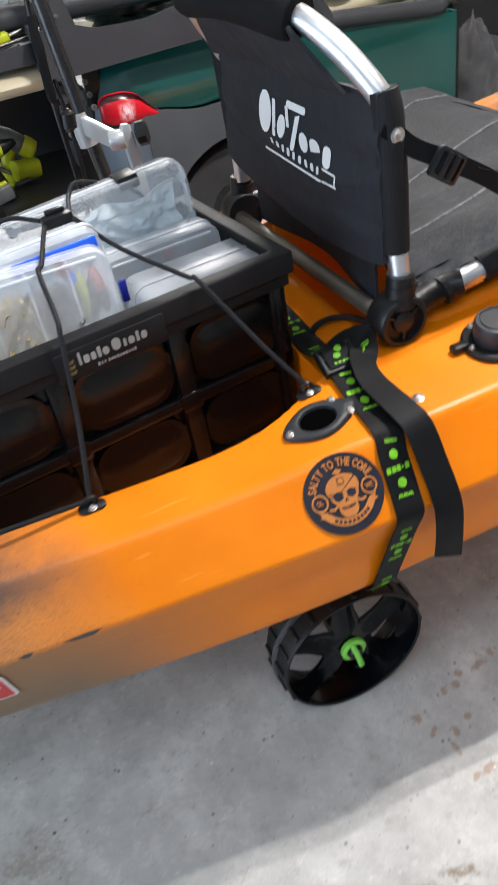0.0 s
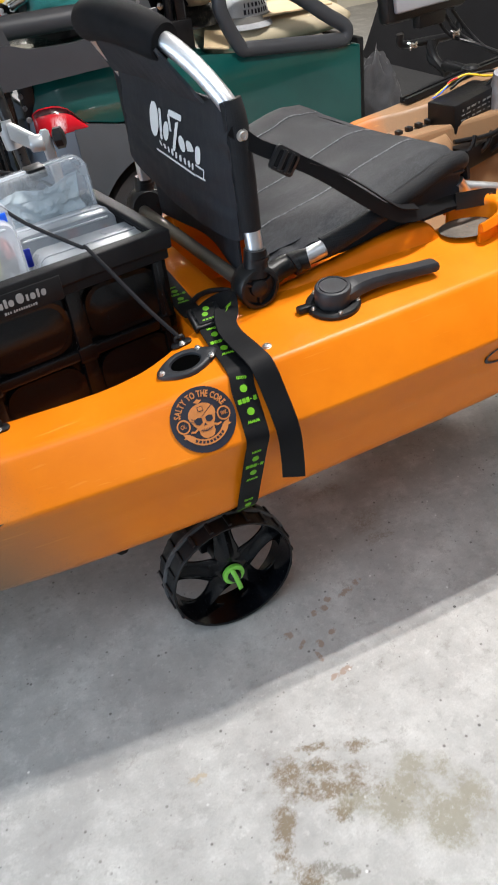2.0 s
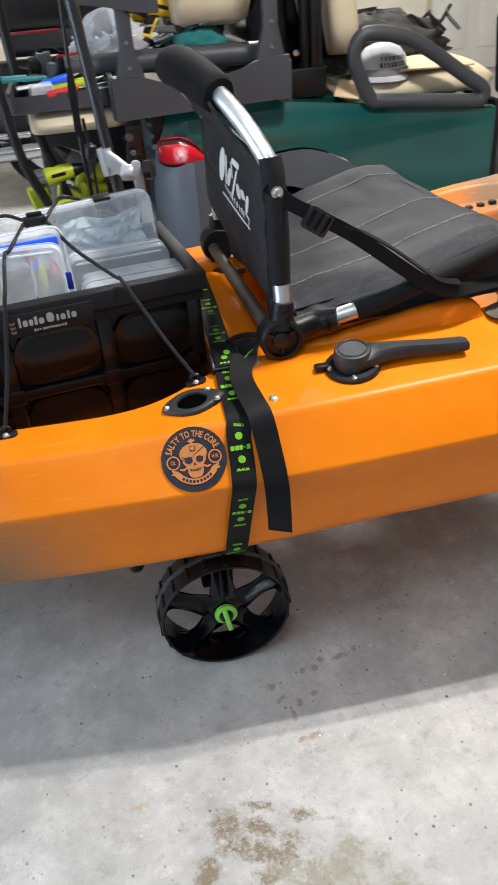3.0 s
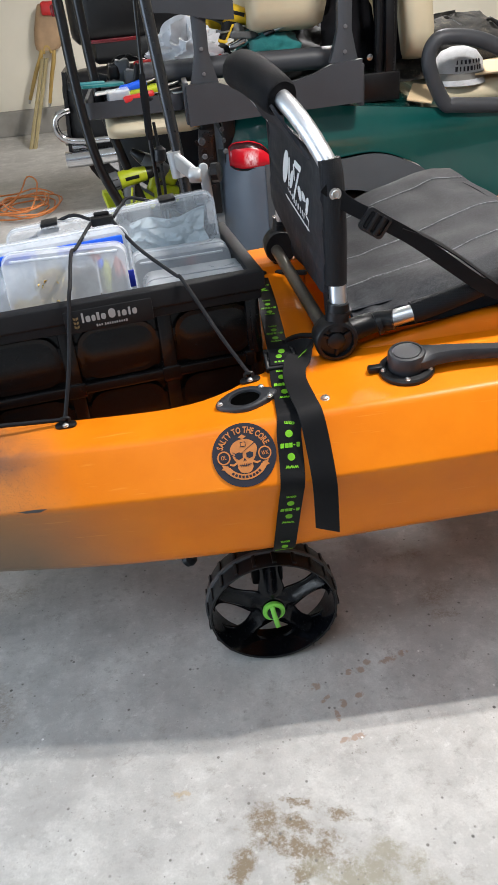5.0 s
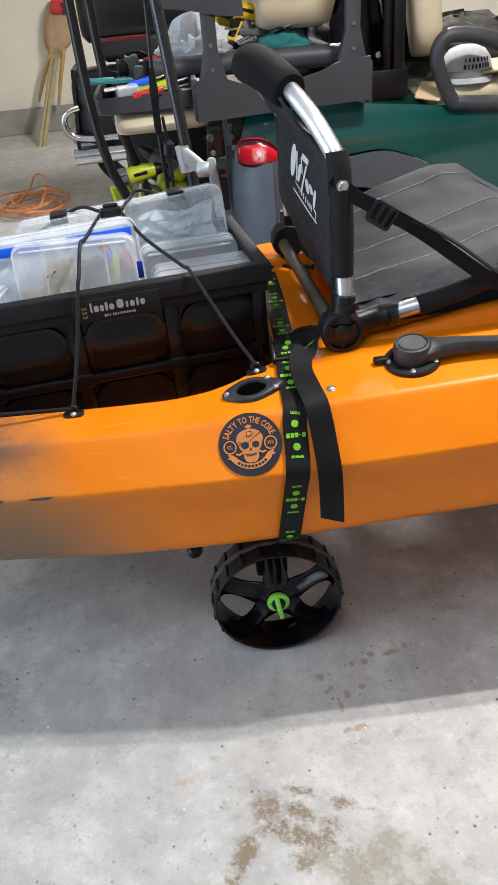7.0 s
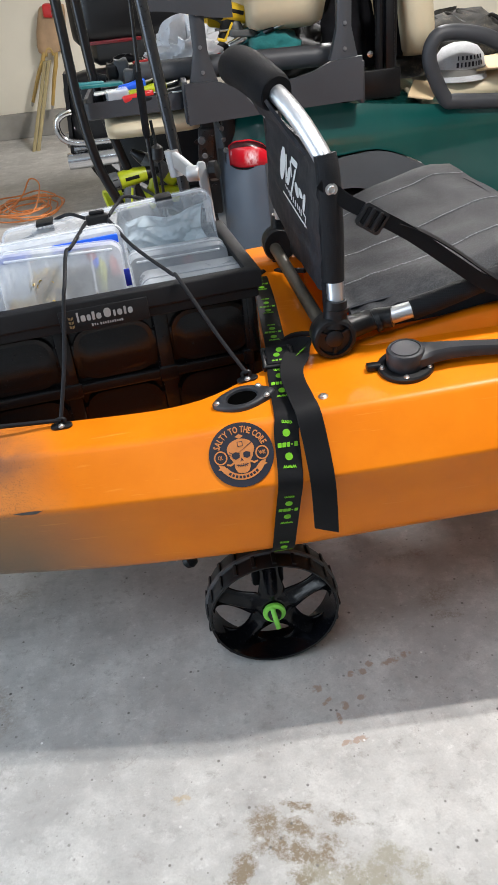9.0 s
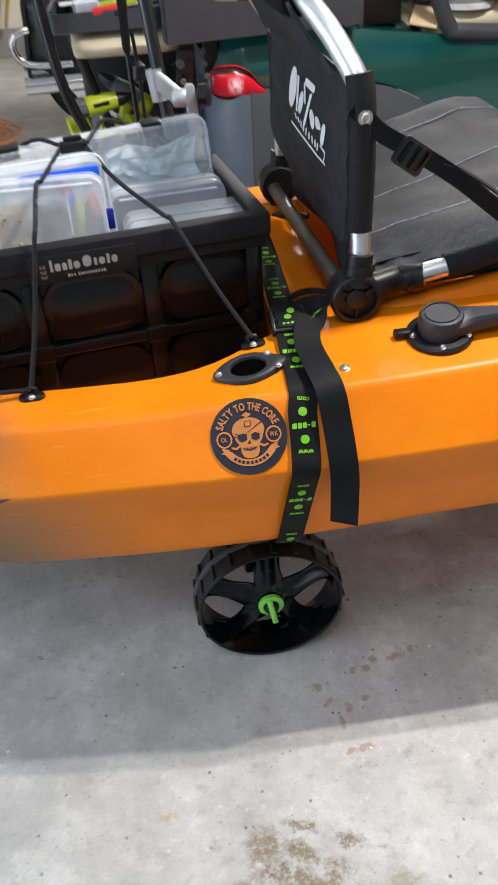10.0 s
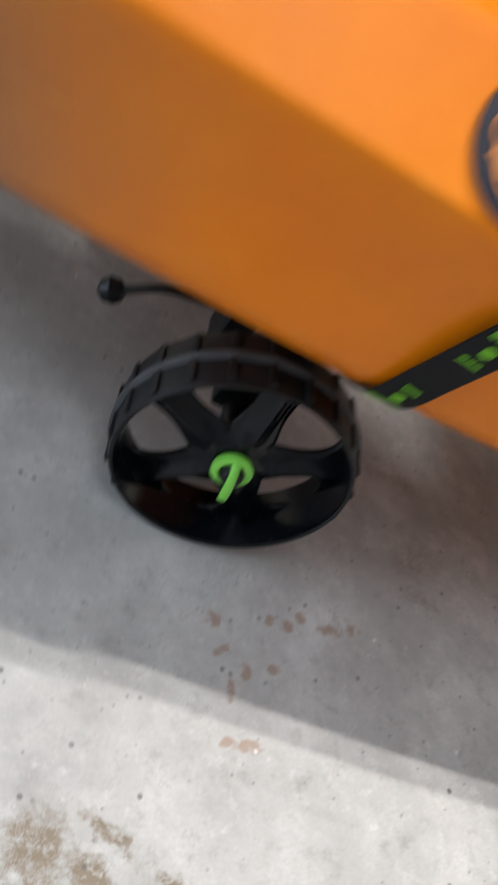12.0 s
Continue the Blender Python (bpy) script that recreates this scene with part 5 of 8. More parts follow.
def joint(x, y, s):
    """A round hinge housing on the deck; s -1 faces the near side."""
    bm = bmesh.new()
    m = aim((x - 0.008, y, 0.672), (0, s, 0), (0, 0, 1))
    lathe(bm, [(0.034, -0.022), (0.037, -0.018), (0.037, 0.016), (0.034, 0.020), (0.029, 0.021), (0.028, 0.012), (0.016, 0.012), (0.015, 0.018), (0.011, 0.021), (0.001, 0.021)], m, 36)
    for k in range(3):
        tmp = bmesh.new()
        box(tmp, (0.0215, 0, 0.0145), (0.014, 0.005, 0.006), 0.001)
        join(bm, tmp, m @ pose(0, 0, 0, 0, 0, 30 + 120 * k))
    tube(bm, [(x - 0.004, y, 0.69), (x - 0.001, y, 0.735)], [0.022, 0.0185], 16, smooth=0)
    tube(bm, [(x + 0.0, y, 0.715), (x - 0.0, y, 0.722)], [0.0215, 0.0215], 16, smooth=0)
    tube(bm, [(x + 0.015, y - s * 0.002, 0.678), (x + 0.06, y - 0.010 * s, 0.685), (x + 0.094, y + 0.004 * s, 0.692)], [0.021, 0.0185, 0.0175], 16)
    tube(bm, [(x + 0.064, y - 0.002 * s, 0.6855), (x + 0.072, y - 0.002 * s, 0.688)], [0.0205, 0.0205], 16, smooth=0)
    box(bm, (x - 0.008, y - 0.004 * s, 0.642), (0.04, 0.026, 0.02), 0.006)
    return part("hinge_joint", bm, BLACK_PLASTIC, seat, "black moulded round hinge joint", 40)


joint(NX, NY - 0.025, -1)
joint(FX, FY + 0.01, 1)
for x, y, o in ((NX, NY - 0.022, 0.012), (FX, FY, 0)):
    bm = bmesh.new()
    tube(bm, [(x, y, 0.73), (x, y + o, 0.80)], 0.0145, 18, smooth=0)
    part("post_sleeve", bm, ALU, seat, "bare aluminium post")
bm = bmesh.new()
tube(bm, [(NX + 0.088, 0.096, 0.6905), (NX + 0.138, 0.092, 0.7015)], 0.0145, 18, smooth=0)
part("arm_sleeve", bm, ALU, seat, "bare aluminium tube end")
bm = bmesh.new()
tube(bm, [(FX + 0.085, 0.59, 0.692), (FX + 0.135, 0.592, 0.716)], 0.0145, 18, smooth=0)
part("arm_sleeve", bm, ALU, seat, "bare aluminium tube end")
bm = bmesh.new()
tube(bm, [(NX - 0.012, NY - 0.01, 0.662), (FX - 0.02, FY, 0.668)], 0.0125, 16, smooth=0)
part("cross_bar", bm, OLIVE_METAL, seat, "dull bronze metal cross bar between the joints")

# upper bow of the back frame with its foam sleeve
BOW = [(0.165, NY - 0.006, 0.945), (0.154, NY + 0.010, 0.970), (0.133, 0.163, 1.008), (0.108, 0.212, 1.040), (0.086, 0.30, 1.055), (0.074, 0.38, 1.060), (0.072, 0.46, 1.052), (0.090, 0.510, 1.020), (0.122, 0.540, 0.975), (0.143, FY - 0.018, 0.945)]
bm = bmesh.new()
tube(bm, BOW, 0.0148, 18)
part("back_bow", bm, ALU, seat, "bent aluminium bow of the backrest")
bm = bmesh.new()
tube(bm, [(0.110, 0.205, 1.038), (0.104, 0.222, 1.042), (0.086, 0.30, 1.056), (0.074, 0.38, 1.060), (0.072, 0.455, 1.052), (0.078, 0.478, 1.045)], [0.026, 0.031, 0.033, 0.034, 0.033, 0.027], 22)
part("headrest_foam", bm, FOAM, seat, "black foam sleeve round the upper bow")


def back_cloth(u, v):
    """Backrest: u from the near to the far post, v from the lower to the upper hem."""
    x = NX + (FX - NX) * u + 0.012 * math.sin(math.pi * u) * (0.5 + 0.5 * v)
    y = NY - 0.018 + (FY - NY + 0.010 - 0.030 * v) * u
    top = 0.962 - 0.008 * math.sin(math.pi * u)
    low = 0.752 + 0.034 * u * u - 0.03 * math.sin(math.pi * u) ** 0.7
    z = low + (top - low) * v
    wrinkle = 0.0035 * noise.noise(Vector((u * 6, v * 14, 3.1))) + 0.003 * noise.noise(Vector((u * 2.5, v * 9, 8.1)))
    return (x - 0.018 - wrinkle, y, z)


bm = bmesh.new()
sheet(bm, back_cloth, 36, 26, 0.007)
part("backrest", bm, SEAT_CLOTH, seat, "black padded cloth backrest", 60)
for x, y, low in ((NX, NY - 0.012, 0.765), (FX, FY - 0.006, 0.788)):
    bm = bmesh.new()
    tube(bm, [(x - 0.002, y - 0.004, low), (x - 0.001, y, 0.85), (x - 0.003, y + 0.002, 0.93), (x - 0.006, y + 0.006, 0.962)], [0.0185, 0.0195, 0.019, 0.0175], 14)
    part("post_pocket", bm, RIBBED, seat, "cloth pocket wrapped round the post", 60)
# the lower apron behind the hips
bm = bmesh.new()
sheet(bm, lambda u, v: (0.165 + 0.02 * math.sin(math.pi * u) - 0.004 * math.sin(9 * u), 0.15 + 0.40 * u, 0.665 + 0.12 * v), 20, 6, 0.004)
part("apron", bm, SEAT_CLOTH, seat, "", 60)
# upper flap under the foam
bm = bmesh.new()
sheet(bm, lambda u, v: ((0.142 - 0.052 * v) - 0.004 * math.sin(7 * u) - 0.018 * u * u, 0.165 + 0.385 * u + (0.03 - 0.065 * u) * v, 0.952 + 0.080 * v), 20, 8, 0.005)
part("upper_flap", bm, SEAT_CLOTH, seat, "", 60)

# the printed name on the backrest, as plain white bars
def back_pose(u, v):
    p, q, r = Vector(back_cloth(u, v)), Vector(back_cloth(u + 0.05, v)), Vector(back_cloth(u, v + 0.05))
    along, up = (p - q).normalized(), (r - p).normalized()
    out = along.cross(up).normalized()
    return Matrix.Translation(p + out * 0.0046) @ Matrix((along, out.cross(along), out)).transposed().to_4x4()


def name_bar(u, v, w, h, lean=0.0, wave=None):
    bm = bmesh.new()
    prism(bm, [(x + lean * y, y) for x, y in rounded(w, h, min(w, h) * 0.4, 3)], 0.0006, back_pose(u, v))
    part("printed_mark", bm, PRINT_WHITE, seat, "", 0)


def name_blob(u, v, rx, ry, lean=0.0):
    bm = bmesh.new()
    prism(bm, [(rx * math.cos(2 * math.pi * k / 20) + lean * ry * math.sin(2 * math.pi * k / 20), ry * math.sin(2 * math.pi * k / 20)) for k in range(20)], 0.0006, back_pose(u, v))
    part("printed_mark", bm, PRINT_WHITE, seat, "", 0)


U0, UW = 0.735, 0.485
for at, v, rx, ry, lean in ((0.085, 0.665, 0.0185, 0.031, 0.0), (0.295, 0.615, 0.0120, 0.017, 0.15), (0.580, 0.585, 0.0110, 0.0150, 0.15)):
    name_blob(U0 - UW * at, v, rx, ry, lean)
for at, v, w, h, lean in ((0.195, 0.650, 0.0085, 0.056, 0.12), (0.372, 0.645, 0.0080, 0.056, 0.12), (0.485, 0.640, 0.0120, 0.062, 0.20), (0.500, 0.775, 0.056, 0.0100, 0.0),
                          (0.720, 0.575, 0.0280, 0.030, 0.2), (0.885, 0.555, 0.0230, 0.030, 0.2)):
    name_bar(U0 - UW * at, v, w, h, lean)
for k in range(9):
    at = 0.13 + 0.078 * k
    name_bar(U0 - UW * at, 0.472 - 0.003 * k, 0.0085 if k % 2 else 0.0068, 0.0115, 0.1 * (k % 3 - 1))
name_bar(U0 - UW * 0.42, 0.405, UW * 0.345, 0.0032)
for v in (0.398, 0.472):
    name_bar(U0 - UW * 0.905, v, UW * 0.085, 0.0032)
name_bar(U0 - UW * 0.998, 0.435, 0.0032, 0.0165)

# seat pan: cloth over two side tubes that rise to the front
def side_tube(y0, s):
    return [(NX + 0.126, y0, 0.699), (0.36, y0 - 0.002 * s, 0.716), (0.48, y0 + 0.010 * s, 0.747), (0.558, y0 + 0.018 * s, 0.770), (0.598, y0 + 0.030 * s, 0.768), (0.618, y0 + 0.060 * s, 0.752)]


near_tube = side_tube(0.094, 1)
far_tube = [(x - 0.27 * (x - 0.27), y + 0.035 * (x - 0.27) / 0.35, z - 0.01 * (x - 0.27)) for x, y, z in side_tube(0.59, -1)]
for pts in (near_tube, far_tube):
    bm = bmesh.new()
    tube(bm, pts, [0.019, 0.018, 0.017, 0.017, 0.017, 0.017], 16)
    part("seat_tube", bm, RIBBED, seat, "seat frame tube wrapped in black mesh cloth", 60)
bm = bmesh.new()
tube(bm, [near_tube[-1], tuple(Vector(near_tube[-1]).lerp(Vector(far_tube[-1]), 0.3) - Vector((0.006, 0, 0.012))), tuple(Vector(near_tube[-1]).lerp(Vector(far_tube[-1]), 0.7) - Vector((0.006, 0, 0.010))), far_tube[-1]], 0.020, 16)
part("seat_front_tube", bm, SEAT_MESH, seat, "", 60)
NT, FT = glide(near_tube[:5], 8), glide(far_tube[:5], 8)


def pan(u, v):
    i = u * (len(NT) - 1)
    k = min(int(i), len(NT) - 2)
    a, b = NT[k].lerp(NT[k + 1], i - k), FT[k].lerp(FT[k + 1], i - k)
    p = a.lerp(b, v)
    p.x -= 0.097 * (1 - u)
    sag = 0.022 * math.sin(math.pi * v) * (0.4 + 0.6 * math.sin(math.pi * min(1, u * 1.1)))
    fold = 0.0045 * noise.noise(Vector((u * 5, v * 4, 1.7))) + 0.0016 * noise.noise(Vector((u * 14, v * 11, 4.7))) + 0.002 * math.sin(v * 30 + u * 9) * (1 - u)
    p.z += 0.018 - sag + fold + 0.02 * v * u + 0.012 * math.sin(math.pi * u) ** 2 * v
    if v < 0.06:
        grip = min(1, max(0, (u - 0.22) / 0.16))
        p.z -= 0.034 * (1 - v / 0.06) * grip
        p.y -= 0.014 * (1 - v / 0.06) ** 0.5 * grip
    if v < 0.2 and u < 0.36:
        ease = min(1, (0.36 - u) / 0.14)
        p.y += 0.012 * (1 - v / 0.2) * ease
        p.z -= (0.030 + 0.0035 * math.sin(u * 46)) * (1 - v / 0.2) * ease
    if v > 0.94:
        p.z -= 0.03 * (v - 0.94) / 0.06
    return p


bm = bmesh.new()
sheet(bm, pan, 48, 60, 0.008)
part("seat_pan", bm, SEAT_MESH, seat, "black mesh cloth seat pan with grey seams", 60)
for v in (0.20, 0.46, 0.80):
    bm = bmesh.new()
    band(bm, [Vector(pan(u, v + 0.03 * math.sin(3 * u))) + Vector((0, 0, 0.0048)) for u in [0.02 + 0.96 * k / 24 for k in range(25)]], (0, 1, 0), 0.0036, 0.0012, 2)
    part("seam", bm, PIPING, seat)
bm = bmesh.new()
sheet(bm, lambda u, v: (0.583 - 0.085 * u + 0.045 * math.sin(v * 1.57) + 0.002 * math.sin(20 * u), 0.13 + 0.44 * u, 0.775 + 0.022 * u - 0.05 * v * v), 20, 8, 0.006)
part("seat_front_roll", bm, SEAT_MESH, seat, "", 60)
# dark pouch under the pan
bm = bmesh.new()
sheet(bm, lambda u, v: (0.20 + 0.40 * u, 0.125 - 0.012 * u + 0.012 * math.sin(3 * v), 0.655 + 0.03 * u + (0.048 + 0.037 * u) * v), 12, 6, 0.004)
part("side_skirt", bm, SEAT_CLOTH, seat, "", 60)

# adjusting strap from the back post to the seat tube
bm = bmesh.new()
STRAP = [(0.152, 0.0945, 0.927), (0.167, 0.0935, 0.914), (0.19, 0.089, 0.893), (0.236, 0.080, 0.867), (0.29, 0.077, 0.832), (0.35, 0.074, 0.785), (0.40, 0.072, 0.746), (0.430, 0.072, 0.728), (0.46, 0.072, 0.718), (0.49, 0.080, 0.714), (0.555, 0.100, 0.709), (0.60, 0.102, 0.702)]
band(bm, STRAP, [(0.4, 0.05, 0.9)] * 7 + [(0.25, 0.15, 0.9), (0.1, 0.3, 0.85), (0.0, 0.6, 0.7), (0.0, 0.7, 0.6), (0.1, 0.3, 0.9)], 0.023, 0.0024)
side_strap = part("side_strap", bm, WEBBING, seat, "black webbing adjuster strap")
bm = bmesh.new()
band(bm, [(0.27, 0.083, 0.852), (0.31, 0.084, 0.832), (0.36, 0.083, 0.798), (0.415, 0.080, 0.754), (0.44, 0.078, 0.738), (0.475, 0.079, 0.728)], [(0.35, 0.9, -0.1)] * 4 + [(0.2, 0.9, 0.2)] * 2, 0.018, 0.002)
part("strap_end", bm, WEBBING, side_strap)
m = aim((0.226, 0.078, 0.866), (0, -1, 0), (0.82, 0, -0.56))
bm = bmesh.new()
o, i = rounded(0.038, 0.044, 0.006), rounded(0.029, 0.034, 0.003)
rings(bm, [[Vector((x, y, z)) for x, y in q] for q, z in ((o, -0.002), (o, 0.005), (i, 0.0065), (i, -0.002))], closed=True)
bmesh.ops.transform(bm, matrix=m, verts=bm.verts)
buckle = part("slide_buckle", bm, BLACK_PLASTIC, side_strap, "black plastic slide buckle", 40)
bm = bmesh.new()
box(bm, (0, 0, 0.001), (0.028, 0.032, 0.010), 0.003)
bmesh.ops.transform(bm, matrix=m, verts=bm.verts)
part("strap_fold", bm, WEBBING, buckle, "webbing threaded through the buckle")
for sy in (-0.006, 0.007):
    bm = bmesh.new()
    tmp = bmesh.new()
    box(tmp, (0, sy, 0.005), (0.032, 0.007, 0.008), 0.002)
    join(bm, tmp, m)
    part("buckle_bar", bm, BLACK_PLASTIC, buckle)
bm = bmesh.new()
lathe(bm, [(0.0095, -0.004), (0.0095, 0.001), (0.0068, 0.0015), (0.0066, 0.003), (0.005, 0.0042), (0.0035, 0.0030), (0.001, 0.0028)], aim((0.167, 0.090, 0.914), (0, -1, 0)), 20)
part("strap_bolt", bm, STEEL, side_strap, "round steel bolt head")

# ---- crate and its load ----
CR = pose(0.047, 0.195, 0.474, 0, 0, 8)
L, D, H = 0.52, 0.29, 0.296
crate = thing("storage_crate", "black folding plastic crate of tackle boxes in the kayak", "crate", tuple(CR @ Vector((-L / 2, D / 2, 0))))


def crate_part(name, bm, material=None, label="", parent=None, smooth=35):
    bmesh.ops.transform(bm, matrix=CR, verts=bm.verts)
    return part(name, bm, material or CRATE_PLASTIC, parent or crate, label, smooth)


def crate_wall(origin, along, inward, length, cells):
    """One side wall: rail, pillars and inset rounded plates."""
    o, a, n = Vector(origin), Vector(along), Vector(inward)
    z = Vector((0, 0, 1))
    m = Matrix.Translation(o) @ Matrix((a, z, a.cross(z))).transposed().to_4x4()
    inner = 1 if a.cross(z).dot(n) > 0 else -1
    bm = bmesh.new()
    tmp = bmesh.new()
    box(tmp, (length / 2, 0.128, inner * 0.0205), (length - 0.012, 0.244, 0.003), 0.0005)
    join(bm, tmp, m)
    wall = crate_part("crate_wall", bm)

    def bar(name, cx, cz, w, h, d, depth_mid):
        bm = bmesh.new()
        tmp = bmesh.new()
        box(tmp, (cx, cz, inner * depth_mid), (w, h, d), 0.004)
        join(bm, tmp, m)
        crate_part(name, bm, None, "", wall)
    bar("wall_rail", length / 2, 0.010, length, 0.02, 0.014, 0.012)
    bar("wall_rail", length / 2, 0.128, length - 0.02, 0.020, 0.014, 0.010)
    cw = length / cells
    for k in range(cells + 1):
        bar("wall_pillar", min(max(k * cw, 0.013), length - 0.013), 0.128, 0.026, 0.25, 0.016, 0.011)
        bar("pillar_collar", min(max(k * cw, 0.017), length - 0.017), 0.128, 0.034, 0.030, 0.019, 0.0095)
    for k in range(cells):
        for zc, h in ((0.068, 0.084), (0.190, 0.088)):
            bm = bmesh.new()
            w = cw - 0.042
            prism(bm, rounded(w, h, 0.032), 0.006, m @ pose(cw * (k + 0.5), zc, inner * 0.012 - 0.003), 0.0015)
            tmp = bmesh.new()
            outer, hole = rounded(w + 0.008, h + 0.008, 0.034), rounded(w - 0.006, h - 0.006, 0.03)
            rings(tmp, [[Vector((x, y, q)) for x, y in s] for s, q in ((outer, 0), (outer, 0.0075), (hole, 0.0075), (hole, 0))], closed=True)
            join(bm, tmp, m @ pose(cw * (k + 0.5), zc, inner * 0.0125 - 0.00375))
            crate_part("inset_plate", bm, None, "", wall)
            for sx in (-1, 1):
                bm = bmesh.new()
                tmp = bmesh.new()
                box(tmp, (cw * (k + 0.5) + sx * (w / 2 + 0.006), zc, inner * 0.014), (0.012, h * 0.5, 0.005), 0.001)
                join(bm, tmp, m)
                crate_part("plate_tab", bm, None, "", wall)


crate_wall((-L, 0, 0), (1, 0, 0), (0, 1, 0), L, 3)
crate_wall((0, 0, 0), (0, 1, 0), (-1, 0, 0), D, 2)
crate_wall((-L, D, 0), (1, 0, 0), (0, -1, 0), L, 3)
crate_wall((-L, 0, 0), (0, 1, 0), (1, 0, 0), D, 2)
bm = bmesh.new()
box(bm, (-L / 2, D / 2, 0.006), (L - 0.01, D - 0.01, 0.012), 0.003)
crate_part("crate_floor", bm)
bm = bmesh.new()
for prof in ([(-0.004, 0.244), (-0.004, 0.2605), (-0.0105, 0.2635), (-0.0105, H - 0.002), (-0.008, H), (0.012, H), (0.014, H - 0.003), (0.014, 0.286), (0.010, 0.283), (0.010, 0.244)],):
    corners = [(-L, 0, 1, 1), (0, 0, -1, 1), (0, D, -1, -1), (-L, D, 1, -1)]
    loops = [[Vector((cx + sx * d, cy + sy * d, z)) for d, z in prof] for cx, cy, sx, sy in corners]
    rings(bm, loops, closed=True)
bmesh.ops.bevel(bm, geom=[e for e in bm.edges], offset=0.0015, segments=1, affect="EDGES")
crate_part("crate_rim", bm, CRATE_RIM, "charcoal upper rim", None, 30)
bm = bmesh.new()
box(bm, (-0.266, -0.0102, 0.264), (0.150, 0.005, 0.040), 0.002)
PRINT_GREY = surface("grey_white_print", (0.30, 0.30, 0.30), 0.55, var=0.1, bump=0.05)
tab = crate_part("name_tab", bm, CRATE_RIM, "charcoal name plate with pale grey marks")


def tab_mark(outline, x, z):
    """One raised mark of the name, laid on the plate."""
    bm = bmesh.new()
    prism(bm, outline, 0.0006, pose(x, -0.0128, z, 90, 0, 0))
    crate_part("name_mark", bm, PRINT_GREY, "", tab, 0)


NX0, NZ0 = -0.312, 0.267
for x, w, h, r in ((0.002, 0.0034, 0.017, 0.3), (0.0105, 0.0078, 0.0108, 0.35), (0.0200, 0.0066, 0.0108, 0.45), (0.0280, 0.0048, 0.0145, 0.3), (0.0368, 0.0086, 0.0108, 0.48), (0.0515, 0.0118, 0.0165, 0.48), (0.0632, 0.0040, 0.0108, 0.35), (0.0722, 0.0082, 0.0108, 0.48), (0.0812, 0.0040, 0.0140, 0.3), (0.0900, 0.0082, 0.0108, 0.48)):
    tab_mark(rounded(w, h, min(w, h) * r, 4), NX0 + x, NZ0 - 0.0054 + h / 2)
for k in range(13):
    tab_mark(rounded(0.0022 if k % 4 else 0.0030, 0.0036 if k % 3 else 0.0046, 0.0005, 2), NX0 + 0.024 + 0.0040 * k + 0.002 * (k > 2), NZ0 - 0.0140)
FADED_GOLD = surface("faded_gold_print", (0.16, 0.11, 0.045), 0.5)
for j in range(3):
    for sx in (-1, 1):
        bm = bmesh.new()
        prism(bm, [(sx * x, y) for x, y in ((0.0004, 0.0), (0.0042, 0.002), (0.0042, 0.0062), (0.0004, 0.0042))][::sx], 0.0006, pose(NX0 - 0.010, -0.0128, NZ0 - 0.015 + 0.0075 * j, 90, 0, 0))
        crate_part("name_mark", bm, FADED_GOLD, "", tab, 0)


def shell(bm, w, t, h, r=0.02, wall=0.0022, m=None):
    """A thin-walled standing case, open inside: width w, thickness t, height h, base at z 0."""
    outline = rounded(w, h, r, 5)
    inner = rounded(w - 2 * wall, h - 2 * wall, r - wall, 5)
    tmp = bmesh.new()
    out_loops = [[Vector((x, y, z)) for x, y in s] for s, z in (([(x * 0.985, y * 0.985) for x, y in outline], -t / 2), (outline, -t / 2 + 0.004), (outline, t / 2 - 0.004), ([(x * 0.985, y * 0.985) for x, y in outline], t / 2))]
    rings(tmp, out_loops)
    join(bm, tmp, (m or Matrix()) @ pose(0, 0, h / 2, 90, 0, 0))
    return bm


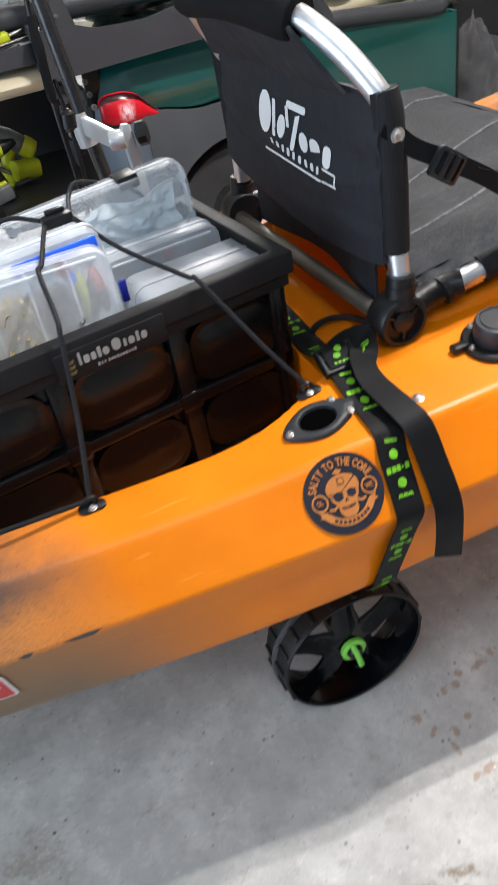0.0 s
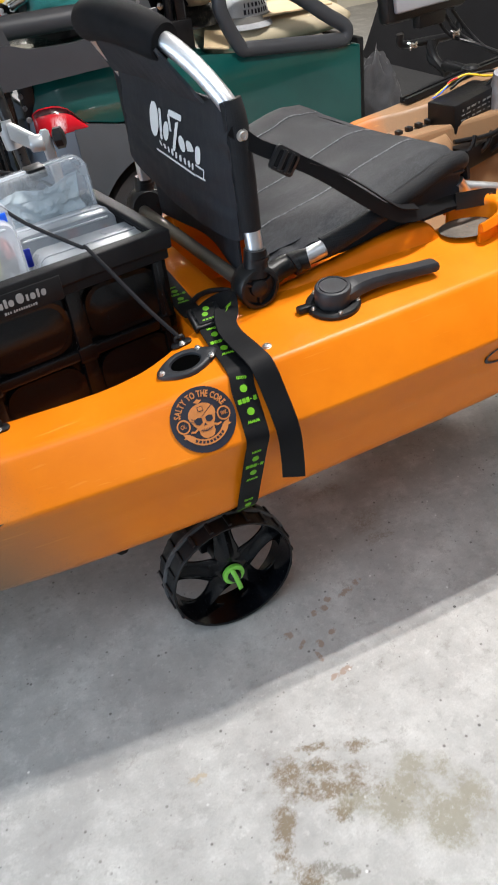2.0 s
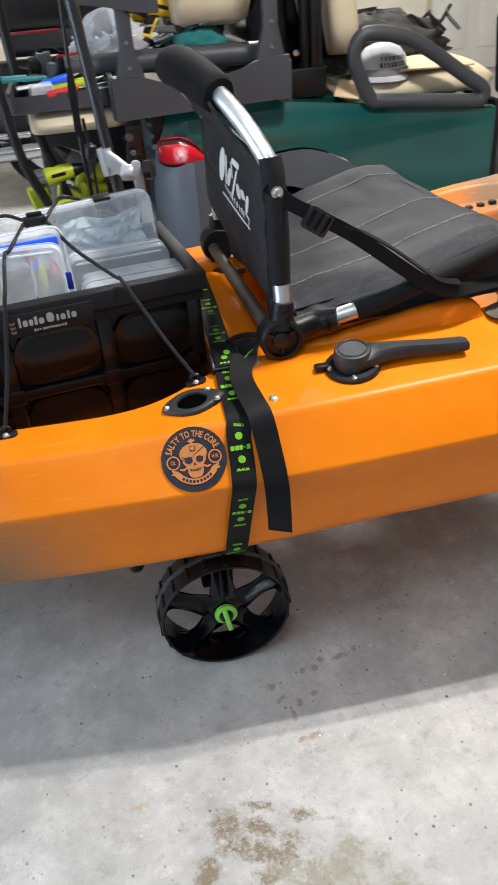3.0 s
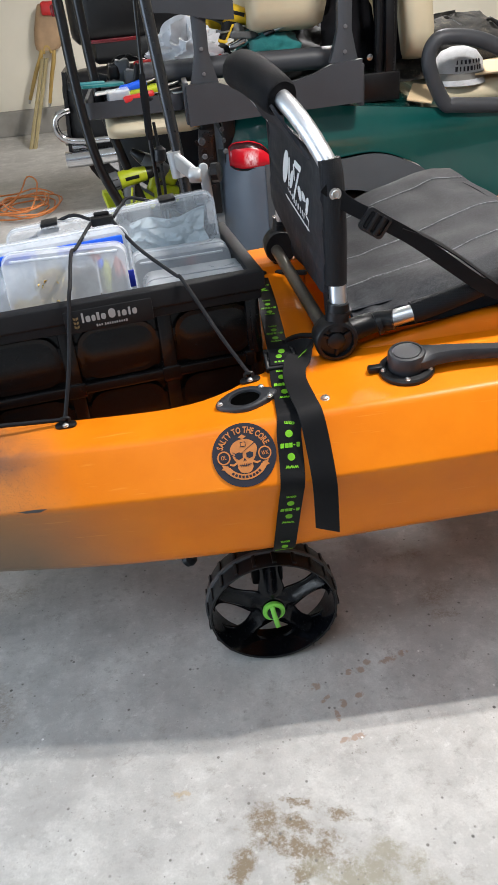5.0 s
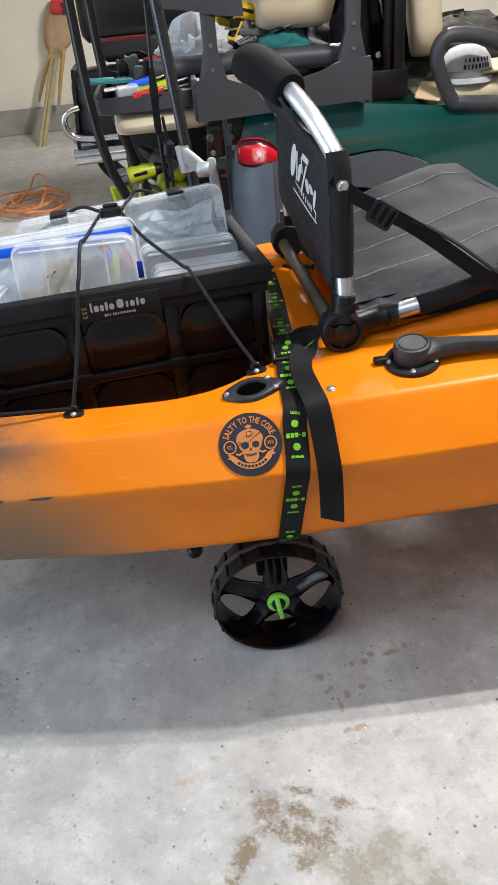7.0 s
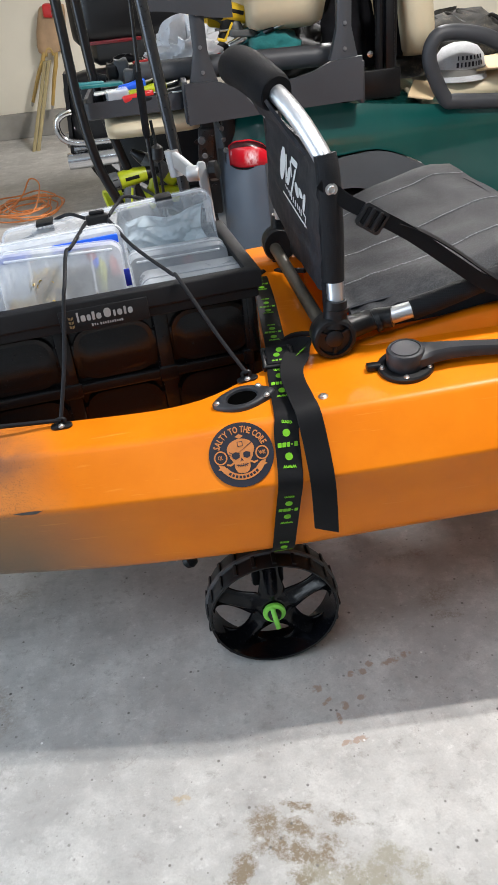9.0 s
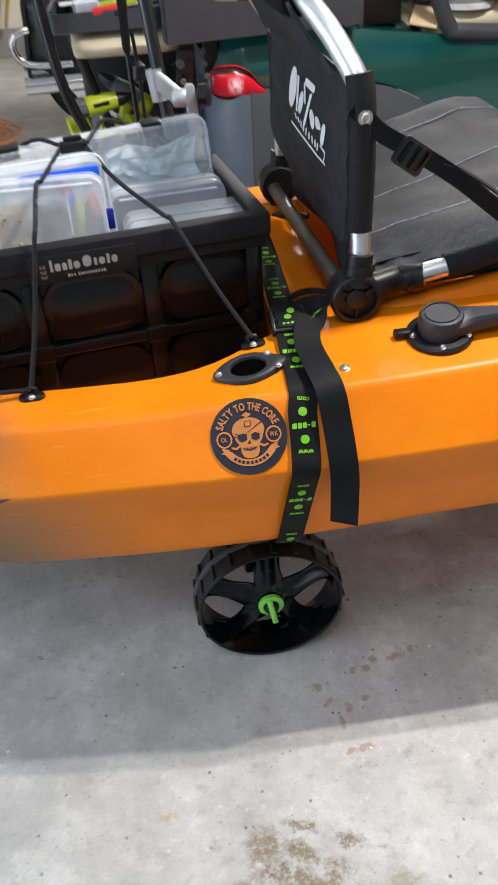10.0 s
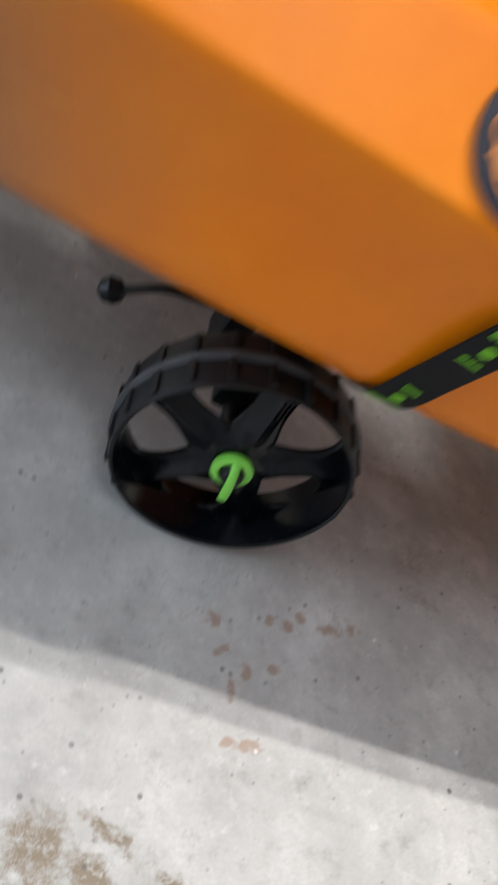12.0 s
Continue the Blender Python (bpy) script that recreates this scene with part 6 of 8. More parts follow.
def tackle_box(label, at, turn, w, t, h, cells, lid=CLEAR, latch=None, blue=False, fill=(), edge=None):
    """A standing clear utility box with dividers, a hinge ridge and what lies in it."""
    base = CR @ pose(*at) @ pose(0, 0, 0, turn[0], turn[1], turn[2])
    th = thing("tackle_box", label, "tackle box", tuple(base.translation), group="tackle boxes in the crate")
    body = part("body", shell(bmesh.new(), w, t, h, m=base), lid, th)
    body.visible_shadow = False
    bm = bmesh.new()
    outline, hole = rounded(w + 0.004, h + 0.004, 0.022, 5), rounded(w - 0.004, h - 0.004, 0.018, 5)
    tmp = bmesh.new()
    rings(tmp, [[Vector((x, y, z)) for x, y in s] for s, z in ((outline, -0.004), (outline, 0.004), (hole, 0.004), (hole, -0.004))], closed=True)
    join(bm, tmp, base @ pose(0, 0, h / 2, 90, 0, 0))
    part("rim", bm, edge or MILKY, th, "", 40)
    if blue:
        bm = bmesh.new()
        tmp = bmesh.new()
        box(tmp, (0, -t / 2 + 0.001, h - 0.020), (w - 0.036, 0.003, 0.022), 0.0014)
        join(bm, tmp, base)
        part("lid_band", bm, CLEAR, th, "milky thick lid edge")
    for dz in () if latch or blue else (0.010,):
        bm = bmesh.new()
        tmp = bmesh.new()
        box(tmp, (0, -t / 2, h - dz), (w - 0.03, 0.005, 0.004), 0.0015)
        join(bm, tmp, base)
        part("lid_ridge", bm, edge or MILKY, th)
    for k in range(1, cells):
        bm = bmesh.new()
        tmp = bmesh.new()
        box(tmp, (-w / 2 + w * k / cells, 0, h / 2), (0.002, t - 0.006, h - 0.012), 0.0004)
        join(bm, tmp, base)
        part("divider", bm, MILKY, th)
    if blue:
        for cx, ww in ((-w * 0.27, w * 0.42), (w * 0.27, w * 0.40)):
            bm = bmesh.new()
            tmp = bmesh.new()
            box(tmp, (cx, -t / 2 - 0.002, h - 0.016), (ww, 0.006, 0.016), 0.002)
            join(bm, tmp, base)
            part("seal", bm, BLUE, th, "bright blue sealing strip")
    for cx in latch or ():
        bm = bmesh.new()
        tmp = bmesh.new()
        box(tmp, (cx, 0, h + 0.001), (0.032, t * 0.72, 0.008), 0.002)
        join(bm, tmp, base)
        tmp = bmesh.new()
        box(tmp, (cx, -t * 0.36, h - 0.006), (0.032, 0.006, 0.014), 0.002)
        join(bm, tmp, base)
        part("latch", bm, BLACK_PLASTIC, th, "black snap latch")
    for fn in fill:
        fn(th, base, w, t, h)
    return th


def pile(cx, width, height, material, count, name, seed, thin=0.0009, low=0.17):
    """A loose heap of small bent wires or lures in one compartment."""
    def make(th, base, w, t, h):
        rng = random.Random(seed)
        bm = bmesh.new()
        for _ in range(count):
            p = Vector((cx + rng.uniform(-0.5, 0.5) * width, rng.uniform(-0.35, 0.35) * t, low + height * rng.random() ** 1.2))
            d = Vector((rng.uniform(-1, 1), rng.uniform(-0.4, 0.4), rng.uniform(-0.7, 0.7))).normalized() * rng.uniform(0.008, 0.016)
            e = Vector((-d.z, d.y * 0.3, d.x)) * 0.5
            tube(bm, [base @ p, base @ (p + d), base @ (p + d + e * 0.8), base @ (p + d * 0.5 + e)], thin, 5, smooth=3)
        part(name, bm, material, th, "", 60)
    return make


def lure(cx, cz, length, lean, materials, r=0.009):
    """A fish-shaped lure in two colours."""
    def make(th, base, w, t, h):
        m = base @ pose(cx, t * 0.16, cz, 0, lean, 0)
        for k, mt in enumerate(materials):
            a, b = -0.5 + k / len(materials), -0.5 + (k + 1) / len(materials)
            bm = bmesh.new()
            pts = [m @ Vector((0, 0, length * (a + (b - a) * j / 5))) for j in range(6)]
            rad = [max(0.0012, r * math.sqrt(max(0.0, 1 - (2 * (a + (b - a) * j / 5)) ** 2))) for j in range(6)]
            tube(bm, pts, rad, 12, smooth=0)
            part("lure", bm, mt, th, "", 60)
    return make


def soft_bag(th, base, w, t, h):
    """A crumpled film bag of soft baits and a dark folded pouch behind the lid."""
    def film(u, v):
        fold = 0.012 * abs(noise.noise(Vector((u * 3.2, v * 4.2, 0.3)))) + 0.010 * abs(noise.noise(Vector((u * 9, v * 11, 2.3)))) + 0.0035 * math.sin(v * 24 + u * 7 + 5 * noise.noise(Vector((u * 3, v * 2, 7.7))))
        return base @ Vector((0.028 + 0.150 * u + 0.006 * math.sin(v * 7), -0.010 - fold, 0.145 + 0.112 * v + 0.005 * math.sin(u * 8)))
    bm = bmesh.new()
    sheet(bm, film, 44, 34, 0.0012)
    part("plastic_bag", bm, BAG_FILM, th, "crumpled clear plastic bag", 25)
    bm = bmesh.new()
    sheet(bm, lambda u, v: base @ Vector(((0.030 + 0.140 * u), 0.006 - 0.006 * noise.noise(Vector((u * 4, v * 4, 5.3))), 0.145 + (0.070 + 0.008 * math.sin(u * 6)) * v)), 20, 10, 0.003)
    part("soft_baits", bm, surface("pale_blue_baits", (0.08, 0.20, 0.26), 0.4, var=0.5, coarse=40, bump=0.3), th, "", 60)
    bm = bmesh.new()
    sheet(bm, lambda u, v: base @ Vector(((-0.075 + 0.068 * u + 0.006 * v), 0.002 - 0.004 * noise.noise(Vector((u * 4, v * 4, 9.3))), 0.145 + (0.105 - 0.03 * u) * v)), 12, 10, 0.004)
    part("folded_pouch", bm, surface("slate_pouch", (0.10, 0.105, 0.12), 0.5, var=0.2, coarse=20), th, "slate grey folded pouch", 60)


BAIT_GREEN = surface("olive_lure", (0.30, 0.32, 0.07), 0.35, var=0.3, coarse=60)
BAIT_DARK = surface("dark_lure", (0.06, 0.055, 0.05), 0.4, var=0.3, coarse=60)
DARK_HOOKS = surface("tarnished_hooks", (0.16, 0.13, 0.10), 0.35, 0.6, var=0.4, coarse=120, bump=0.2)
BAIT_PINK = surface("pink_lure", (0.55, 0.20, 0.18), 0.35, var=0.2, coarse=60)
tackle_box("large cloudy clear tackle box with black latches", (-0.203, 0.245, 0.083), (0, -3.5, -3), 0.40, 0.050, 0.285, 1, CLEARER, (-0.115, 0.112), False, (soft_bag,))
tackle_box("clear tackle box with a bright blue seal, standing in the crate", (-0.335, 0.150, 0.080), (2, -2.5, -4), 0.29, 0.046, 0.285, 4, CLEAR, None, True)
tackle_box("clear compartment box full of hooks and lures", (-0.327, 0.084, 0.094), (-6, 1.5, -4), 0.215, 0.050, 0.262, 4, HAZY, None, False,
           (pile(-0.027, 0.046, 0.075, GOLD, 520, "hooks", 3, 0.0011, 0.145), pile(0.028, 0.045, 0.070, DARK_HOOKS, 420, "hooks", 4, 0.0011, 0.145), pile(-0.081, 0.046, 0.022, GOLD, 160, "hooks", 5, 0.0010, 0.148),
            lure(0.056, 0.232, 0.05, -28, (BLUE, BAIT_PINK), 0.008), lure(0.066, 0.195, 0.075, 4, (BAIT_GREEN, BAIT_GREEN), 0.011), lure(0.092, 0.20, 0.07, -6, (BAIT_DARK, BAIT_PINK), 0.010), lure(0.080, 0.19, 0.06, 8, (BAIT_DARK, BAIT_DARK), 0.009)))
tackle_box("low cloudy compartment box in the crate", (-0.105, 0.185, 0.06), (0, 0, -2), 0.19, 0.052, 0.235, 3, FROST, None, False, (lure(0.02, 0.2, 0.03, 20, (BAIT_PINK,)),))
tackle_box("low frosted utility box against the crate front", (-0.090, 0.085, 0.05), (0, 0, -2), 0.20, 0.095, 0.228, 1, FROST, edge=FROST)
tackle_box("clear tackle box leaning at the crate's end", (-0.475, 0.14, 0.05), (0, 6, 78), 0.20, 0.05, 0.235, 3, CLEAR)
bm = bmesh.new()
tmp = bmesh.new()
box(tmp, (-0.212, 0.052, 0.300), (0.010, 0.005, 0.030), 0.001)
join(bm, tmp, CR)
solo("blue_tag", bm, surface("deep_blue_clip", (0.01, 0.02, 0.25), 0.4), "small deep blue clip on a tackle box", "clip")

# bungee net over the load
bungee = thing("bungee_cord", "black bungee cord stretched over the crate from deck eyelets", "bungee cord", tuple(EYELETS[1]))
KNOT = Vector((-0.214, 0.326, 0.849))
E1, E2, E3 = [e + Vector((0, 0.004, 0.010)) for e in EYELETS]
for pts in ([E1, (-0.030, 0.108, 0.690), (-0.083, 0.163, 0.779), (-0.095, 0.176, 0.786), (-0.155, 0.250, 0.817), KNOT + Vector((0.02, -0.012, 0))],
            [E2, (-0.288, 0.085, 0.69), (-0.272, 0.128, 0.782), (-0.268, 0.146, 0.800), (-0.266, 0.222, 0.829), (-0.258, 0.240, 0.832), KNOT + Vector((-0.02, -0.012, 0))],
            [KNOT + Vector((0.02, 0.012, 0)), (-0.180, 0.400, 0.852), (-0.155, 0.425, 0.856), (-0.06, 0.50, 0.79), (0.0, 0.63, 0.66)],
            [KNOT + Vector((-0.02, 0.012, 0)), (-0.28, 0.39, 0.846), (-0.36, 0.44, 0.80), (-0.40, 0.52, 0.76), (-0.42, 0.64, 0.63)],
            [E2, (-0.42, 0.036, 0.618), (-0.58, 0.042, 0.622), E3]):
    bm = bmesh.new()
    tube(bm, pts, 0.0033, 10, smooth=5)
    part("cord", bm, CORD, bungee, "", 60)
bm = bmesh.new()
box(bm, KNOT, (0.042, 0.020, 0.016), 0.004, (0, 0, 8))
box(bm, KNOT + Vector((0, 0.006, 0.010)), (0.028, 0.010, 0.008), 0.003, (0, 0, 8))
part("cord_clip", bm, BLACK_PLASTIC, bungee, "black plastic cord clip")
# black cord across the bulkhead behind the crate
bm = bmesh.new()
tube(bm, [(0.092, 0.58, 0.612), (0.115, 0.59, 0.614), (0.150, 0.57, 0.614), (0.19, 0.54, 0.62)], 0.006, 10)
solo("deck_cord", bm, CORD, "black cord lying across the far side of the bulkhead", "cord", at=(0.15, 0.57, 0.61))
bm = bmesh.new()
tube(bm, [(0.090, 0.225, 0.609), (0.110, 0.238, 0.611), (0.135, 0.238, 0.612), (0.160, 0.220, 0.612), (0.178, 0.19, 0.608)], 0.005, 10)
solo("deck_cord", bm, CORD, "black cord lying across the kayak bulkhead", "cord", at=(0.13, 0.22, 0.61))

# ---- the golf cart behind the kayak ----
CY = 1.60
golf_cart = thing("golf_cart", "dark green golf cart with grey fenders and beige seats", "golf cart", (0.6, 2.15, 0))


def side_sheet(fn_low, fn_high, x0, x1, y_of, nu, nv, thick):
    bm = bmesh.new()

    def f(u, v):
        x = x0 + (x1 - x0) * u
        z = fn_low(x) + (fn_high(x) - fn_low(x)) * v
        return (x, y_of(x, z), z)
    return sheet(bm, f, nu, nv, thick)


TOPLINE = pchip([0.10, 0.25, 0.55, 1.03, 1.32], [0.80, 0.79, 0.757, 0.700, 0.664])
SPLIT = pchip([0.10, 0.30, 0.42, 0.60, 0.76, 0.90, 1.32], [0.66, 0.622, 0.60, 0.612, 0.56, 0.44, 0.36])
WHEEL_X, WHEEL_Z = 0.505, 0.25


def arch(x, r=0.254):
    d = r * r - (x - WHEEL_X) ** 2
    return max(0.27, WHEEL_Z + math.sqrt(d)) if d > 0 else 0.27


body_y = lambda x, z: CY + 0.035 * max(0, (z - 0.62) / 0.15) ** 2 + 0.05 * max(0, 0.22 - x) / 0.12
body = part("body_panel", side_sheet(lambda x: min(SPLIT(x), TOPLINE(x) - 0.02), TOPLINE, 0.115, 1.32, body_y, 60, 14, 0.012), CART_GREEN, golf_cart, "glossy dark green body panel", 40)
fender_y = lambda x, z: CY - 0.02 + 0.10 * (max(0, 0.215 - x) / 0.12) ** 2 - 0.02 * math.sin(math.pi * min(1, max(0, (z - 0.27) / 0.4)))
fender_top = lambda x: max(SPLIT(x), arch(x) + 0.004)
# one fender surface in two tones: daylit blue-grey corner, flare darkened as shaded
part("fender", side_sheet(arch, fender_top, 0.095, 0.235, fender_y, 16, 10, 0.014), FENDER_GREY, golf_cart, "grey plastic rear corner panel", 40)
part("arch_flare", side_sheet(arch, fender_top, 0.235, 1.0, lambda x, z: fender_y(x, z) - 0.004, 40, 10, 0.014), surface("shaded_flare_charcoal", (0.056, 0.062, 0.070), 0.5, var=0.12, coarse=5, fine=300, bump=0.12), golf_cart, "charcoal plastic flare over the rear wheel, shade put into its tone", 40)
bm = bmesh.new()
sheet(bm, lambda u, v: (0.10 + 0.02 * v - 0.03 * math.sin(math.pi * u) * 0.3, CY + 0.04 + 1.0 * u, 0.27 + 0.42 * v), 10, 6, 0.014)
part("rear_panel", bm, FENDER_GREY, golf_cart, "", 40)
bm = bmesh.new()
sheet(bm, lambda u, v: (0.12 + 1.2 * u, CY + 0.03 + 1.05 * v, TOPLINE(0.12 + 1.2 * u) - 0.004 + 0.02 * math.sin(math.pi * v)), 24, 8, 0.01)
part("deck", bm, CART_GREEN, golf_cart, "", 40)
bm = bmesh.new()
box(bm, (1.322, CY + 0.03, 0.47), (0.016, 0.05, 0.40), 0.006)
part("panel_edge", bm, CART_GREEN, golf_cart)
# dark liner that closes the wheel well
bm = bmesh.new()
sheet(bm, lambda u, v: (WHEEL_X - 0.275 * math.cos(math.pi * u), CY + 0.0 + 0.3 * v, max(0.25, WHEEL_Z + 0.275 * math.sin(math.pi * u))), 24, 3, 0.006)
box(bm, (WHEEL_X, CY + 0.33, 0.40), (0.6, 0.02, 0.34), 0.003)
part("wheel_well", bm, BLACK_PLASTIC, golf_cart)


def cart_wheel(x, y, s):
    bm = bmesh.new()
    m = aim((x, y, 0.2353), (0, s, 0), (0, 0, 1)) @ Matrix.Scale(1.06, 4)
    lathe(bm, [(0.102, 0.07), (0.16, 0.085), (0.205, 0.08), (0.22, 0.055), (0.222, 0), (0.22, -0.055), (0.205, -0.08), (0.15, -0.085), (0.102, -0.07)], m, 48, closed=True)
    w = part("wheel", bm, surface("dusty_cart_tyre", (0.030, 0.030, 0.032), 0.6, var=0.25, coarse=12, bump=0.1), golf_cart, "dusty black rubber tyre")
    bm = bmesh.new()
    lathe(bm, [(0.105, 0.064), (0.099, 0.070), (0.092, 0.046), (0.05, 0.052), (0.042, 0.064), (0.001, 0.066)], m, 40)
    part("hubcap", bm, DARK_METAL, w, "dark dish of the hubcap")
    for k in range(10):
        bm = bmesh.new()
        tmp = bmesh.new()
        box(tmp, (0.070, 0, 0.056), (0.040, 0.013, 0.014), 0.003)
        join(bm, tmp, m @ pose(0, 0, 0, 0, 0, 36 * k))
        part("hubcap_rib", bm, ALU, w)


cart_wheel(WHEEL_X, CY + 0.09, -1)
cart_wheel(WHEEL_X, CY + 1.0, 1)
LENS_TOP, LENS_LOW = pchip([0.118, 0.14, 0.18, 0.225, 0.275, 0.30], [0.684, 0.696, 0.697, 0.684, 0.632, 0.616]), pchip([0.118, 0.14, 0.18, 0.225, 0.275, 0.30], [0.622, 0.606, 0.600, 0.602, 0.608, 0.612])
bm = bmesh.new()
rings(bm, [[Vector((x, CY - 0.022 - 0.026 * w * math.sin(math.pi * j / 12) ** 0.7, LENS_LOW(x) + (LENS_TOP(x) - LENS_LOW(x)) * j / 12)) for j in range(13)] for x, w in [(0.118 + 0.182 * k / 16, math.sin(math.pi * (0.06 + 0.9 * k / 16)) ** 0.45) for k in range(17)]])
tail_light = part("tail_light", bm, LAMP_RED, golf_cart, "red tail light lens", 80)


def lens_patch(name, x0, x1, v0, v1, lift, material, label=""):
    """A field of the lens between two heights, a hair proud of it; v0 and v1 give the edges along x."""
    bm = bmesh.new()

    def at(u, v):
        x = x0 + (x1 - x0) * u
        j = v0(u) + (v1(u) - v0(u)) * v
        w = math.sin(math.pi * (0.06 + 0.9 * (x - 0.118) / 0.182)) ** 0.45
        return (x, CY - 0.022 - lift - 0.026 * w * math.sin(math.pi * min(0.999, max(0.001, j))) ** 0.7, LENS_LOW(x) + (LENS_TOP(x) - LENS_LOW(x)) * j)
    sheet(bm, at, 14, 6, 0.001)
    part(name, bm, material, tail_light, label, 80)


lens_patch("lens_top", 0.122, 0.280, lambda u: 0.80 + 0.04 * u, lambda u: 0.97, 0.0016, LAMP_DARK, "dark red upper field of the lens")
lens_patch("lens_seal", 0.122, 0.292, lambda u: 0.02, lambda u: 0.10, 0.0020, BLACK_SEAL, "black rubber seal")

# grey bridge panel with its round bar, carrying the struts
bm = bmesh.new()
LOWB, HIGHB = pchip([0.0, 0.30, 0.56], [0.770, 0.778, 0.786]), pchip([0.0, 0.08, 0.16, 0.28, 0.40, 0.47, 0.56], [0.890, 0.890, 0.868, 0.862, 0.880, 0.905, 0.912])
sheet(bm, lambda u, v: (0.0 + 0.56 * u, CY - 0.07 + 0.012 * math.sin(3.1 * u), LOWB(0.56 * u) + (HIGHB(0.56 * u) - LOWB(0.56 * u)) * v), 40, 6, 0.022)
part("bridge_panel", bm, GREY_PLASTIC, golf_cart, "grey textured plastic panel below the struts", 40)
for x in (0.0, 0.56):
    bm = bmesh.new()
    box(bm, (x, CY + 0.06, 0.835), (0.018, 0.26, 0.125), 0.005)
    part("bridge_end", bm, GREY_PLASTIC, golf_cart)
bm = bmesh.new()
tube(bm, [(-0.13, CY + 0.09, 0.915), (0.2, CY + 0.09, 0.912), (0.53, CY + 0.09, 0.905)], 0.034, 20, smooth=0)
part("round_bar", bm, GREY_PLASTIC, golf_cart, "thick grey plastic bar")


ZINC = surface("dull_zinc", (0.12, 0.12, 0.125), 0.5, 0.3, bump=0.0)


def strut(x, z0, z1, w0=0.045, w1=0.022, y=CY - 0.035, bend=0.0):
    bm = bmesh.new()
    rings(bm, [[Vector((x + bend * (z - z0) + sx * w, y + sy * 0.016, z)) for sx, sy in ((-1, -1), (-0.4, -1.5), (0.4, -1.5), (1, -1), (1, 1), (-1, 1))]
               for z, w in ((z0, w0), (z0 + 0.03, w0 * 0.8), (z0 + 0.09, w1), (z0 + 0.2, w1), (z1, w1 * 1.3))])
    s = part("strut", bm, GREY_PLASTIC, golf_cart, "grey moulded strut", 50)
    for z in (z0 + 0.03, z0 + 0.1, z0 + 0.19):
        b = bmesh.new()
        lathe(b, [(0.006, 0), (0.006, 0.004), (0.001, 0.005)], aim((x + bend * (z - z0), y - 0.024, z), (0, -1, 0)), 10)
        part("strut_bolt", b, ZINC, s)


strut(0.062, 0.885, 1.5)
strut(0.508, 0.905, 1.6, bend=0.03)
bm = bmesh.new()
sheet(bm, lambda u, v: (-0.09 + 0.26 * u, CY - 0.05, 1.075 + 0.02 * math.cos(3 * u) + 0.25 * v), 10, 6, 0.03)
part("seat_bracket", bm, GREY_PLASTIC, golf_cart, "grey plastic back bracket", 40)

# rear bench: beige cushion, tool tray, black frame tubes
bm = bmesh.new()
rings(bm, [[Vector((x, CY + 0.17 + y, 0.768 + z)) for y, z in [(0.19 * w * math.cos(a), 0.040 * math.sin(a) * (1 if math.sin(a) > 0 else 1.15)) for a in [2 * math.pi * k / 20 for k in range(20)]]] for x, w in ((-0.275, 0.5), (-0.265, 0.8), (-0.24, 0.95), (-0.12, 1), (0.0, 0.95), (0.03, 0.8), (0.04, 0.5))])
part("bench_cushion", bm, BEIGE, golf_cart, "beige vinyl bench cushion", 60)
for pts in ([(-0.36, CY - 0.03, 1.5), (-0.345, CY - 0.03, 1.15), (-0.336, CY - 0.04, 0.87), (-0.31, CY - 0.05, 0.68), (-0.262, CY - 0.05, 0.54), (-0.22, CY - 0.05, 0.40)],
            [(-0.31, CY + 0.12, 1.5), (-0.30, CY + 0.12, 1.15), (-0.285, CY + 0.12, 0.87), (-0.25, CY + 0.12, 0.70), (-0.20, CY + 0.12, 0.52), (-0.16, CY + 0.12, 0.40)],
            [(-0.22, CY - 0.05, 0.42), (-0.08, CY - 0.045, 0.42), (0.03, CY - 0.02, 0.42)]):
    bm = bmesh.new()
    tube(bm, pts, 0.016, 14)
    part("frame_tube", bm, BLACK_PAINT, golf_cart, "glossy black steel frame tube")
bm = bmesh.new()
for x in (0.06, 0.13):
    box(bm, (x, CY + 0.05, 0.62), (0.045, 0.03, 0.34), 0.006)
for k in range(6):
    lathe(bm, [(0.009, 0), (0.009, 0.008), (0.001, 0.009)], aim((0.02 + 0.02 * (k % 3), CY + 0.02, 0.70 - 0.03 * k), (0, -1, 0)), 10)
part("hinge_plate", bm, BLACK_PAINT, golf_cart, "black bolted hinge plates")
for x, z, r in ((0.035, 0.705, 0.013), (0.040, 0.655, 0.009), (0.105, 0.735, 0.008), (0.108, 0.700, 0.008), (0.112, 0.665, 0.009), (0.030, 0.610, 0.010)):
    bm = bmesh.new()
    lathe(bm, [(r, 0), (r, 0.006), (r * 0.7, 0.008), (r * 0.65, 0.005), (0.001, 0.005)], aim((x, CY + 0.012, z), (0, -1, 0)), 16)
    part("hinge_bolt", bm, ZINC, golf_cart, "dull zinc bolt head")
bm = bmesh.new()
box(bm, (0.045, CY + 0.022, 0.665), (0.05, 0.006, 0.15), 0.003, (0, 6, 0))
part("hinge_strap", bm, DARK_METAL, golf_cart, "dark metal bracket")
bm = bmesh.new()
sheet(bm, lambda u, v: (-0.30 + 0.36 * u, CY - 0.02 + 0.5 * v, 0.44), 4, 4, 0.02)
part("foot_plate", bm, BLACK_PLASTIC, golf_cart, "black foot plate")
# black box added so that the space behind the tools stays dark
bm = bmesh.new()
box(bm, (-0.06, CY + 0.62, 0.50), (0.46, 0.06, 0.46), 0.02)
part("dark_backing", bm, BLACK_PLASTIC, golf_cart, "black box added to darken the space under the bench")

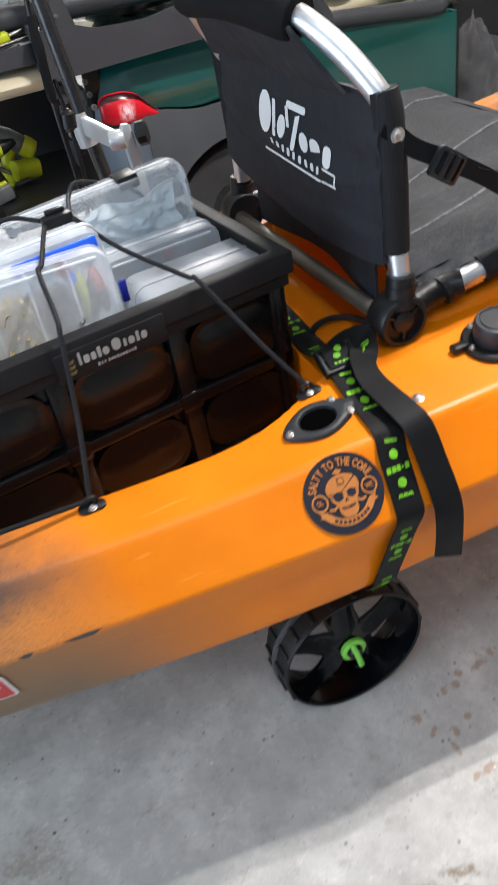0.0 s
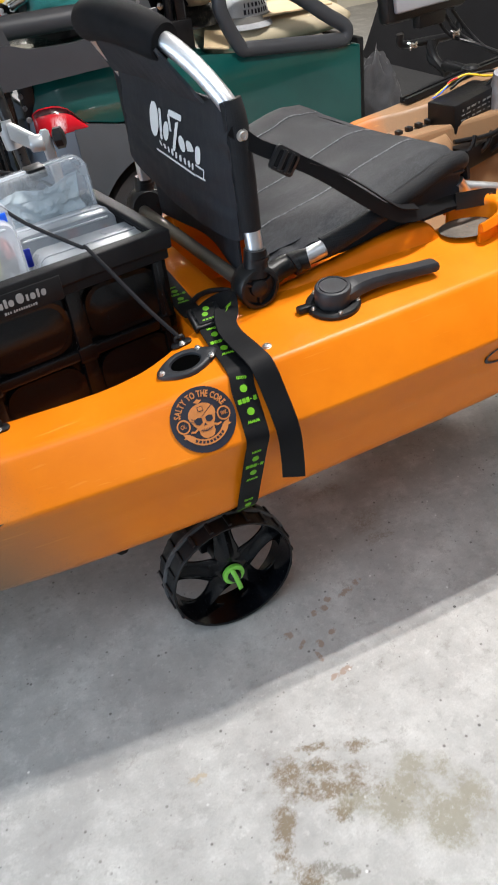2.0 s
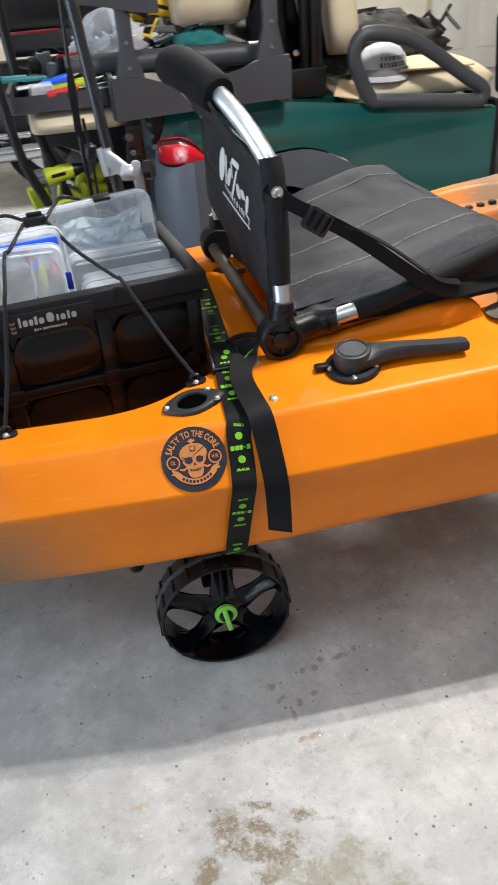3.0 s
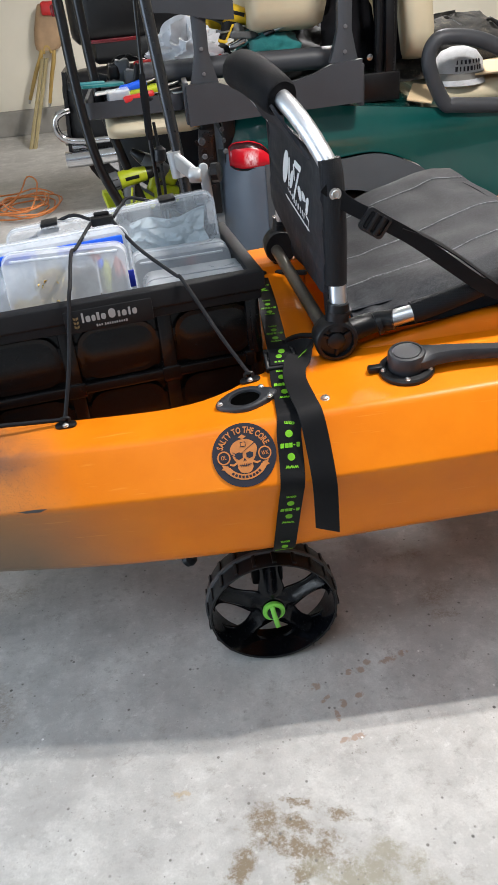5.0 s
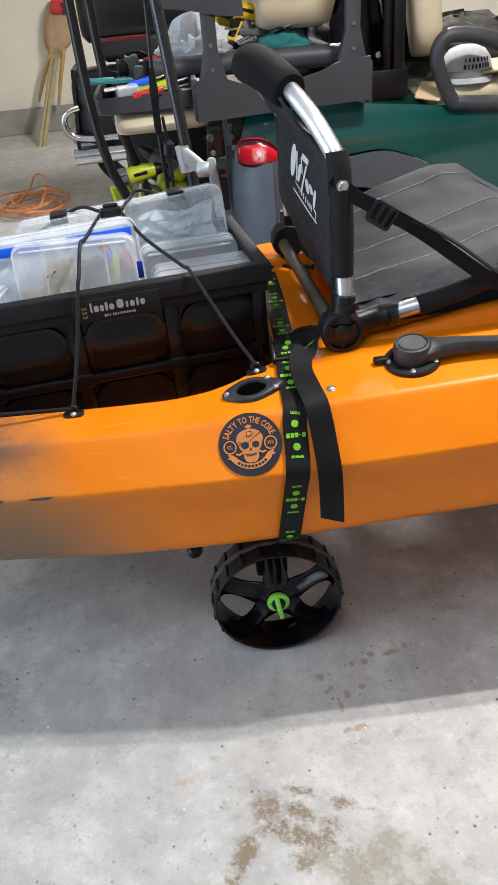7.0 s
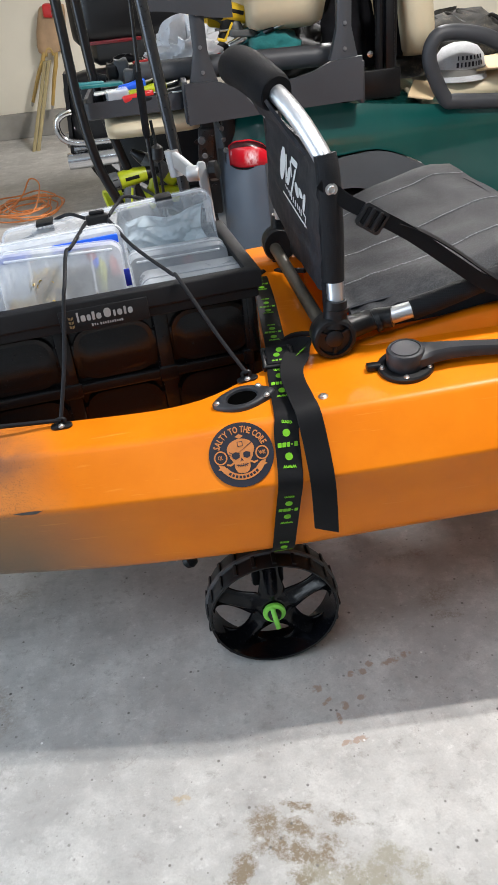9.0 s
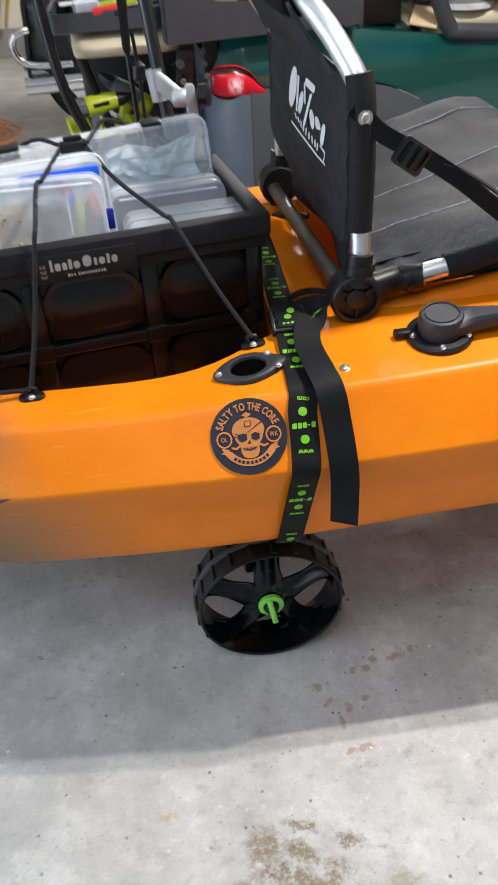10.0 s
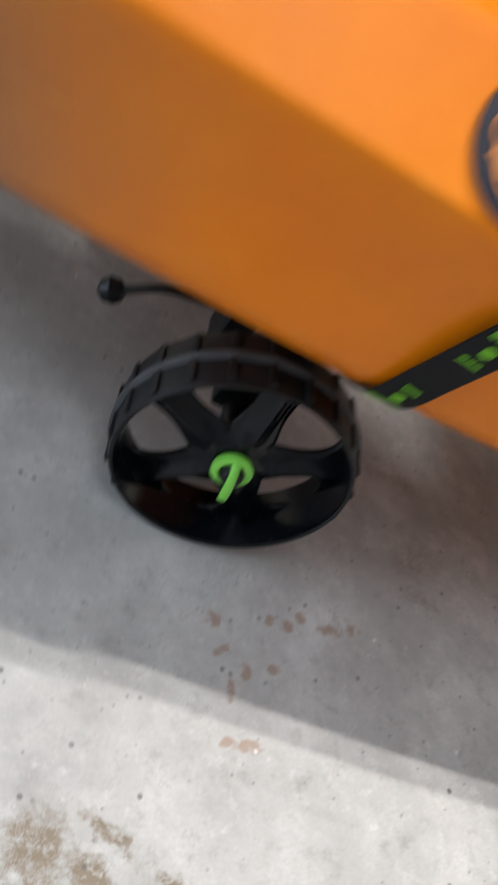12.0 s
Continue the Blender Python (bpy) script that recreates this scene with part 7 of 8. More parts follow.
# front seat, armrest loop and the space before it
bm = bmesh.new()
LOOP = [(0.80, CY, 0.86), (0.815, CY, 0.925), (0.87, CY, 0.938), (0.98, CY, 0.915), (1.08, CY, 0.860), (1.19, CY, 0.785), (1.265, CY, 0.735), (1.262, CY, 0.700), (1.22, CY, 0.698), (1.05, CY, 0.715), (0.90, CY, 0.730), (0.855, CY, 0.745)]
tube(bm, LOOP, 0.024, 14, closed=True)
part("armrest", bm, GREY_PLASTIC, golf_cart, "grey moulded armrest loop", 60)
bm = bmesh.new()
rings(bm, [[Vector((x, CY + 0.58 + y, 0.745 + z)) for y, z in [(0.50 * w * (abs(math.cos(a)) ** 0.4) * (1 if math.cos(a) > 0 else -1), 0.055 * h * (abs(math.sin(a)) ** 0.7) * (1 if math.sin(a) > 0 else -1)) for a in [2 * math.pi * k / 28 for k in range(28)]]]
           for x, w, h in ((0.86, 0.9, 0.5), (0.88, 0.97, 0.9), (0.95, 1, 1), (1.2, 1, 1), (1.33, 0.97, 0.9), (1.37, 0.9, 0.4))])
part("seat_cushion", bm, BEIGE, golf_cart, "beige vinyl front seat cushion", 60)
bm = bmesh.new()
rings(bm, [[Vector((0.81 - 0.12 * (z - 0.86) + x, CY + 0.10 + 0.40 + y, z)) for x, y in rounded(0.10 * w, 0.86 * w, 0.045 * w)] for z, w in ((0.86, 0.75), (0.88, 0.92), (0.96, 1), (1.3, 1), (1.40, 0.9))])
part("seat_back", bm, BEIGE, golf_cart, "beige vinyl seat back", 60)
bm = bmesh.new()
rings(bm, [[Vector((0.36 + 0.10 * (z - 0.98) + x, CY + 0.10 + 0.42 + y, z)) for x, y in rounded(0.26 * w, 0.80 * w, 0.045 * w)] for z, w in ((0.985, 0.80), (1.005, 0.95), (1.06, 1), (1.3, 1))])
part("bench_back", bm, BEIGE, golf_cart, "beige vinyl bench back", 60)
for x in (0.655, 0.70):
    bm = bmesh.new()
    tube(bm, [(x, CY + 0.10, 0.76), (x + 0.005, CY + 0.10, 1.0), (x + 0.01, CY + 0.12, 1.5)], 0.014, 10)
    part("back_tube", bm, BLACK_PAINT, golf_cart)
bm = bmesh.new()
box(bm, (0.66, CY + 0.08, 0.80), (0.13, 0.02, 0.09), 0.004)
box(bm, (0.69, CY + 0.085, 0.95), (0.03, 0.02, 0.34), 0.004)
part("back_bracket", bm, BLACK_PAINT, golf_cart, "black bolted seat back bracket")
bm = bmesh.new()
lathe(bm, [(0.010, 0), (0.010, 0.006), (0.001, 0.007)], aim((0.62, CY + 0.07, 0.895), (0, -1, 0)), 12)
part("bracket_bolt", bm, CHROME, golf_cart)
bm = bmesh.new()
sheet(bm, lambda u, v: (1.33 + 0.85 * u, CY + 0.02 + 1.05 * v, 0.33 + 0.03 * u), 8, 6, 0.03)
part("floor_mat", bm, surface("black_rubber_mat", (0.013, 0.013, 0.014), 0.8, var=0.25, coarse=6, fine=90, bump=0.4), golf_cart, "black rubber floor mat", 40)
bm = bmesh.new()
sheet(bm, lambda u, v: (2.02 + 0.22 * math.sin(1.4 * v), CY - 0.02 + 1.1 * u, 0.34 + 0.62 * v), 12, 8, 0.04)
part("front_cowl", bm, surface("matt_black_cowl", (0.006, 0.006, 0.007), 0.8, var=0.3, coarse=5, bump=0.1, spec=0.1), golf_cart, "black plastic front cowl", 40)
bm = bmesh.new()
sheet(bm, lambda u, v: (1.30 + 0.9 * u, CY + 0.005, 0.26 + 0.08 * v + 0.3 * max(0, u - 0.75)), 12, 3, 0.03)
part("sill", bm, BLACK_PLASTIC, golf_cart, "", 40)
bm = bmesh.new()
box(bm, (1.36, CY + 0.55, 0.50), (0.03, 1.0, 0.36), 0.008)
part("seat_box_front", bm, BLACK_PLASTIC, golf_cart)

# ---- things on the cart ----
tray = thing("tool_tray", "grey-black plastic tray of small tools on the beige bench", "tray", (-0.16, CY + 0.15, 0.81))
bm = bmesh.new()
tmp = bmesh.new()
o, i = rounded(0.33, 0.34, 0.03), rounded(0.31, 0.32, 0.024)
rings(tmp, [[Vector((x, y, z)) for x, y in s] for s, z in ((i, 0.008), (i, 0.050), (o, 0.053), (o, 0.004), (i, 0.0))])
join(bm, tmp, pose(-0.165, CY + 0.16, 0.808))
part("tray_body", bm, GREY_PLASTIC, tray)


def gadget(name, label, category, c, s, material, turn=(0, 0, 0), bevel=0.005, tip=None):
    """A small hand tool: a rounded grip and, where it has one, a second-colour head."""
    m = pose(*c, *turn)
    th = thing(name, label, category, c, group="tools on the cart")
    bm = bmesh.new()
    tmp = bmesh.new()
    w, d, h = s
    rings(tmp, [[Vector((x, y * q, z * q)) for y, z in rounded(d, h, min(d, h) * 0.35, 3)] for x, q in ((-w / 2, 0.7), (-w / 2 + 0.006, 1), (-w * 0.1, 0.86), (w * 0.2, 1), (w / 2 - 0.005, 0.95), (w / 2, 0.6))])
    join(bm, tmp, m)
    part("grip", bm, material, th, "", 50)
    if tip:
        bm = bmesh.new()
        tmp = bmesh.new()
        tube(tmp, [(w / 2 - 0.004, 0, 0), (w / 2 + tip[0] * 0.6, 0, 0), (w / 2 + tip[0], 0, 0.002)], [tip[1], tip[1] * 0.9, tip[1] * 0.4], 8, smooth=0)
        join(bm, tmp, m)
        part("tip", bm, tip[2], th, "", 50)
    return th


TY = CY + 0.06
gadget("battery_pack", "lime battery pack on the foot plate", "battery", (-0.11, CY + 0.22, 0.495), (0.09, 0.07, 0.06), LIME, (0, 10, 20))
gadget("battery_pack", "lime battery charger on the foot plate", "battery", (-0.30, CY + 0.20, 0.50), (0.07, 0.07, 0.09), LIME, (0, -12, 10))
gadget("sanding_block", "grey plastic block among the tools", "block", (-0.155, TY + 0.08, 0.905), (0.07, 0.04, 0.05), TOOL_GREY, (0, 4, -8))
gadget("phone_cradle", "black cradle standing among the tools", "cradle", (-0.145, TY + 0.05, 0.915), (0.028, 0.02, 0.07), BLACK_PLASTIC, (0, 12, 5))
gadget("teal_pouch", "teal cloth pouch at the tray edge", "pouch", (-0.265, TY + 0.03, 0.897), (0.14, 0.06, 0.010), TEAL_CLOTH, (0, 2, 8))
gadget("plastic_wrap", "crumpled clear wrap on the tray", "wrap", (-0.10, TY + 0.07, 0.905), (0.06, 0.05, 0.05), BAG_FILM, (0, 20, 30))
gadget("screwdriver", "black-handled screwdriver on the tray", "screwdriver", (-0.09, TY - 0.06, 0.855), (0.10, 0.02, 0.018), BLACK_PLASTIC, (0, -3, 4), tip=(0.06, 0.003, STEEL))
gadget("pliers", "lime green pliers on the tool tray", "pliers", (-0.12, TY - 0.02, 0.872), (0.13, 0.036, 0.030), LIME, (0, -8, 6), tip=(0.04, 0.006, STEEL))
gadget("pliers", "lime green pliers lying across the tools", "pliers", (-0.08, TY + 0.03, 0.900), (0.12, 0.036, 0.028), LIME, (0, -14, 12))
gadget("knife", "blue plastic knife handle on the tool tray", "knife", (-0.165, TY - 0.01, 0.888), (0.09, 0.034, 0.026), BLUE, (0, -10, 3), tip=(0.03, 0.005, STEEL))
gadget("screwdriver", "red-handled screwdriver on the tool tray", "screwdriver", (-0.15, TY - 0.055, 0.862), (0.10, 0.030, 0.022), RED, (0, -5, 4), tip=(0.09, 0.003, STEEL))
gadget("cutter", "red wire cutter loop behind the tools", "wire cutter", (-0.10, TY + 0.12, 0.938), (0.11, 0.035, 0.022), RED, (0, -3, -10))
gadget("marker", "teal marker pen on the tray edge", "marker", (-0.30, TY + 0.02, 0.905), (0.09, 0.014, 0.014), surface("teal_plastic", (0.05, 0.25, 0.27), 0.4), (0, 3, 10))
gadget("multimeter", "grey meter with buttons standing among the tools", "meter", (-0.195, TY + 0.10, 0.925), (0.05, 0.025, 0.075), TOOL_GREY, (8, 0, 10))
gadget("tape_roll", "black tape roll among the tools", "tape", (-0.225, TY + 0.10, 0.925), (0.04, 0.04, 0.055), BLACK_PLASTIC, (0, 0, 0), 0.01)
gadget("glue_tube", "white label box lying on the tray", "box", (-0.235, TY - 0.01, 0.880), (0.11, 0.07, 0.005), WHITE_PLASTIC, (0, -2, 2))
gadget("bit_case", "clear plastic bit case on the tray", "case", (-0.215, TY - 0.035, 0.870), (0.075, 0.06, 0.042), CLEAR, (0, -4, 8))
gadget("charger", "black charger block on the tray", "charger", (-0.06, TY, 0.858), (0.12, 0.06, 0.03), BLACK_PLASTIC, (0, 0, -6))
gadget("blister_pack", "clear blister pack on the tray", "pack", (-0.015, TY - 0.03, 0.852), (0.07, 0.05, 0.022), BAG_FILM, (0, 0, 3))
bm = bmesh.new()
for k in range(5):
    tube(bm, [(-0.25 + 0.05 * k, TY + 0.10, 0.90), (-0.22 + 0.045 * k, TY + 0.12, 0.955 + 0.01 * math.sin(k * 2)), (-0.17 + 0.03 * k, TY + 0.13, 0.965 - 0.012 * k), (-0.10 + 0.01 * k, TY + 0.14, 0.93)], 0.004, 8)
solo("wire_coil", bm, BLACK_PLASTIC, "tangle of black test leads behind the tools", "cable", at=(-0.18, TY + 0.12, 0.93))


rng = random.Random(21)
CLUTTER = (("pliers", "black-handled pliers among the clutter", "pliers", BLACK_PLASTIC), ("screwdriver", "grey-handled screwdriver among the clutter", "screwdriver", TOOL_GREY), ("wrench", "steel wrench among the clutter", "wrench", STEEL),
           ("ratchet", "black ratchet among the clutter", "ratchet", BLACK_PAINT), ("spray_nozzle", "dark plastic nozzle among the clutter", "nozzle", TOOL_GREY), ("file_tool", "steel file among the clutter", "file", STEEL))
for k in range(16):
    name, label, cat, mt = CLUTTER[k % len(CLUTTER)]
    x = -0.26 + 0.56 * (k + 0.5) / 16 + rng.uniform(-0.02, 0.02)
    gadget(name, label, cat, (x, CY + rng.uniform(0.17, 0.32), (0.86 if x < 0 else 0.955) + rng.uniform(0.0, 0.05)), (rng.uniform(0.07, 0.12), rng.uniform(0.016, 0.03), rng.uniform(0.014, 0.03)), mt,
           (0, rng.uniform(-25, 25), rng.uniform(-50, 50)), tip=(rng.uniform(0.03, 0.08), rng.uniform(0.003, 0.006), STEEL))


def crumple(name, label, category, c, s, material, seed, nu=26, nv=20, bumps=0.35, fold=0.0):
    """A crumpled bag or cloth heap: a closed, folded dome."""
    bm = bmesh.new()
    loops = []
    for j in range(nv + 1):
        t = j / nv
        row = []
        for k in range(nu):
            a = 2 * math.pi * k / nu
            r = math.cos(t * math.pi / 2) ** 0.6
            n = noise.noise(Vector((math.cos(a) * 1.7 + seed, math.sin(a) * 1.7, t * 3.0))) + 0.5 * noise.noise(Vector((math.cos(a) * 4 + seed, math.sin(a) * 4, t * 7)))
            if fold:
                n += fold * (0.5 - 2.4 * abs(noise.noise(Vector((math.cos(a) * 2.6 + seed, math.sin(a) * 2.6, t * 4.0)))))
            q = r * (1 + bumps * n) + 0.001
            row.append(Vector((c[0] + s[0] / 2 * q * math.cos(a), c[1] + s[1] / 2 * q * math.sin(a), c[2] + s[2] * t * (1 + 0.2 * n))))
        loops.append(row)
    rings(bm, loops)
    return solo(name, bm, material, label, category, smooth=70, at=c)


crumple("shopping_bag", "crumpled whitish plastic shopping bag behind the strut", "plastic bag", (0.035, CY + 0.22, 0.89), (0.28, 0.2, 0.15), BAG_WHITE, 2.3, 72, 48, 0.40, 1.1)
crumple("work_cloth", "teal cloth heap behind the round bar", "cloth", (0.31, CY + 0.25, 0.905), (0.22, 0.22, 0.12), TEAL_CLOTH, 5.1)
crumple("camouflage_jacket", "dark camouflage jacket lying on the cart seat", "jacket", (1.10, CY + 0.62, 0.79), (0.62, 0.4, 0.15), CAMO, 8.8)
crumple("camouflage_jacket", "dark camouflage jacket heaped beside the seat back", "jacket", (0.80, CY + 0.30, 0.79), (0.26, 0.22, 0.12), CAMO, 3.2)
crumple("duffel_bag", "dark grey cloth bag lying behind the bench", "bag", (0.47, CY + 0.62, 0.80), (0.34, 0.30, 0.20), surface("charcoal_bag_cloth", (0.018, 0.018, 0.02), 0.8, var=0.3, coarse=14, bump=0.3), 6.4, 30, 22, 0.4)
crumple("black_jacket", "black cloth jacket heaped on the bench corner", "jacket", (0.595, CY + 0.30, 0.835), (0.20, 0.16, 0.34), surface("faded_black_cloth", (0.009, 0.009, 0.011), 0.9, var=0.4, coarse=14, bump=0.2, spec=0.1), 4.1, 30, 24, 0.3)
crumple("black_jacket", "black cloth jacket hanging beside the seat back", "jacket", (0.725, CY + 0.24, 0.865), (0.10, 0.12, 0.48), surface("black_jacket_cloth", (0.006, 0.006, 0.008), 0.9, var=0.3, coarse=14, bump=0.2, spec=0.1), 9.7, 26, 20, 0.3)
bm = bmesh.new()
for k in range(7):
    a = 0.4 * k
    tube(bm, [(0.80 + 0.10 * k, CY + 0.70, 0.86), (0.86 + 0.09 * k, CY + 0.60, 0.925 + 0.015 * math.sin(a * 3)), (0.95 + 0.07 * k, CY + 0.56, 0.915), (1.05 + 0.06 * k, CY + 0.52, 0.86)], 0.007, 8)
solo("net_bag", bm, BLACK_PAINT, "black net straps lying over the jacket", "net", at=(1.1, CY + 0.6, 0.86))
crumple("hanging_rag", "grey cloth hanging beside the seat box", "cloth", (1.46, CY + 0.10, 0.35), (0.20, 0.16, 0.25), RAG, 1.4, 44, 30, 0.20, 0.12)


def cap(c, turn):
    th = thing("baseball_cap", "grey-white cloth cap with a grey band on the cart seat", "cap", c)
    m = pose(*c, 0, 0, turn)
    bm = bmesh.new()
    prof = [(0.085, 0.0), (0.088, 0.025), (0.082, 0.06), (0.060, 0.088), (0.03, 0.100), (0.001, 0.103)]
    lathe(bm, prof, m, 28)
    part("crown", bm, CAP_WHITE, th, "", 60)
    bm = bmesh.new()
    lathe(bm, [(0.089, 0.002), (0.0905, 0.004), (0.0905, 0.026), (0.0885, 0.028)], m, 28, closed=True)
    part("band", bm, CAP_GREY, th)
    bm = bmesh.new()
    tmp = bmesh.new()
    sheet(tmp, lambda u, v: ((0.086 + 0.016 * v * math.sin(math.pi * (0.08 + 0.84 * u)) ** 0.6) * math.cos(radians(-62 + 124 * u)), (0.086 + 0.016 * v * math.sin(math.pi * (0.08 + 0.84 * u)) ** 0.6) * math.sin(radians(-62 + 124 * u)), 0.006 - 0.016 * v * v), 20, 5, 0.004)
    join(bm, tmp, m)
    part("brim", bm, CAP_WHITE, th, "", 60)
    for row, n, z, h in ((0, 7, 0.062, 0.016), (1, 8, 0.042, 0.016)):
        for k in range(n):
            a = radians(-34 + 68 * (k + 0.5) / n)
            r = 0.0825 if row == 0 else 0.0868
            bm = bmesh.new()
            box(bm, (0, 0, 0), (0.0012, 0.0046 + 0.0038 * ((k * 5 + row * 3) % 4) / 3, h * (0.8 + 0.2 * ((k * 3 + row) % 3) / 2)), 0.0003)
            bmesh.ops.transform(bm, matrix=m @ pose(r * math.cos(a), r * math.sin(a), z, 0, -16 if row == 0 else -6, math.degrees(a)), verts=bm.verts)
            part("printed_mark", bm, STICKER_DARK, th, "", 0)


cap((0.955, CY + 0.16, 0.785), -82)
for c, s, turn, lb in (((0.80, CY + 0.06, 0.768), (0.085, 0.11, 0.006), (18, 8, -25), "tan cardboard scrap at the seat edge"), ((1.12, CY + 0.2, 0.806), (0.30, 0.22, 0.006), (3, 2, 8), "tan cardboard sheet on the seat")):
    bm = bmesh.new()
    box(bm, c, s, 0.001, turn)
    solo("cardboard", bm, CARDBOARD, lb, "cardboard", at=c)


def drill(c, turn, main, label, dark=TOOL_GREY):
    th = thing("cordless_drill", label, "drill", c, group="cordless drills")
    m = pose(*c, *turn)

    def add(name, bm, mt, lb=""):
        bmesh.ops.transform(bm, matrix=m, verts=bm.verts)
        return part(name, bm, mt, th, lb, 45)
    bm = bmesh.new()
    tube(bm, [(-0.052, 0, 0.13), (-0.04, 0, 0.13), (0.0, 0, 0.132), (0.05, 0, 0.13)], [0.026, 0.030, 0.030, 0.024], 18, smooth=3)
    add("motor_housing", bm, main)
    bm = bmesh.new()
    tube(bm, [(-0.092, 0, 0.13), (-0.086, 0, 0.13), (-0.068, 0, 0.131), (-0.048, 0, 0.132)], [0.018, 0.029, 0.0325, 0.0310], 18, smooth=2)
    cap_part = add("rear_cap", bm, dark)
    for k in range(3):
        bm = bmesh.new()
        box(bm, (-0.064, -0.0285, 0.118 + 0.012 * k), (0.020, 0.003, 0.005), 0.001)
        bmesh.ops.transform(bm, matrix=m, verts=bm.verts)
        part("vent_slot", bm, BLACK_PLASTIC, cap_part)
    bm = bmesh.new()
    box(bm, (-0.004, -0.0285, 0.134), (0.05, 0.004, 0.012), 0.002)
    add("name_strip", bm, BLACK_PLASTIC)
    bm = bmesh.new()
    tube(bm, [(0.05, 0, 0.13), (0.065, 0, 0.13), (0.075, 0, 0.13), (0.10, 0, 0.13)], [0.023, 0.021, 0.018, 0.010], 16, smooth=0)
    add("chuck", bm, BLACK_PLASTIC)
    bm = bmesh.new()
    rings(bm, [[Vector((x - 0.02 + cx, y, z)) for x, y in rounded(w, 0.036, 0.014, 3)] for z, w, cx in ((0.03, 0.044, -0.014), (0.06, 0.036, -0.008), (0.095, 0.042, 0), (0.112, 0.056, 0.004))])
    add("handle", bm, dark)
    bm = bmesh.new()
    tube(bm, [(-0.012, -0.0185, 0.10), (-0.022, -0.0192, 0.07), (-0.030, -0.0185, 0.045)], 0.004, 8)
    add("grip_stripe", bm, main)
    bm = bmesh.new()
    box(bm, (-0.02, 0, 0.015), (0.10, 0.07, 0.05), 0.010)
    add("battery", bm, dark)
    bm = bmesh.new()
    box(bm, (-0.02, 0, 0.042), (0.085, 0.06, 0.012), 0.005)
    add("foot", bm, main)


drill((-0.205, CY + 0.12, 0.462), (0, -6, 12), LIME, "lime green cordless drill on the foot plate")
drill((-0.215, CY + 0.24, 0.49), (0, -38, 175), TOOL_GREY, "grey and lime cordless tool on the foot plate", LIME)
drill((0.17, CY + 0.24, 0.92), (0, 16, 22), YELLOW, "yellow and black cordless drill behind the bar", BLACK_PLASTIC)
drill((0.26, CY + 0.30, 0.95), (0, -30, 190), BLACK_PLASTIC, "black cordless drill lying in the clutter", YELLOW)
gadget("battery_pack", "yellow and black battery pack in the clutter", "battery", (0.13, CY + 0.28, 1.02), (0.07, 0.05, 0.03), YELLOW, (0, 10, 20))
gadget("hose_end", "chrome hose end in the clutter", "hose", (0.20, CY + 0.18, 0.965), (0.07, 0.03, 0.03), CHROME, (0, -20, 10))
gadget("wrench", "red wrench handle in the clutter", "wrench", (0.11, CY + 0.18, 0.945), (0.06, 0.025, 0.02), RED, (0, 20, 5))
bm = bmesh.new()
tube(bm, [(0.06, CY + 0.3, 1.06), (0.14, CY + 0.28, 1.05), (0.19, CY + 0.26, 1.02), (0.215, CY + 0.24, 0.96), (0.21, CY + 0.24, 0.92)], 0.026, 14)
solo("vacuum_hose", bm, TOOL_GREY, "grey ribbed hose bent over the clutter", "hose", at=(0.15, CY + 0.28, 0.92))

# ---- motorcycle, stool and cable towards the wall ----
MY = 3.6
bike = thing("motorcycle", "black touring motorcycle with chrome pipes near the wall", "motorcycle", (-0.1, MY + 0.2, 0))
bm = bmesh.new()
rings(bm, [[Vector((x, MY + 0.1 + y * w, 0.50 + z * w)) for y, z in rounded(0.26, 0.46, 0.08)] for x, w in ((-0.62, 0.7), (-0.60, 0.92), (-0.5, 1), (-0.1, 1), (0.0, 0.9), (0.03, 0.6))])
part("saddlebag", bm, BLACK_PAINT, bike, "glossy black saddlebag", 50)
bm = bmesh.new()
rings(bm, [[Vector((x, MY + 0.28 + y * w, 1.02 + z * w)) for y, z in rounded(0.5, 0.36, 0.1)] for x, w in ((-0.52, 0.8), (-0.49, 0.96), (-0.40, 1), (0.05, 1), (0.10, 0.9))])
part("tour_trunk", bm, BLACK_PAINT, bike, "glossy black rear trunk", 50)
bm = bmesh.new()
rings(bm, [[Vector((x, MY + 0.25 + y * w, 0.82 + z * w + 0.05 * max(0, x))) for y, z in rounded(0.40, 0.16, 0.06)] for x, w in ((-0.45, 0.6), (-0.40, 0.95), (0.0, 1), (0.6, 1), (0.95, 0.8), (1.0, 0.5))])
part("saddle", bm, BLACK_VINYL, bike, "black vinyl saddle", 50)
bm = bmesh.new()
box(bm, (-0.30, MY + 0.05, 0.862), (0.30, 0.01, 0.02), 0.004)
part("trim_strip", bm, surface("wine_red_paint", (0.12, 0.008, 0.012), 0.2, coat=0.5), bike, "wine red trim strip")
bm = bmesh.new()
box(bm, (-0.60, MY + 0.28, 1.02), (0.04, 0.16, 0.06), 0.012)
part("tail_lamp", bm, LAMP_RED, bike, "red tail lamp")
for y, z, dx in ((MY - 0.06, 0.295, 0.04), (MY + 0.02, 0.345, 0.06), (MY + 0.36, 0.335, 0.0)):
    bm = bmesh.new()
    tube(bm, [(-0.70 + dx, y, z), (-0.40, y, z + 0.005), (-0.25, y, z + 0.01), (0.1, y, z + 0.02)], [0.045, 0.046, 0.044, 0.03], 18, smooth=2)
    part("exhaust_pipe", bm, CHROME, bike, "chrome exhaust pipe")
bm = bmesh.new()
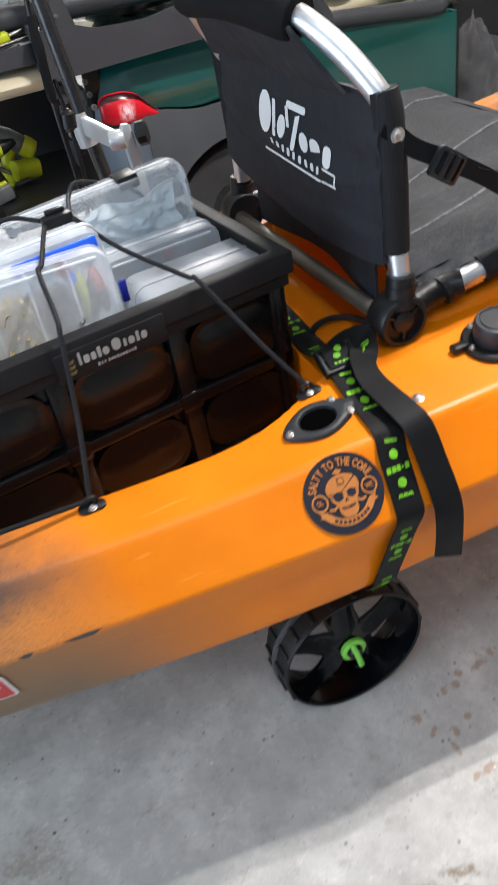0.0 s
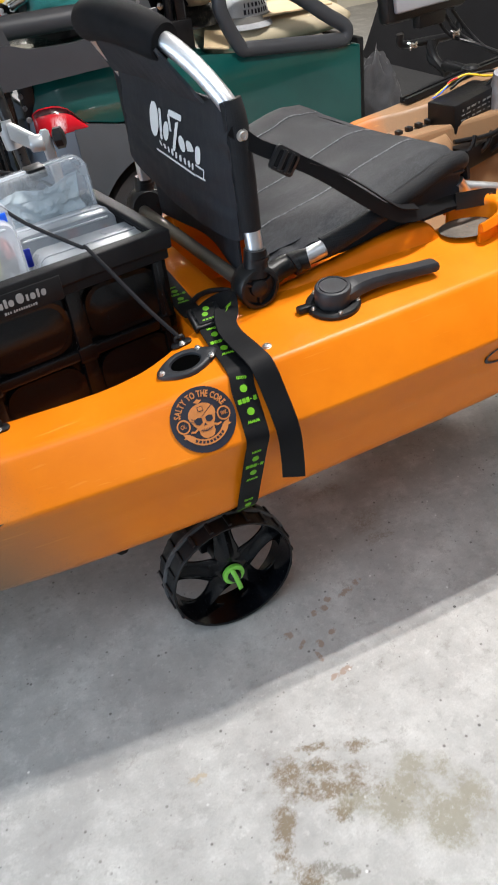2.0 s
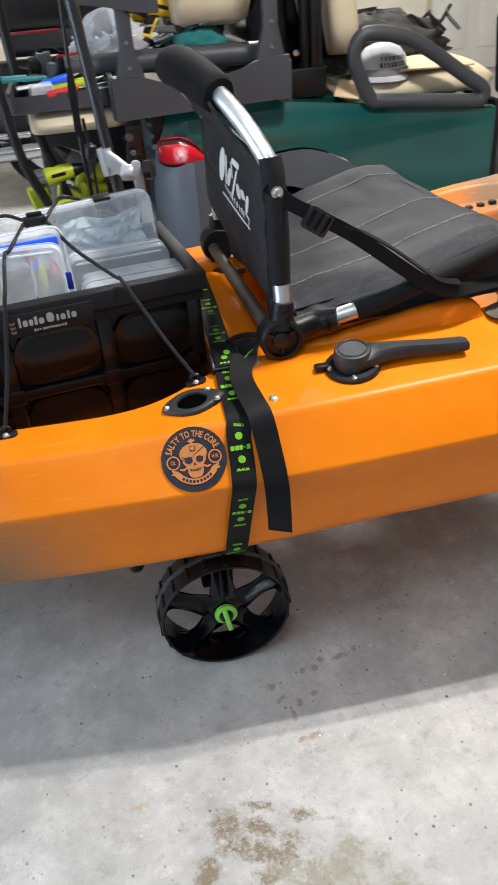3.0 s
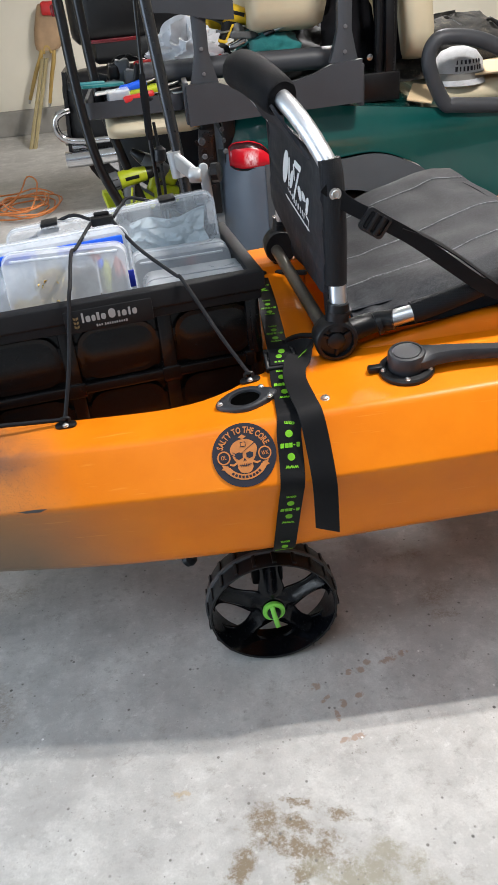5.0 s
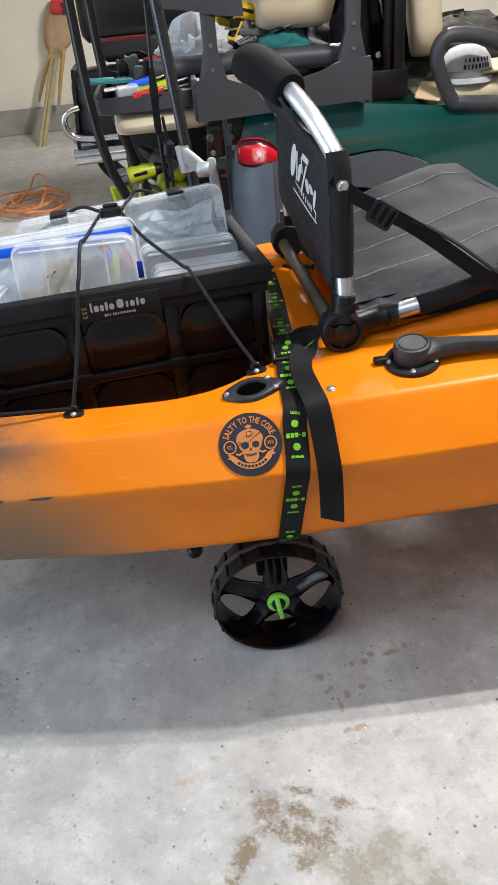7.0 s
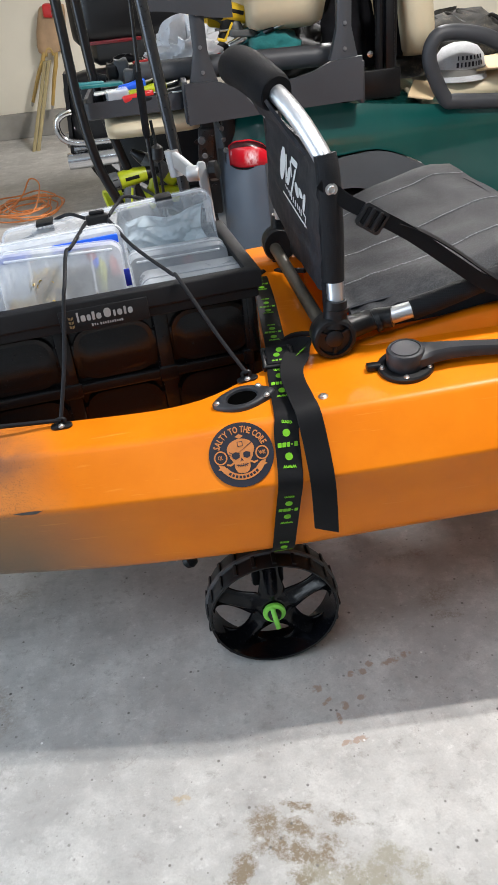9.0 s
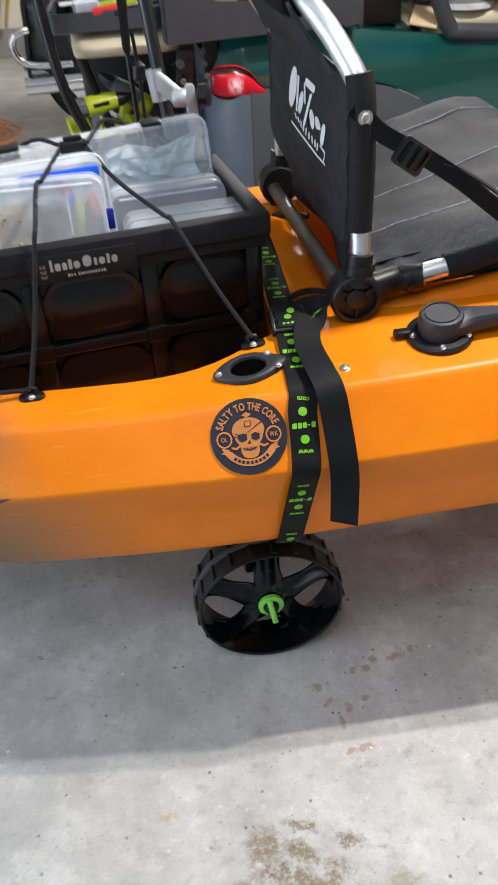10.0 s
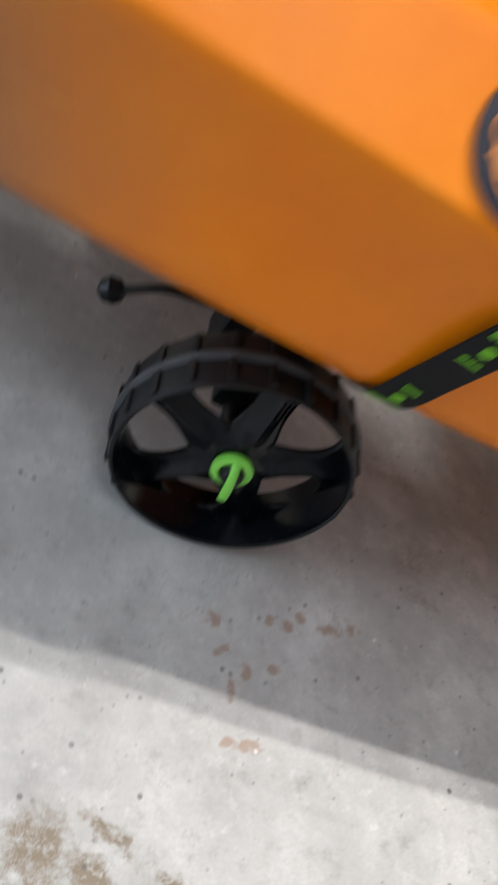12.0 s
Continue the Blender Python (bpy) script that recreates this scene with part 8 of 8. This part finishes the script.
tube(bm, [(-0.40, MY - 0.06, 0.385), (-0.56, MY - 0.06, 0.388), (-0.65, MY - 0.06, 0.41), (-0.685, MY - 0.06, 0.46), (-0.680, MY - 0.06, 0.515), (-0.64, MY - 0.06, 0.545), (-0.60, MY - 0.04, 0.55)], 0.020, 14)
part("guard_bar", bm, CHROME, bike, "chrome crash bar")
for x in (-0.28, 1.25):
    bm = bmesh.new()
    lathe(bm, [(0.20, 0.05), (0.27, 0.06), (0.31, 0.03), (0.315, 0), (0.31, -0.03), (0.27, -0.06), (0.20, -0.05)], aim((x, MY + 0.2, 0.315), (0, -1, 0)), 40, closed=True)
    w = part("wheel", bm, TYRE, bike)
    bm = bmesh.new()
    lathe(bm, [(0.205, 0.04), (0.19, 0.03), (0.06, 0.035), (0.05, 0.05), (0.001, 0.05)], aim((x, MY + 0.2, 0.315), (0, -1, 0)), 32)
    part("rim", bm, CHROME, w)
bm = bmesh.new()
for k in range(5):
    lathe(bm, [(0.05, 0), (0.05, 0.012), (0.001, 0.012)], aim((0.35 + 0.03 * k, MY + 0.05, 0.40 + 0.05 * k), (0, -1, 0.2)), 16)
box(bm, (0.42, MY + 0.2, 0.45), (0.42, 0.30, 0.34), 0.05)
part("engine", bm, CHROME, bike, "chrome engine block")
bm = bmesh.new()
sheet(bm, lambda u, v: (-0.64 + 0.05 * v, MY - 0.03 + 0.3 * u, 0.28 + 0.46 * v), 6, 8, 0.02)
part("bag_guard", bm, BLACK_PAINT, bike)

bm = bmesh.new()
rings(bm, [[Vector((x, MY + 0.22 + y * w, 0.92 + z * w)) for y, z in rounded(0.34, 0.30, 0.12)] for x, w in ((0.30, 0.4), (0.36, 0.8), (0.55, 1), (0.75, 0.95), (0.9, 0.6), (0.93, 0.3))])
part("fuel_tank", bm, BLACK_PAINT, bike, "glossy black fuel tank", 50)
bm = bmesh.new()
rings(bm, [[Vector((x, MY + 0.22 + y * w, 1.0 + z * w)) for y, z in rounded(0.62, 0.62, 0.2)] for x, w in ((1.0, 0.5), (1.03, 0.9), (1.12, 1), (1.25, 0.8), (1.34, 0.4))])
part("fairing", bm, BLACK_PAINT, bike, "glossy black front fairing", 50)

pouch = thing("tool_pouch", "tan leather tool pouch with wooden-handled tools, hung on the wall", "tool pouch", (-0.90, 6.14, 0.70))
bm = bmesh.new()
rings(bm, [[Vector((-0.925 + 0.25 * (z - 0.75) + x * w, 6.115 + y, z)) for x, y in rounded(0.24, 0.15, 0.06)] for z, w in ((0.640, 0.66), (0.655, 0.84), (0.70, 0.95), (0.80, 1.0), (0.90, 0.92), (0.96, 0.84), (0.97, 0.78))])
part("pouch_body", bm, TAN_LEATHER, pouch, "", 60)
bm = bmesh.new()
box(bm, (-0.865, 6.07, 0.935), (0.15, 0.12, 0.10), 0.02, (0, 4, 0))
part("red_cloth", bm, RED, pouch, "red cloth in the pouch")
for x0, z0, x1, z1, r in ((-0.985, 0.690, -1.179, 0.291, 0.015), (-0.900, 0.655, -1.022, 0.249, 0.015)):
    bm = bmesh.new()
    tube(bm, [(x0, 6.06, z0), (x0 + (x1 - x0) * 0.2, 6.05, z0 + (z1 - z0) * 0.25), ((x0 + x1) / 2, 6.05, (z0 + z1) / 2), (x1, 6.05, z1)], [r, r * 1.2, r * 1.1, r * 0.9], 12)
    part("tool_handle", bm, WOOD, pouch, "varnished wooden tool handle", 60)
    bm = bmesh.new()
    tube(bm, [(x1, 6.05, z1), (x1 - 0.012, 6.05, z1 - 0.03)], [r * 0.9, r * 0.5], 10, smooth=0)
    part("handle_ferrule", bm, STEEL, pouch)
bm = bmesh.new()
tube(bm, [(-0.990, 6.05, 0.62), (-0.970, 6.05, 0.668), (-0.940, 6.05, 0.668), (-0.925, 6.05, 0.62)], 0.013, 10)
part("handle_bow", bm, WOOD, pouch, "varnished wooden bow between the handles", 60)
# two battens side by side
bm = bmesh.new()
for off, w in ((-0.017, 0.030), (0.017, 0.031)):
    rings(bm, [[Vector((x + off + a, y + b, z)) for a, b in rounded(w, 0.035, 0.007, 3)] for x, y, z in ((-1.160, 5.545, 0.0), (-1.155, 5.56, 0.02), (-0.985, 6.02, 0.59))])
solo("wooden_plank", bm, surface("pale_timber", (0.34, 0.275, 0.14), 0.6, var=0.15, coarse=9, fine=90), "pale wooden plank leaning below the tool pouch", "plank", at=(-1.16, 5.545, 0))

bm = bmesh.new()
rng = random.Random(11)
pts = []
for k in range(70):
    a = k * 0.62
    r = 0.12 + 0.05 * math.sin(k * 0.37) + 0.02 * rng.random()
    pts.append((-0.99 + r * 1.25 * math.cos(a) + 0.03 * rng.random(), 3.70 + r * 1.6 * math.sin(a), 0.010 + 0.0011 * k * (0.6 + 0.4 * rng.random())))
pts += [(-0.90, 3.80, 0.13), (-0.97, 3.9, 0.15), (-1.03, 3.78, 0.07), (-1.2, 3.7, 0.01), (-1.6, 3.72, 0.008), (-2.2, 3.6, 0.008)]
tube(bm, pts, 0.0048, 8, smooth=4)
solo("extension_cord", bm, ORANGE_CABLE, "orange extension cord coiled on the concrete floor", "cable", at=(-1.0, 3.7, 0))

# ---- pole and rods on the kayak's far rail ----
CAST_SILVER = surface("cast_silver", (0.37, 0.385, 0.40), 0.38, 0.3, var=0.08, coarse=20, bump=0.05)
pole = thing("rod_mount", "black pole in a silver clamp on the kayak's far rail", "rod mount", (-0.03, 0.70, 0.63))
bm = bmesh.new()
tube(bm, [(-0.042, 0.835, 0.70), (-0.056, 0.845, 0.827), (-0.087, 0.855, 1.163), (-0.13, 0.87, 1.7)], 0.0135, 14, smooth=2)
part("pole", bm, DARK_METAL, pole, "dark anodised pole", 50)
bm = bmesh.new()
tube(bm, [(-0.058, 0.843, 0.785), (-0.066, 0.846, 0.845)], [0.0195, 0.019], 18, smooth=0)
clamp = part("clamp", bm, CAST_SILVER, pole, "silver cast clamp collar", 40)
bm = bmesh.new()
rings(bm, [[Vector(p) + Vector((a * 0.75, b * 0.6, c)) for a, b, c in [(x, x, z) for x, z in rounded(0.018, h, 0.005, 3)]] for p, h in (((-0.060, 0.820, 0.826), 0.036), ((-0.045, 0.790, 0.818), 0.036), ((-0.030, 0.760, 0.810), 0.034), ((-0.024, 0.748, 0.808), 0.030))])
part("clamp_arm", bm, CAST_SILVER, clamp, "", 40)
bm = bmesh.new()
lathe(bm, [(0.001, -0.016), (0.015, -0.016), (0.0175, -0.013), (0.0175, 0.010), (0.015, 0.013), (0.001, 0.013)], aim((-0.022, 0.744, 0.808), (1, -0.25, 0.0)), 22)
part("clamp_barrel", bm, CAST_SILVER, clamp, "", 40)
bm = bmesh.new()
rings(bm, [[Vector((x + a, 0.742 + b, z)) for a, b in rounded(w, 0.014, 0.005, 3)] for x, z, w in ((-0.0045, 0.832, 0.012), (-0.004, 0.828, 0.020), (-0.003, 0.80, 0.024), (0.000, 0.76, 0.022), (0.004, 0.70, 0.021), (0.008, 0.655, 0.021))])
part("clamp_leg", bm, CAST_SILVER, pole, "silver flat leg", 40)
bm = bmesh.new()
lathe(bm, [(0.014, 0), (0.022, 0.004), (0.022, 0.020), (0.014, 0.024), (0.001, 0.024)], aim((0.012, 0.738, 0.810), (1, -0.35, 0.1)), 10)
part("clamp_knob", bm, BLACK_PLASTIC, pole, "black knurled knob", 30)
bm = bmesh.new()
box(bm, (0.008, 0.72, 0.648), (0.06, 0.05, 0.04), 0.008)
box(bm, (-0.03, 0.745, 0.655), (0.05, 0.02, 0.018), 0.005)
part("rail_base", bm, BLACK_PLASTIC, pole, "black rail base")
rod = thing("fishing_rod", "fishing rod with black grips leaning beside the pole", "fishing rod", (-0.11, 0.75, 0.66))
bm = bmesh.new()
tube(bm, [(-0.110, 0.752, 0.66), (-0.113, 0.75, 0.80), (-0.116, 0.75, 0.90), (-0.113, 0.75, 1.02), (-0.105, 0.75, 1.2), (-0.09, 0.75, 1.7)], [0.005, 0.005, 0.005, 0.0045, 0.004, 0.003], 10, smooth=3)
part("blank", bm, BLACK_PAINT, rod, "", 60)
bm = bmesh.new()
tube(bm, [(-0.1155, 0.75, 0.895), (-0.116, 0.75, 0.91), (-0.115, 0.75, 0.95), (-0.114, 0.75, 0.985), (-0.113, 0.75, 1.03)], [0.006, 0.0085, 0.008, 0.0095, 0.006], 14, smooth=3)
part("grip", bm, FOAM, rod, "black foam grip", 60)
bm = bmesh.new()
tube(bm, [(-0.100, 0.752, 0.66), (-0.098, 0.752, 0.80), (-0.099, 0.752, 0.87), (-0.103, 0.752, 0.93)], 0.0035, 8)
lathe(bm, [(0.004, -0.02), (0.014, -0.012), (0.014, 0.012), (0.004, 0.02)], aim((-0.099, 0.752, 0.86), (0.1, 0, 1)), 14)
part("reel_foot", bm, BLACK_PLASTIC, rod, "", 50)

# ---- gear on the kayak's front deck ----
rail = thing("track_rail", "black accessory track screwed to the kayak's far deck", "rail", (0.93, 0.78, 0.66))
bm = bmesh.new()
rings(bm, [[Vector((x, y0 + a, z0 + b)) for a, b in ((-0.016, 0), (-0.016, 0.014), (-0.005, 0.014), (-0.005, 0.006), (0.005, 0.006), (0.005, 0.014), (0.016, 0.014), (0.016, 0))] for x, y0, z0 in ((0.895, 0.718, 0.703), (1.05, 0.708, 0.730), (1.32, 0.690, 0.764))])
part("track", bm, BLACK_PLASTIC, rail, "", 30)
comb = thing("toothed_strip", "black toothed foot-brace strip inside the kayak cockpit", "foot brace", (0.85, 0.63, 0.64))
bm = bmesh.new()
box(bm, (0.88, 0.632, 0.650), (0.30, 0.022, 0.028), 0.004, (0, -5, 2))
part("strip", bm, BLACK_PLASTIC, comb)
for k in range(9):
    bm = bmesh.new()
    box(bm, (0.76 + 0.03 * k, 0.628 + 0.001 * k, 0.660 + 0.0026 * k), (0.014, 0.018, 0.012), 0.002, (0, -5, 2))
    part("tooth", bm, BLACK_PLASTIC, comb)
SHEER, INNER = pchip([0.66, 0.70, 0.9, 1.1, 1.4, 1.6], [0.660, 0.675, 0.700, 0.735, 0.77, 0.78]), pchip([0.66, 0.73, 0.80, 0.88, 0.98, 1.1, 1.6], [0.735, 0.715, 0.71, 0.68, 0.653, 0.63, 0.55])
bm = bmesh.new()
rings(bm, [[Vector((x, y, z)) for y, z in soften([(0.775, 0.60), (0.752, SHEER(x) - 0.012), (0.744, SHEER(x)), (INNER(x) + 0.006, SHEER(x)), (INNER(x) - 0.003, SHEER(x) - 0.010), (INNER(x) - 0.030, 0.61), (INNER(x) - 0.05, 0.59)], {2: 0.006, 3: 0.006})] for x in [0.66 + 0.94 * k / 36 for k in range(37)]])
part("far_gunwale", bm, ORANGE, kayak, "raised orange gunwale fading to speckled tan", 60)
bm = bmesh.new()
rings(bm, [[Vector((x, 0.585 + y, 0.60 + z)) for y, z in ((-0.05, 0), (-0.045, 0.055 * h), (-0.03, 0.07 * h), (0.03, 0.075 * h), (0.05, 0.0))] for x, h in ((0.815, 0.1), (0.83, 0.5), (0.86, 0.75), (0.905, 0.85), (0.913, 0.7), (0.915, 0.0))])
part("foot_ridge", bm, ORANGE, kayak, "", 50)

LABEL_GREY = surface("grey_label_print", (0.13, 0.135, 0.14), 0.5, var=0.2, coarse=90)
battery = thing("battery_box", "black battery with pale label marks strapped in a black tray", "battery", (1.000, 0.575, 0.596))
bm = bmesh.new()
box(bm, (1.005, 0.615, 0.676), (0.18, 0.085, 0.10), 0.005, (0, -4, 14))
case = part("case", bm, BLACK_PLASTIC, battery)
bm = bmesh.new()
box(bm, (1.005, 0.580, 0.608), (0.19, 0.12, 0.05), 0.006, (0, -4, 14))
part("tray", bm, BLACK_PAINT, battery, "black open battery tray")
for k in range(3):
    for j in range(7):
        bm = bmesh.new()
        box(bm, (0, 0, 0), (0.005 + 0.006 * ((j * 7 + k) % 3), 0.0008, 0.0030 if k else 0.0048), 0.0002)
        bmesh.ops.transform(bm, matrix=pose(1.005, 0.615, 0.676, 0, -4, 14) @ pose(-0.06 + 0.02 * j, -0.0432, 0.030 - 0.011 * k), verts=bm.verts)
        part("label_mark", bm, LABEL_GREY, case, "", 0)
for k in range(4):
    bm = bmesh.new()
    tube(bm, [(0.91 + 0.05 * k, 0.535, 0.586), (0.94 + 0.05 * k, 0.51, 0.621), (0.96 + 0.05 * k, 0.515, 0.651)], 0.006, 8)
    part("tray_rib", bm, BLACK_PAINT, battery)
bm = bmesh.new()
tube(bm, [(0.910, 0.530, 0.644), (1.000, 0.510, 0.646), (1.100, 0.535, 0.661)], 0.006, 8)
part("tray_rim", bm, BLACK_PAINT, battery)
wires = thing("wire_bundle", "yellow and black wires with red and blue ends above the battery", "wires", (1.000, 0.625, 0.726))
for mt, r, pts in ((YELLOW, 0.0028, [(0.985, 0.640, 0.752), (1.02, 0.632, 0.760), (1.06, 0.612, 0.752), (1.10, 0.60, 0.748), (1.14, 0.575, 0.742)]),
                   (YELLOW, 0.0022, [(0.935, 0.645, 0.724), (0.955, 0.642, 0.736), (0.985, 0.640, 0.752)]),
                   (RED, 0.0026, [(0.970, 0.642, 0.746), (0.982, 0.640, 0.753), (0.996, 0.637, 0.756)]),
                   (BLUE, 0.0018, [(0.925, 0.640, 0.722), (0.945, 0.636, 0.730), (0.968, 0.637, 0.744)]),
                   (BLACK_PLASTIC, 0.0038, [(0.99, 0.655, 0.728), (1.03, 0.650, 0.750), (1.08, 0.63, 0.756), (1.13, 0.62, 0.748), (1.18, 0.60, 0.735)]),
                   (BLACK_PLASTIC, 0.0034, [(1.06, 0.61, 0.727), (1.085, 0.60, 0.748), (1.11, 0.585, 0.735), (1.12, 0.57, 0.69)])):
    bm = bmesh.new()
    tube(bm, pts, r, 7)
    part("wire", bm, mt, wires, "", 60)
bm = bmesh.new()
tube(bm, [(1.090, 0.575, 0.651), (1.095, 0.580, 0.716), (1.090, 0.575, 0.761)], [0.03, 0.035, 0.028], 16)
solo("cable_junction", bm, SCREEN_GREY, "grey junction housing beside the battery", "junction box", at=(1.090, 0.575, 0.656))
for c, mt, lb in (((1.080, 0.530, 0.681), LIME, "lime plastic clip on the cables"), ((1.075, 0.535, 0.711), BAIT_PINK, "pink clip on the cables")):
    gadget("cable_clip", lb, "clip", c, (0.035, 0.02, 0.02), mt, (0, 40, 20))

finder = thing("fish_finder", "grey-covered fish finder on a black bracket at the kayak's far rail", "fish finder", (0.95, 0.80, 0.69))
FM = pose(1.060, 0.86, 0.957, -8, 0, 10)
for name, c, s, b, mt, lb in (("housing", (0, 0.018, 0), (0.29, 0.045, 0.185), 0.016, BLACK_PLASTIC, ""), ("cover", (0.004, -0.010, 0.006), (0.262, 0.016, 0.155), 0.008, SCREEN_GREY, "grey protective screen cover")):
    bm = bmesh.new()
    box(bm, c, s, b)
    bmesh.ops.transform(bm, matrix=FM, verts=bm.verts)
    cover = part(name, bm, mt, finder, lb)
for k in range(6):
    bm = bmesh.new()
    box(bm, (-0.085 + 0.024 * k, -0.0185, 0.012), (0.017, 0.001, 0.024), 0.0003)
    bmesh.ops.transform(bm, matrix=FM, verts=bm.verts)
    part("name_bar", bm, PRINT_WHITE, cover, "", 0)
bm = bmesh.new()
box(bm, (1.08, 0.87, 0.860), (0.10, 0.03, 0.05), 0.008, (0, 0, 10))
tube(bm, [(0.975, 0.852, 0.835), (0.985, 0.855, 0.808), (1.08, 0.868, 0.800), (1.175, 0.882, 0.798), (1.19, 0.885, 0.825)], 0.010, 12)
for k in range(4):
    tube(bm, [(1.075 + 0.008 * k, 0.865, 0.80), (1.085 + 0.006 * math.sin(k * 2.0), 0.845 + 0.006 * k, 0.755), (1.09 + 0.004 * k, 0.80, 0.725 + 0.003 * k)], 0.011, 10)
lathe(bm, [(0.024, 0), (0.024, 0.012), (0.016, 0.018), (0.001, 0.018)], aim((1.10, 0.715, 0.738), (0, 0, 1)), 16)
tube(bm, [(1.10, 0.715, 0.74), (1.095, 0.77, 0.742), (1.09, 0.81, 0.745)], 0.014, 12)
part("bracket", bm, BLACK_PLASTIC, finder, "black mounting bracket")
for x, y in ((1.0, 0.838), (1.155, 0.862)):
    bm = bmesh.new()
    for a in (25, -25):
        box(bm, (x, y - 0.012, 0.806), (0.030, 0.004, 0.009), 0.002, (0, a, 12))
    lathe(bm, [(0.006, 0), (0.006, 0.018), (0.001, 0.018)], aim((x, y + 0.01, 0.806), (0, -1, 0)), 10)
    part("wing_screw", bm, CHROME, finder, "chrome wing screw")
for k in range(3):
    bm = bmesh.new()
    tube(bm, [(1.10 + 0.03 * k, 0.88, 0.86), (1.15 + 0.03 * k, 0.87, 0.80), (1.20 + 0.02 * k, 0.82, 0.775 - 0.01 * k), (1.22, 0.72, 0.755)], 0.005, 8)
    part("cable", bm, BLACK_PLASTIC, finder)
# seat legs and silver braces under the seat front
brace = thing("seat_brace", "silver tube braces under the front of the seat", "brace", (0.62, 0.16, 0.62))
for pts in ([(0.60, 0.13, 0.73), (0.66, 0.15, 0.66), (0.70, 0.17, 0.60)], [(0.64, 0.16, 0.70), (0.72, 0.14, 0.68), (0.80, 0.13, 0.65)], [(0.60, 0.20, 0.71), (0.70, 0.26, 0.66), (0.78, 0.30, 0.60)]):
    bm = bmesh.new()
    tube(bm, pts, 0.012, 12)
    part("tube", bm, ALU, brace, "", 60)
bm = bmesh.new()
band(bm, [(0.575, 0.099, 0.705), (0.60, 0.099, 0.702), (0.64, 0.101, 0.697), (0.672, 0.105, 0.688)], (0.1, 0.3, 0.9), 0.03, 0.003)
lathe(bm, [(0.008, 0), (0.008, 0.004), (0.001, 0.005)], aim((0.655, 0.099, 0.694), (0, -1, 0.1)), 12)
part("strap_tab", bm, BLACK_PLASTIC, brace, "black strap tab with a rivet")
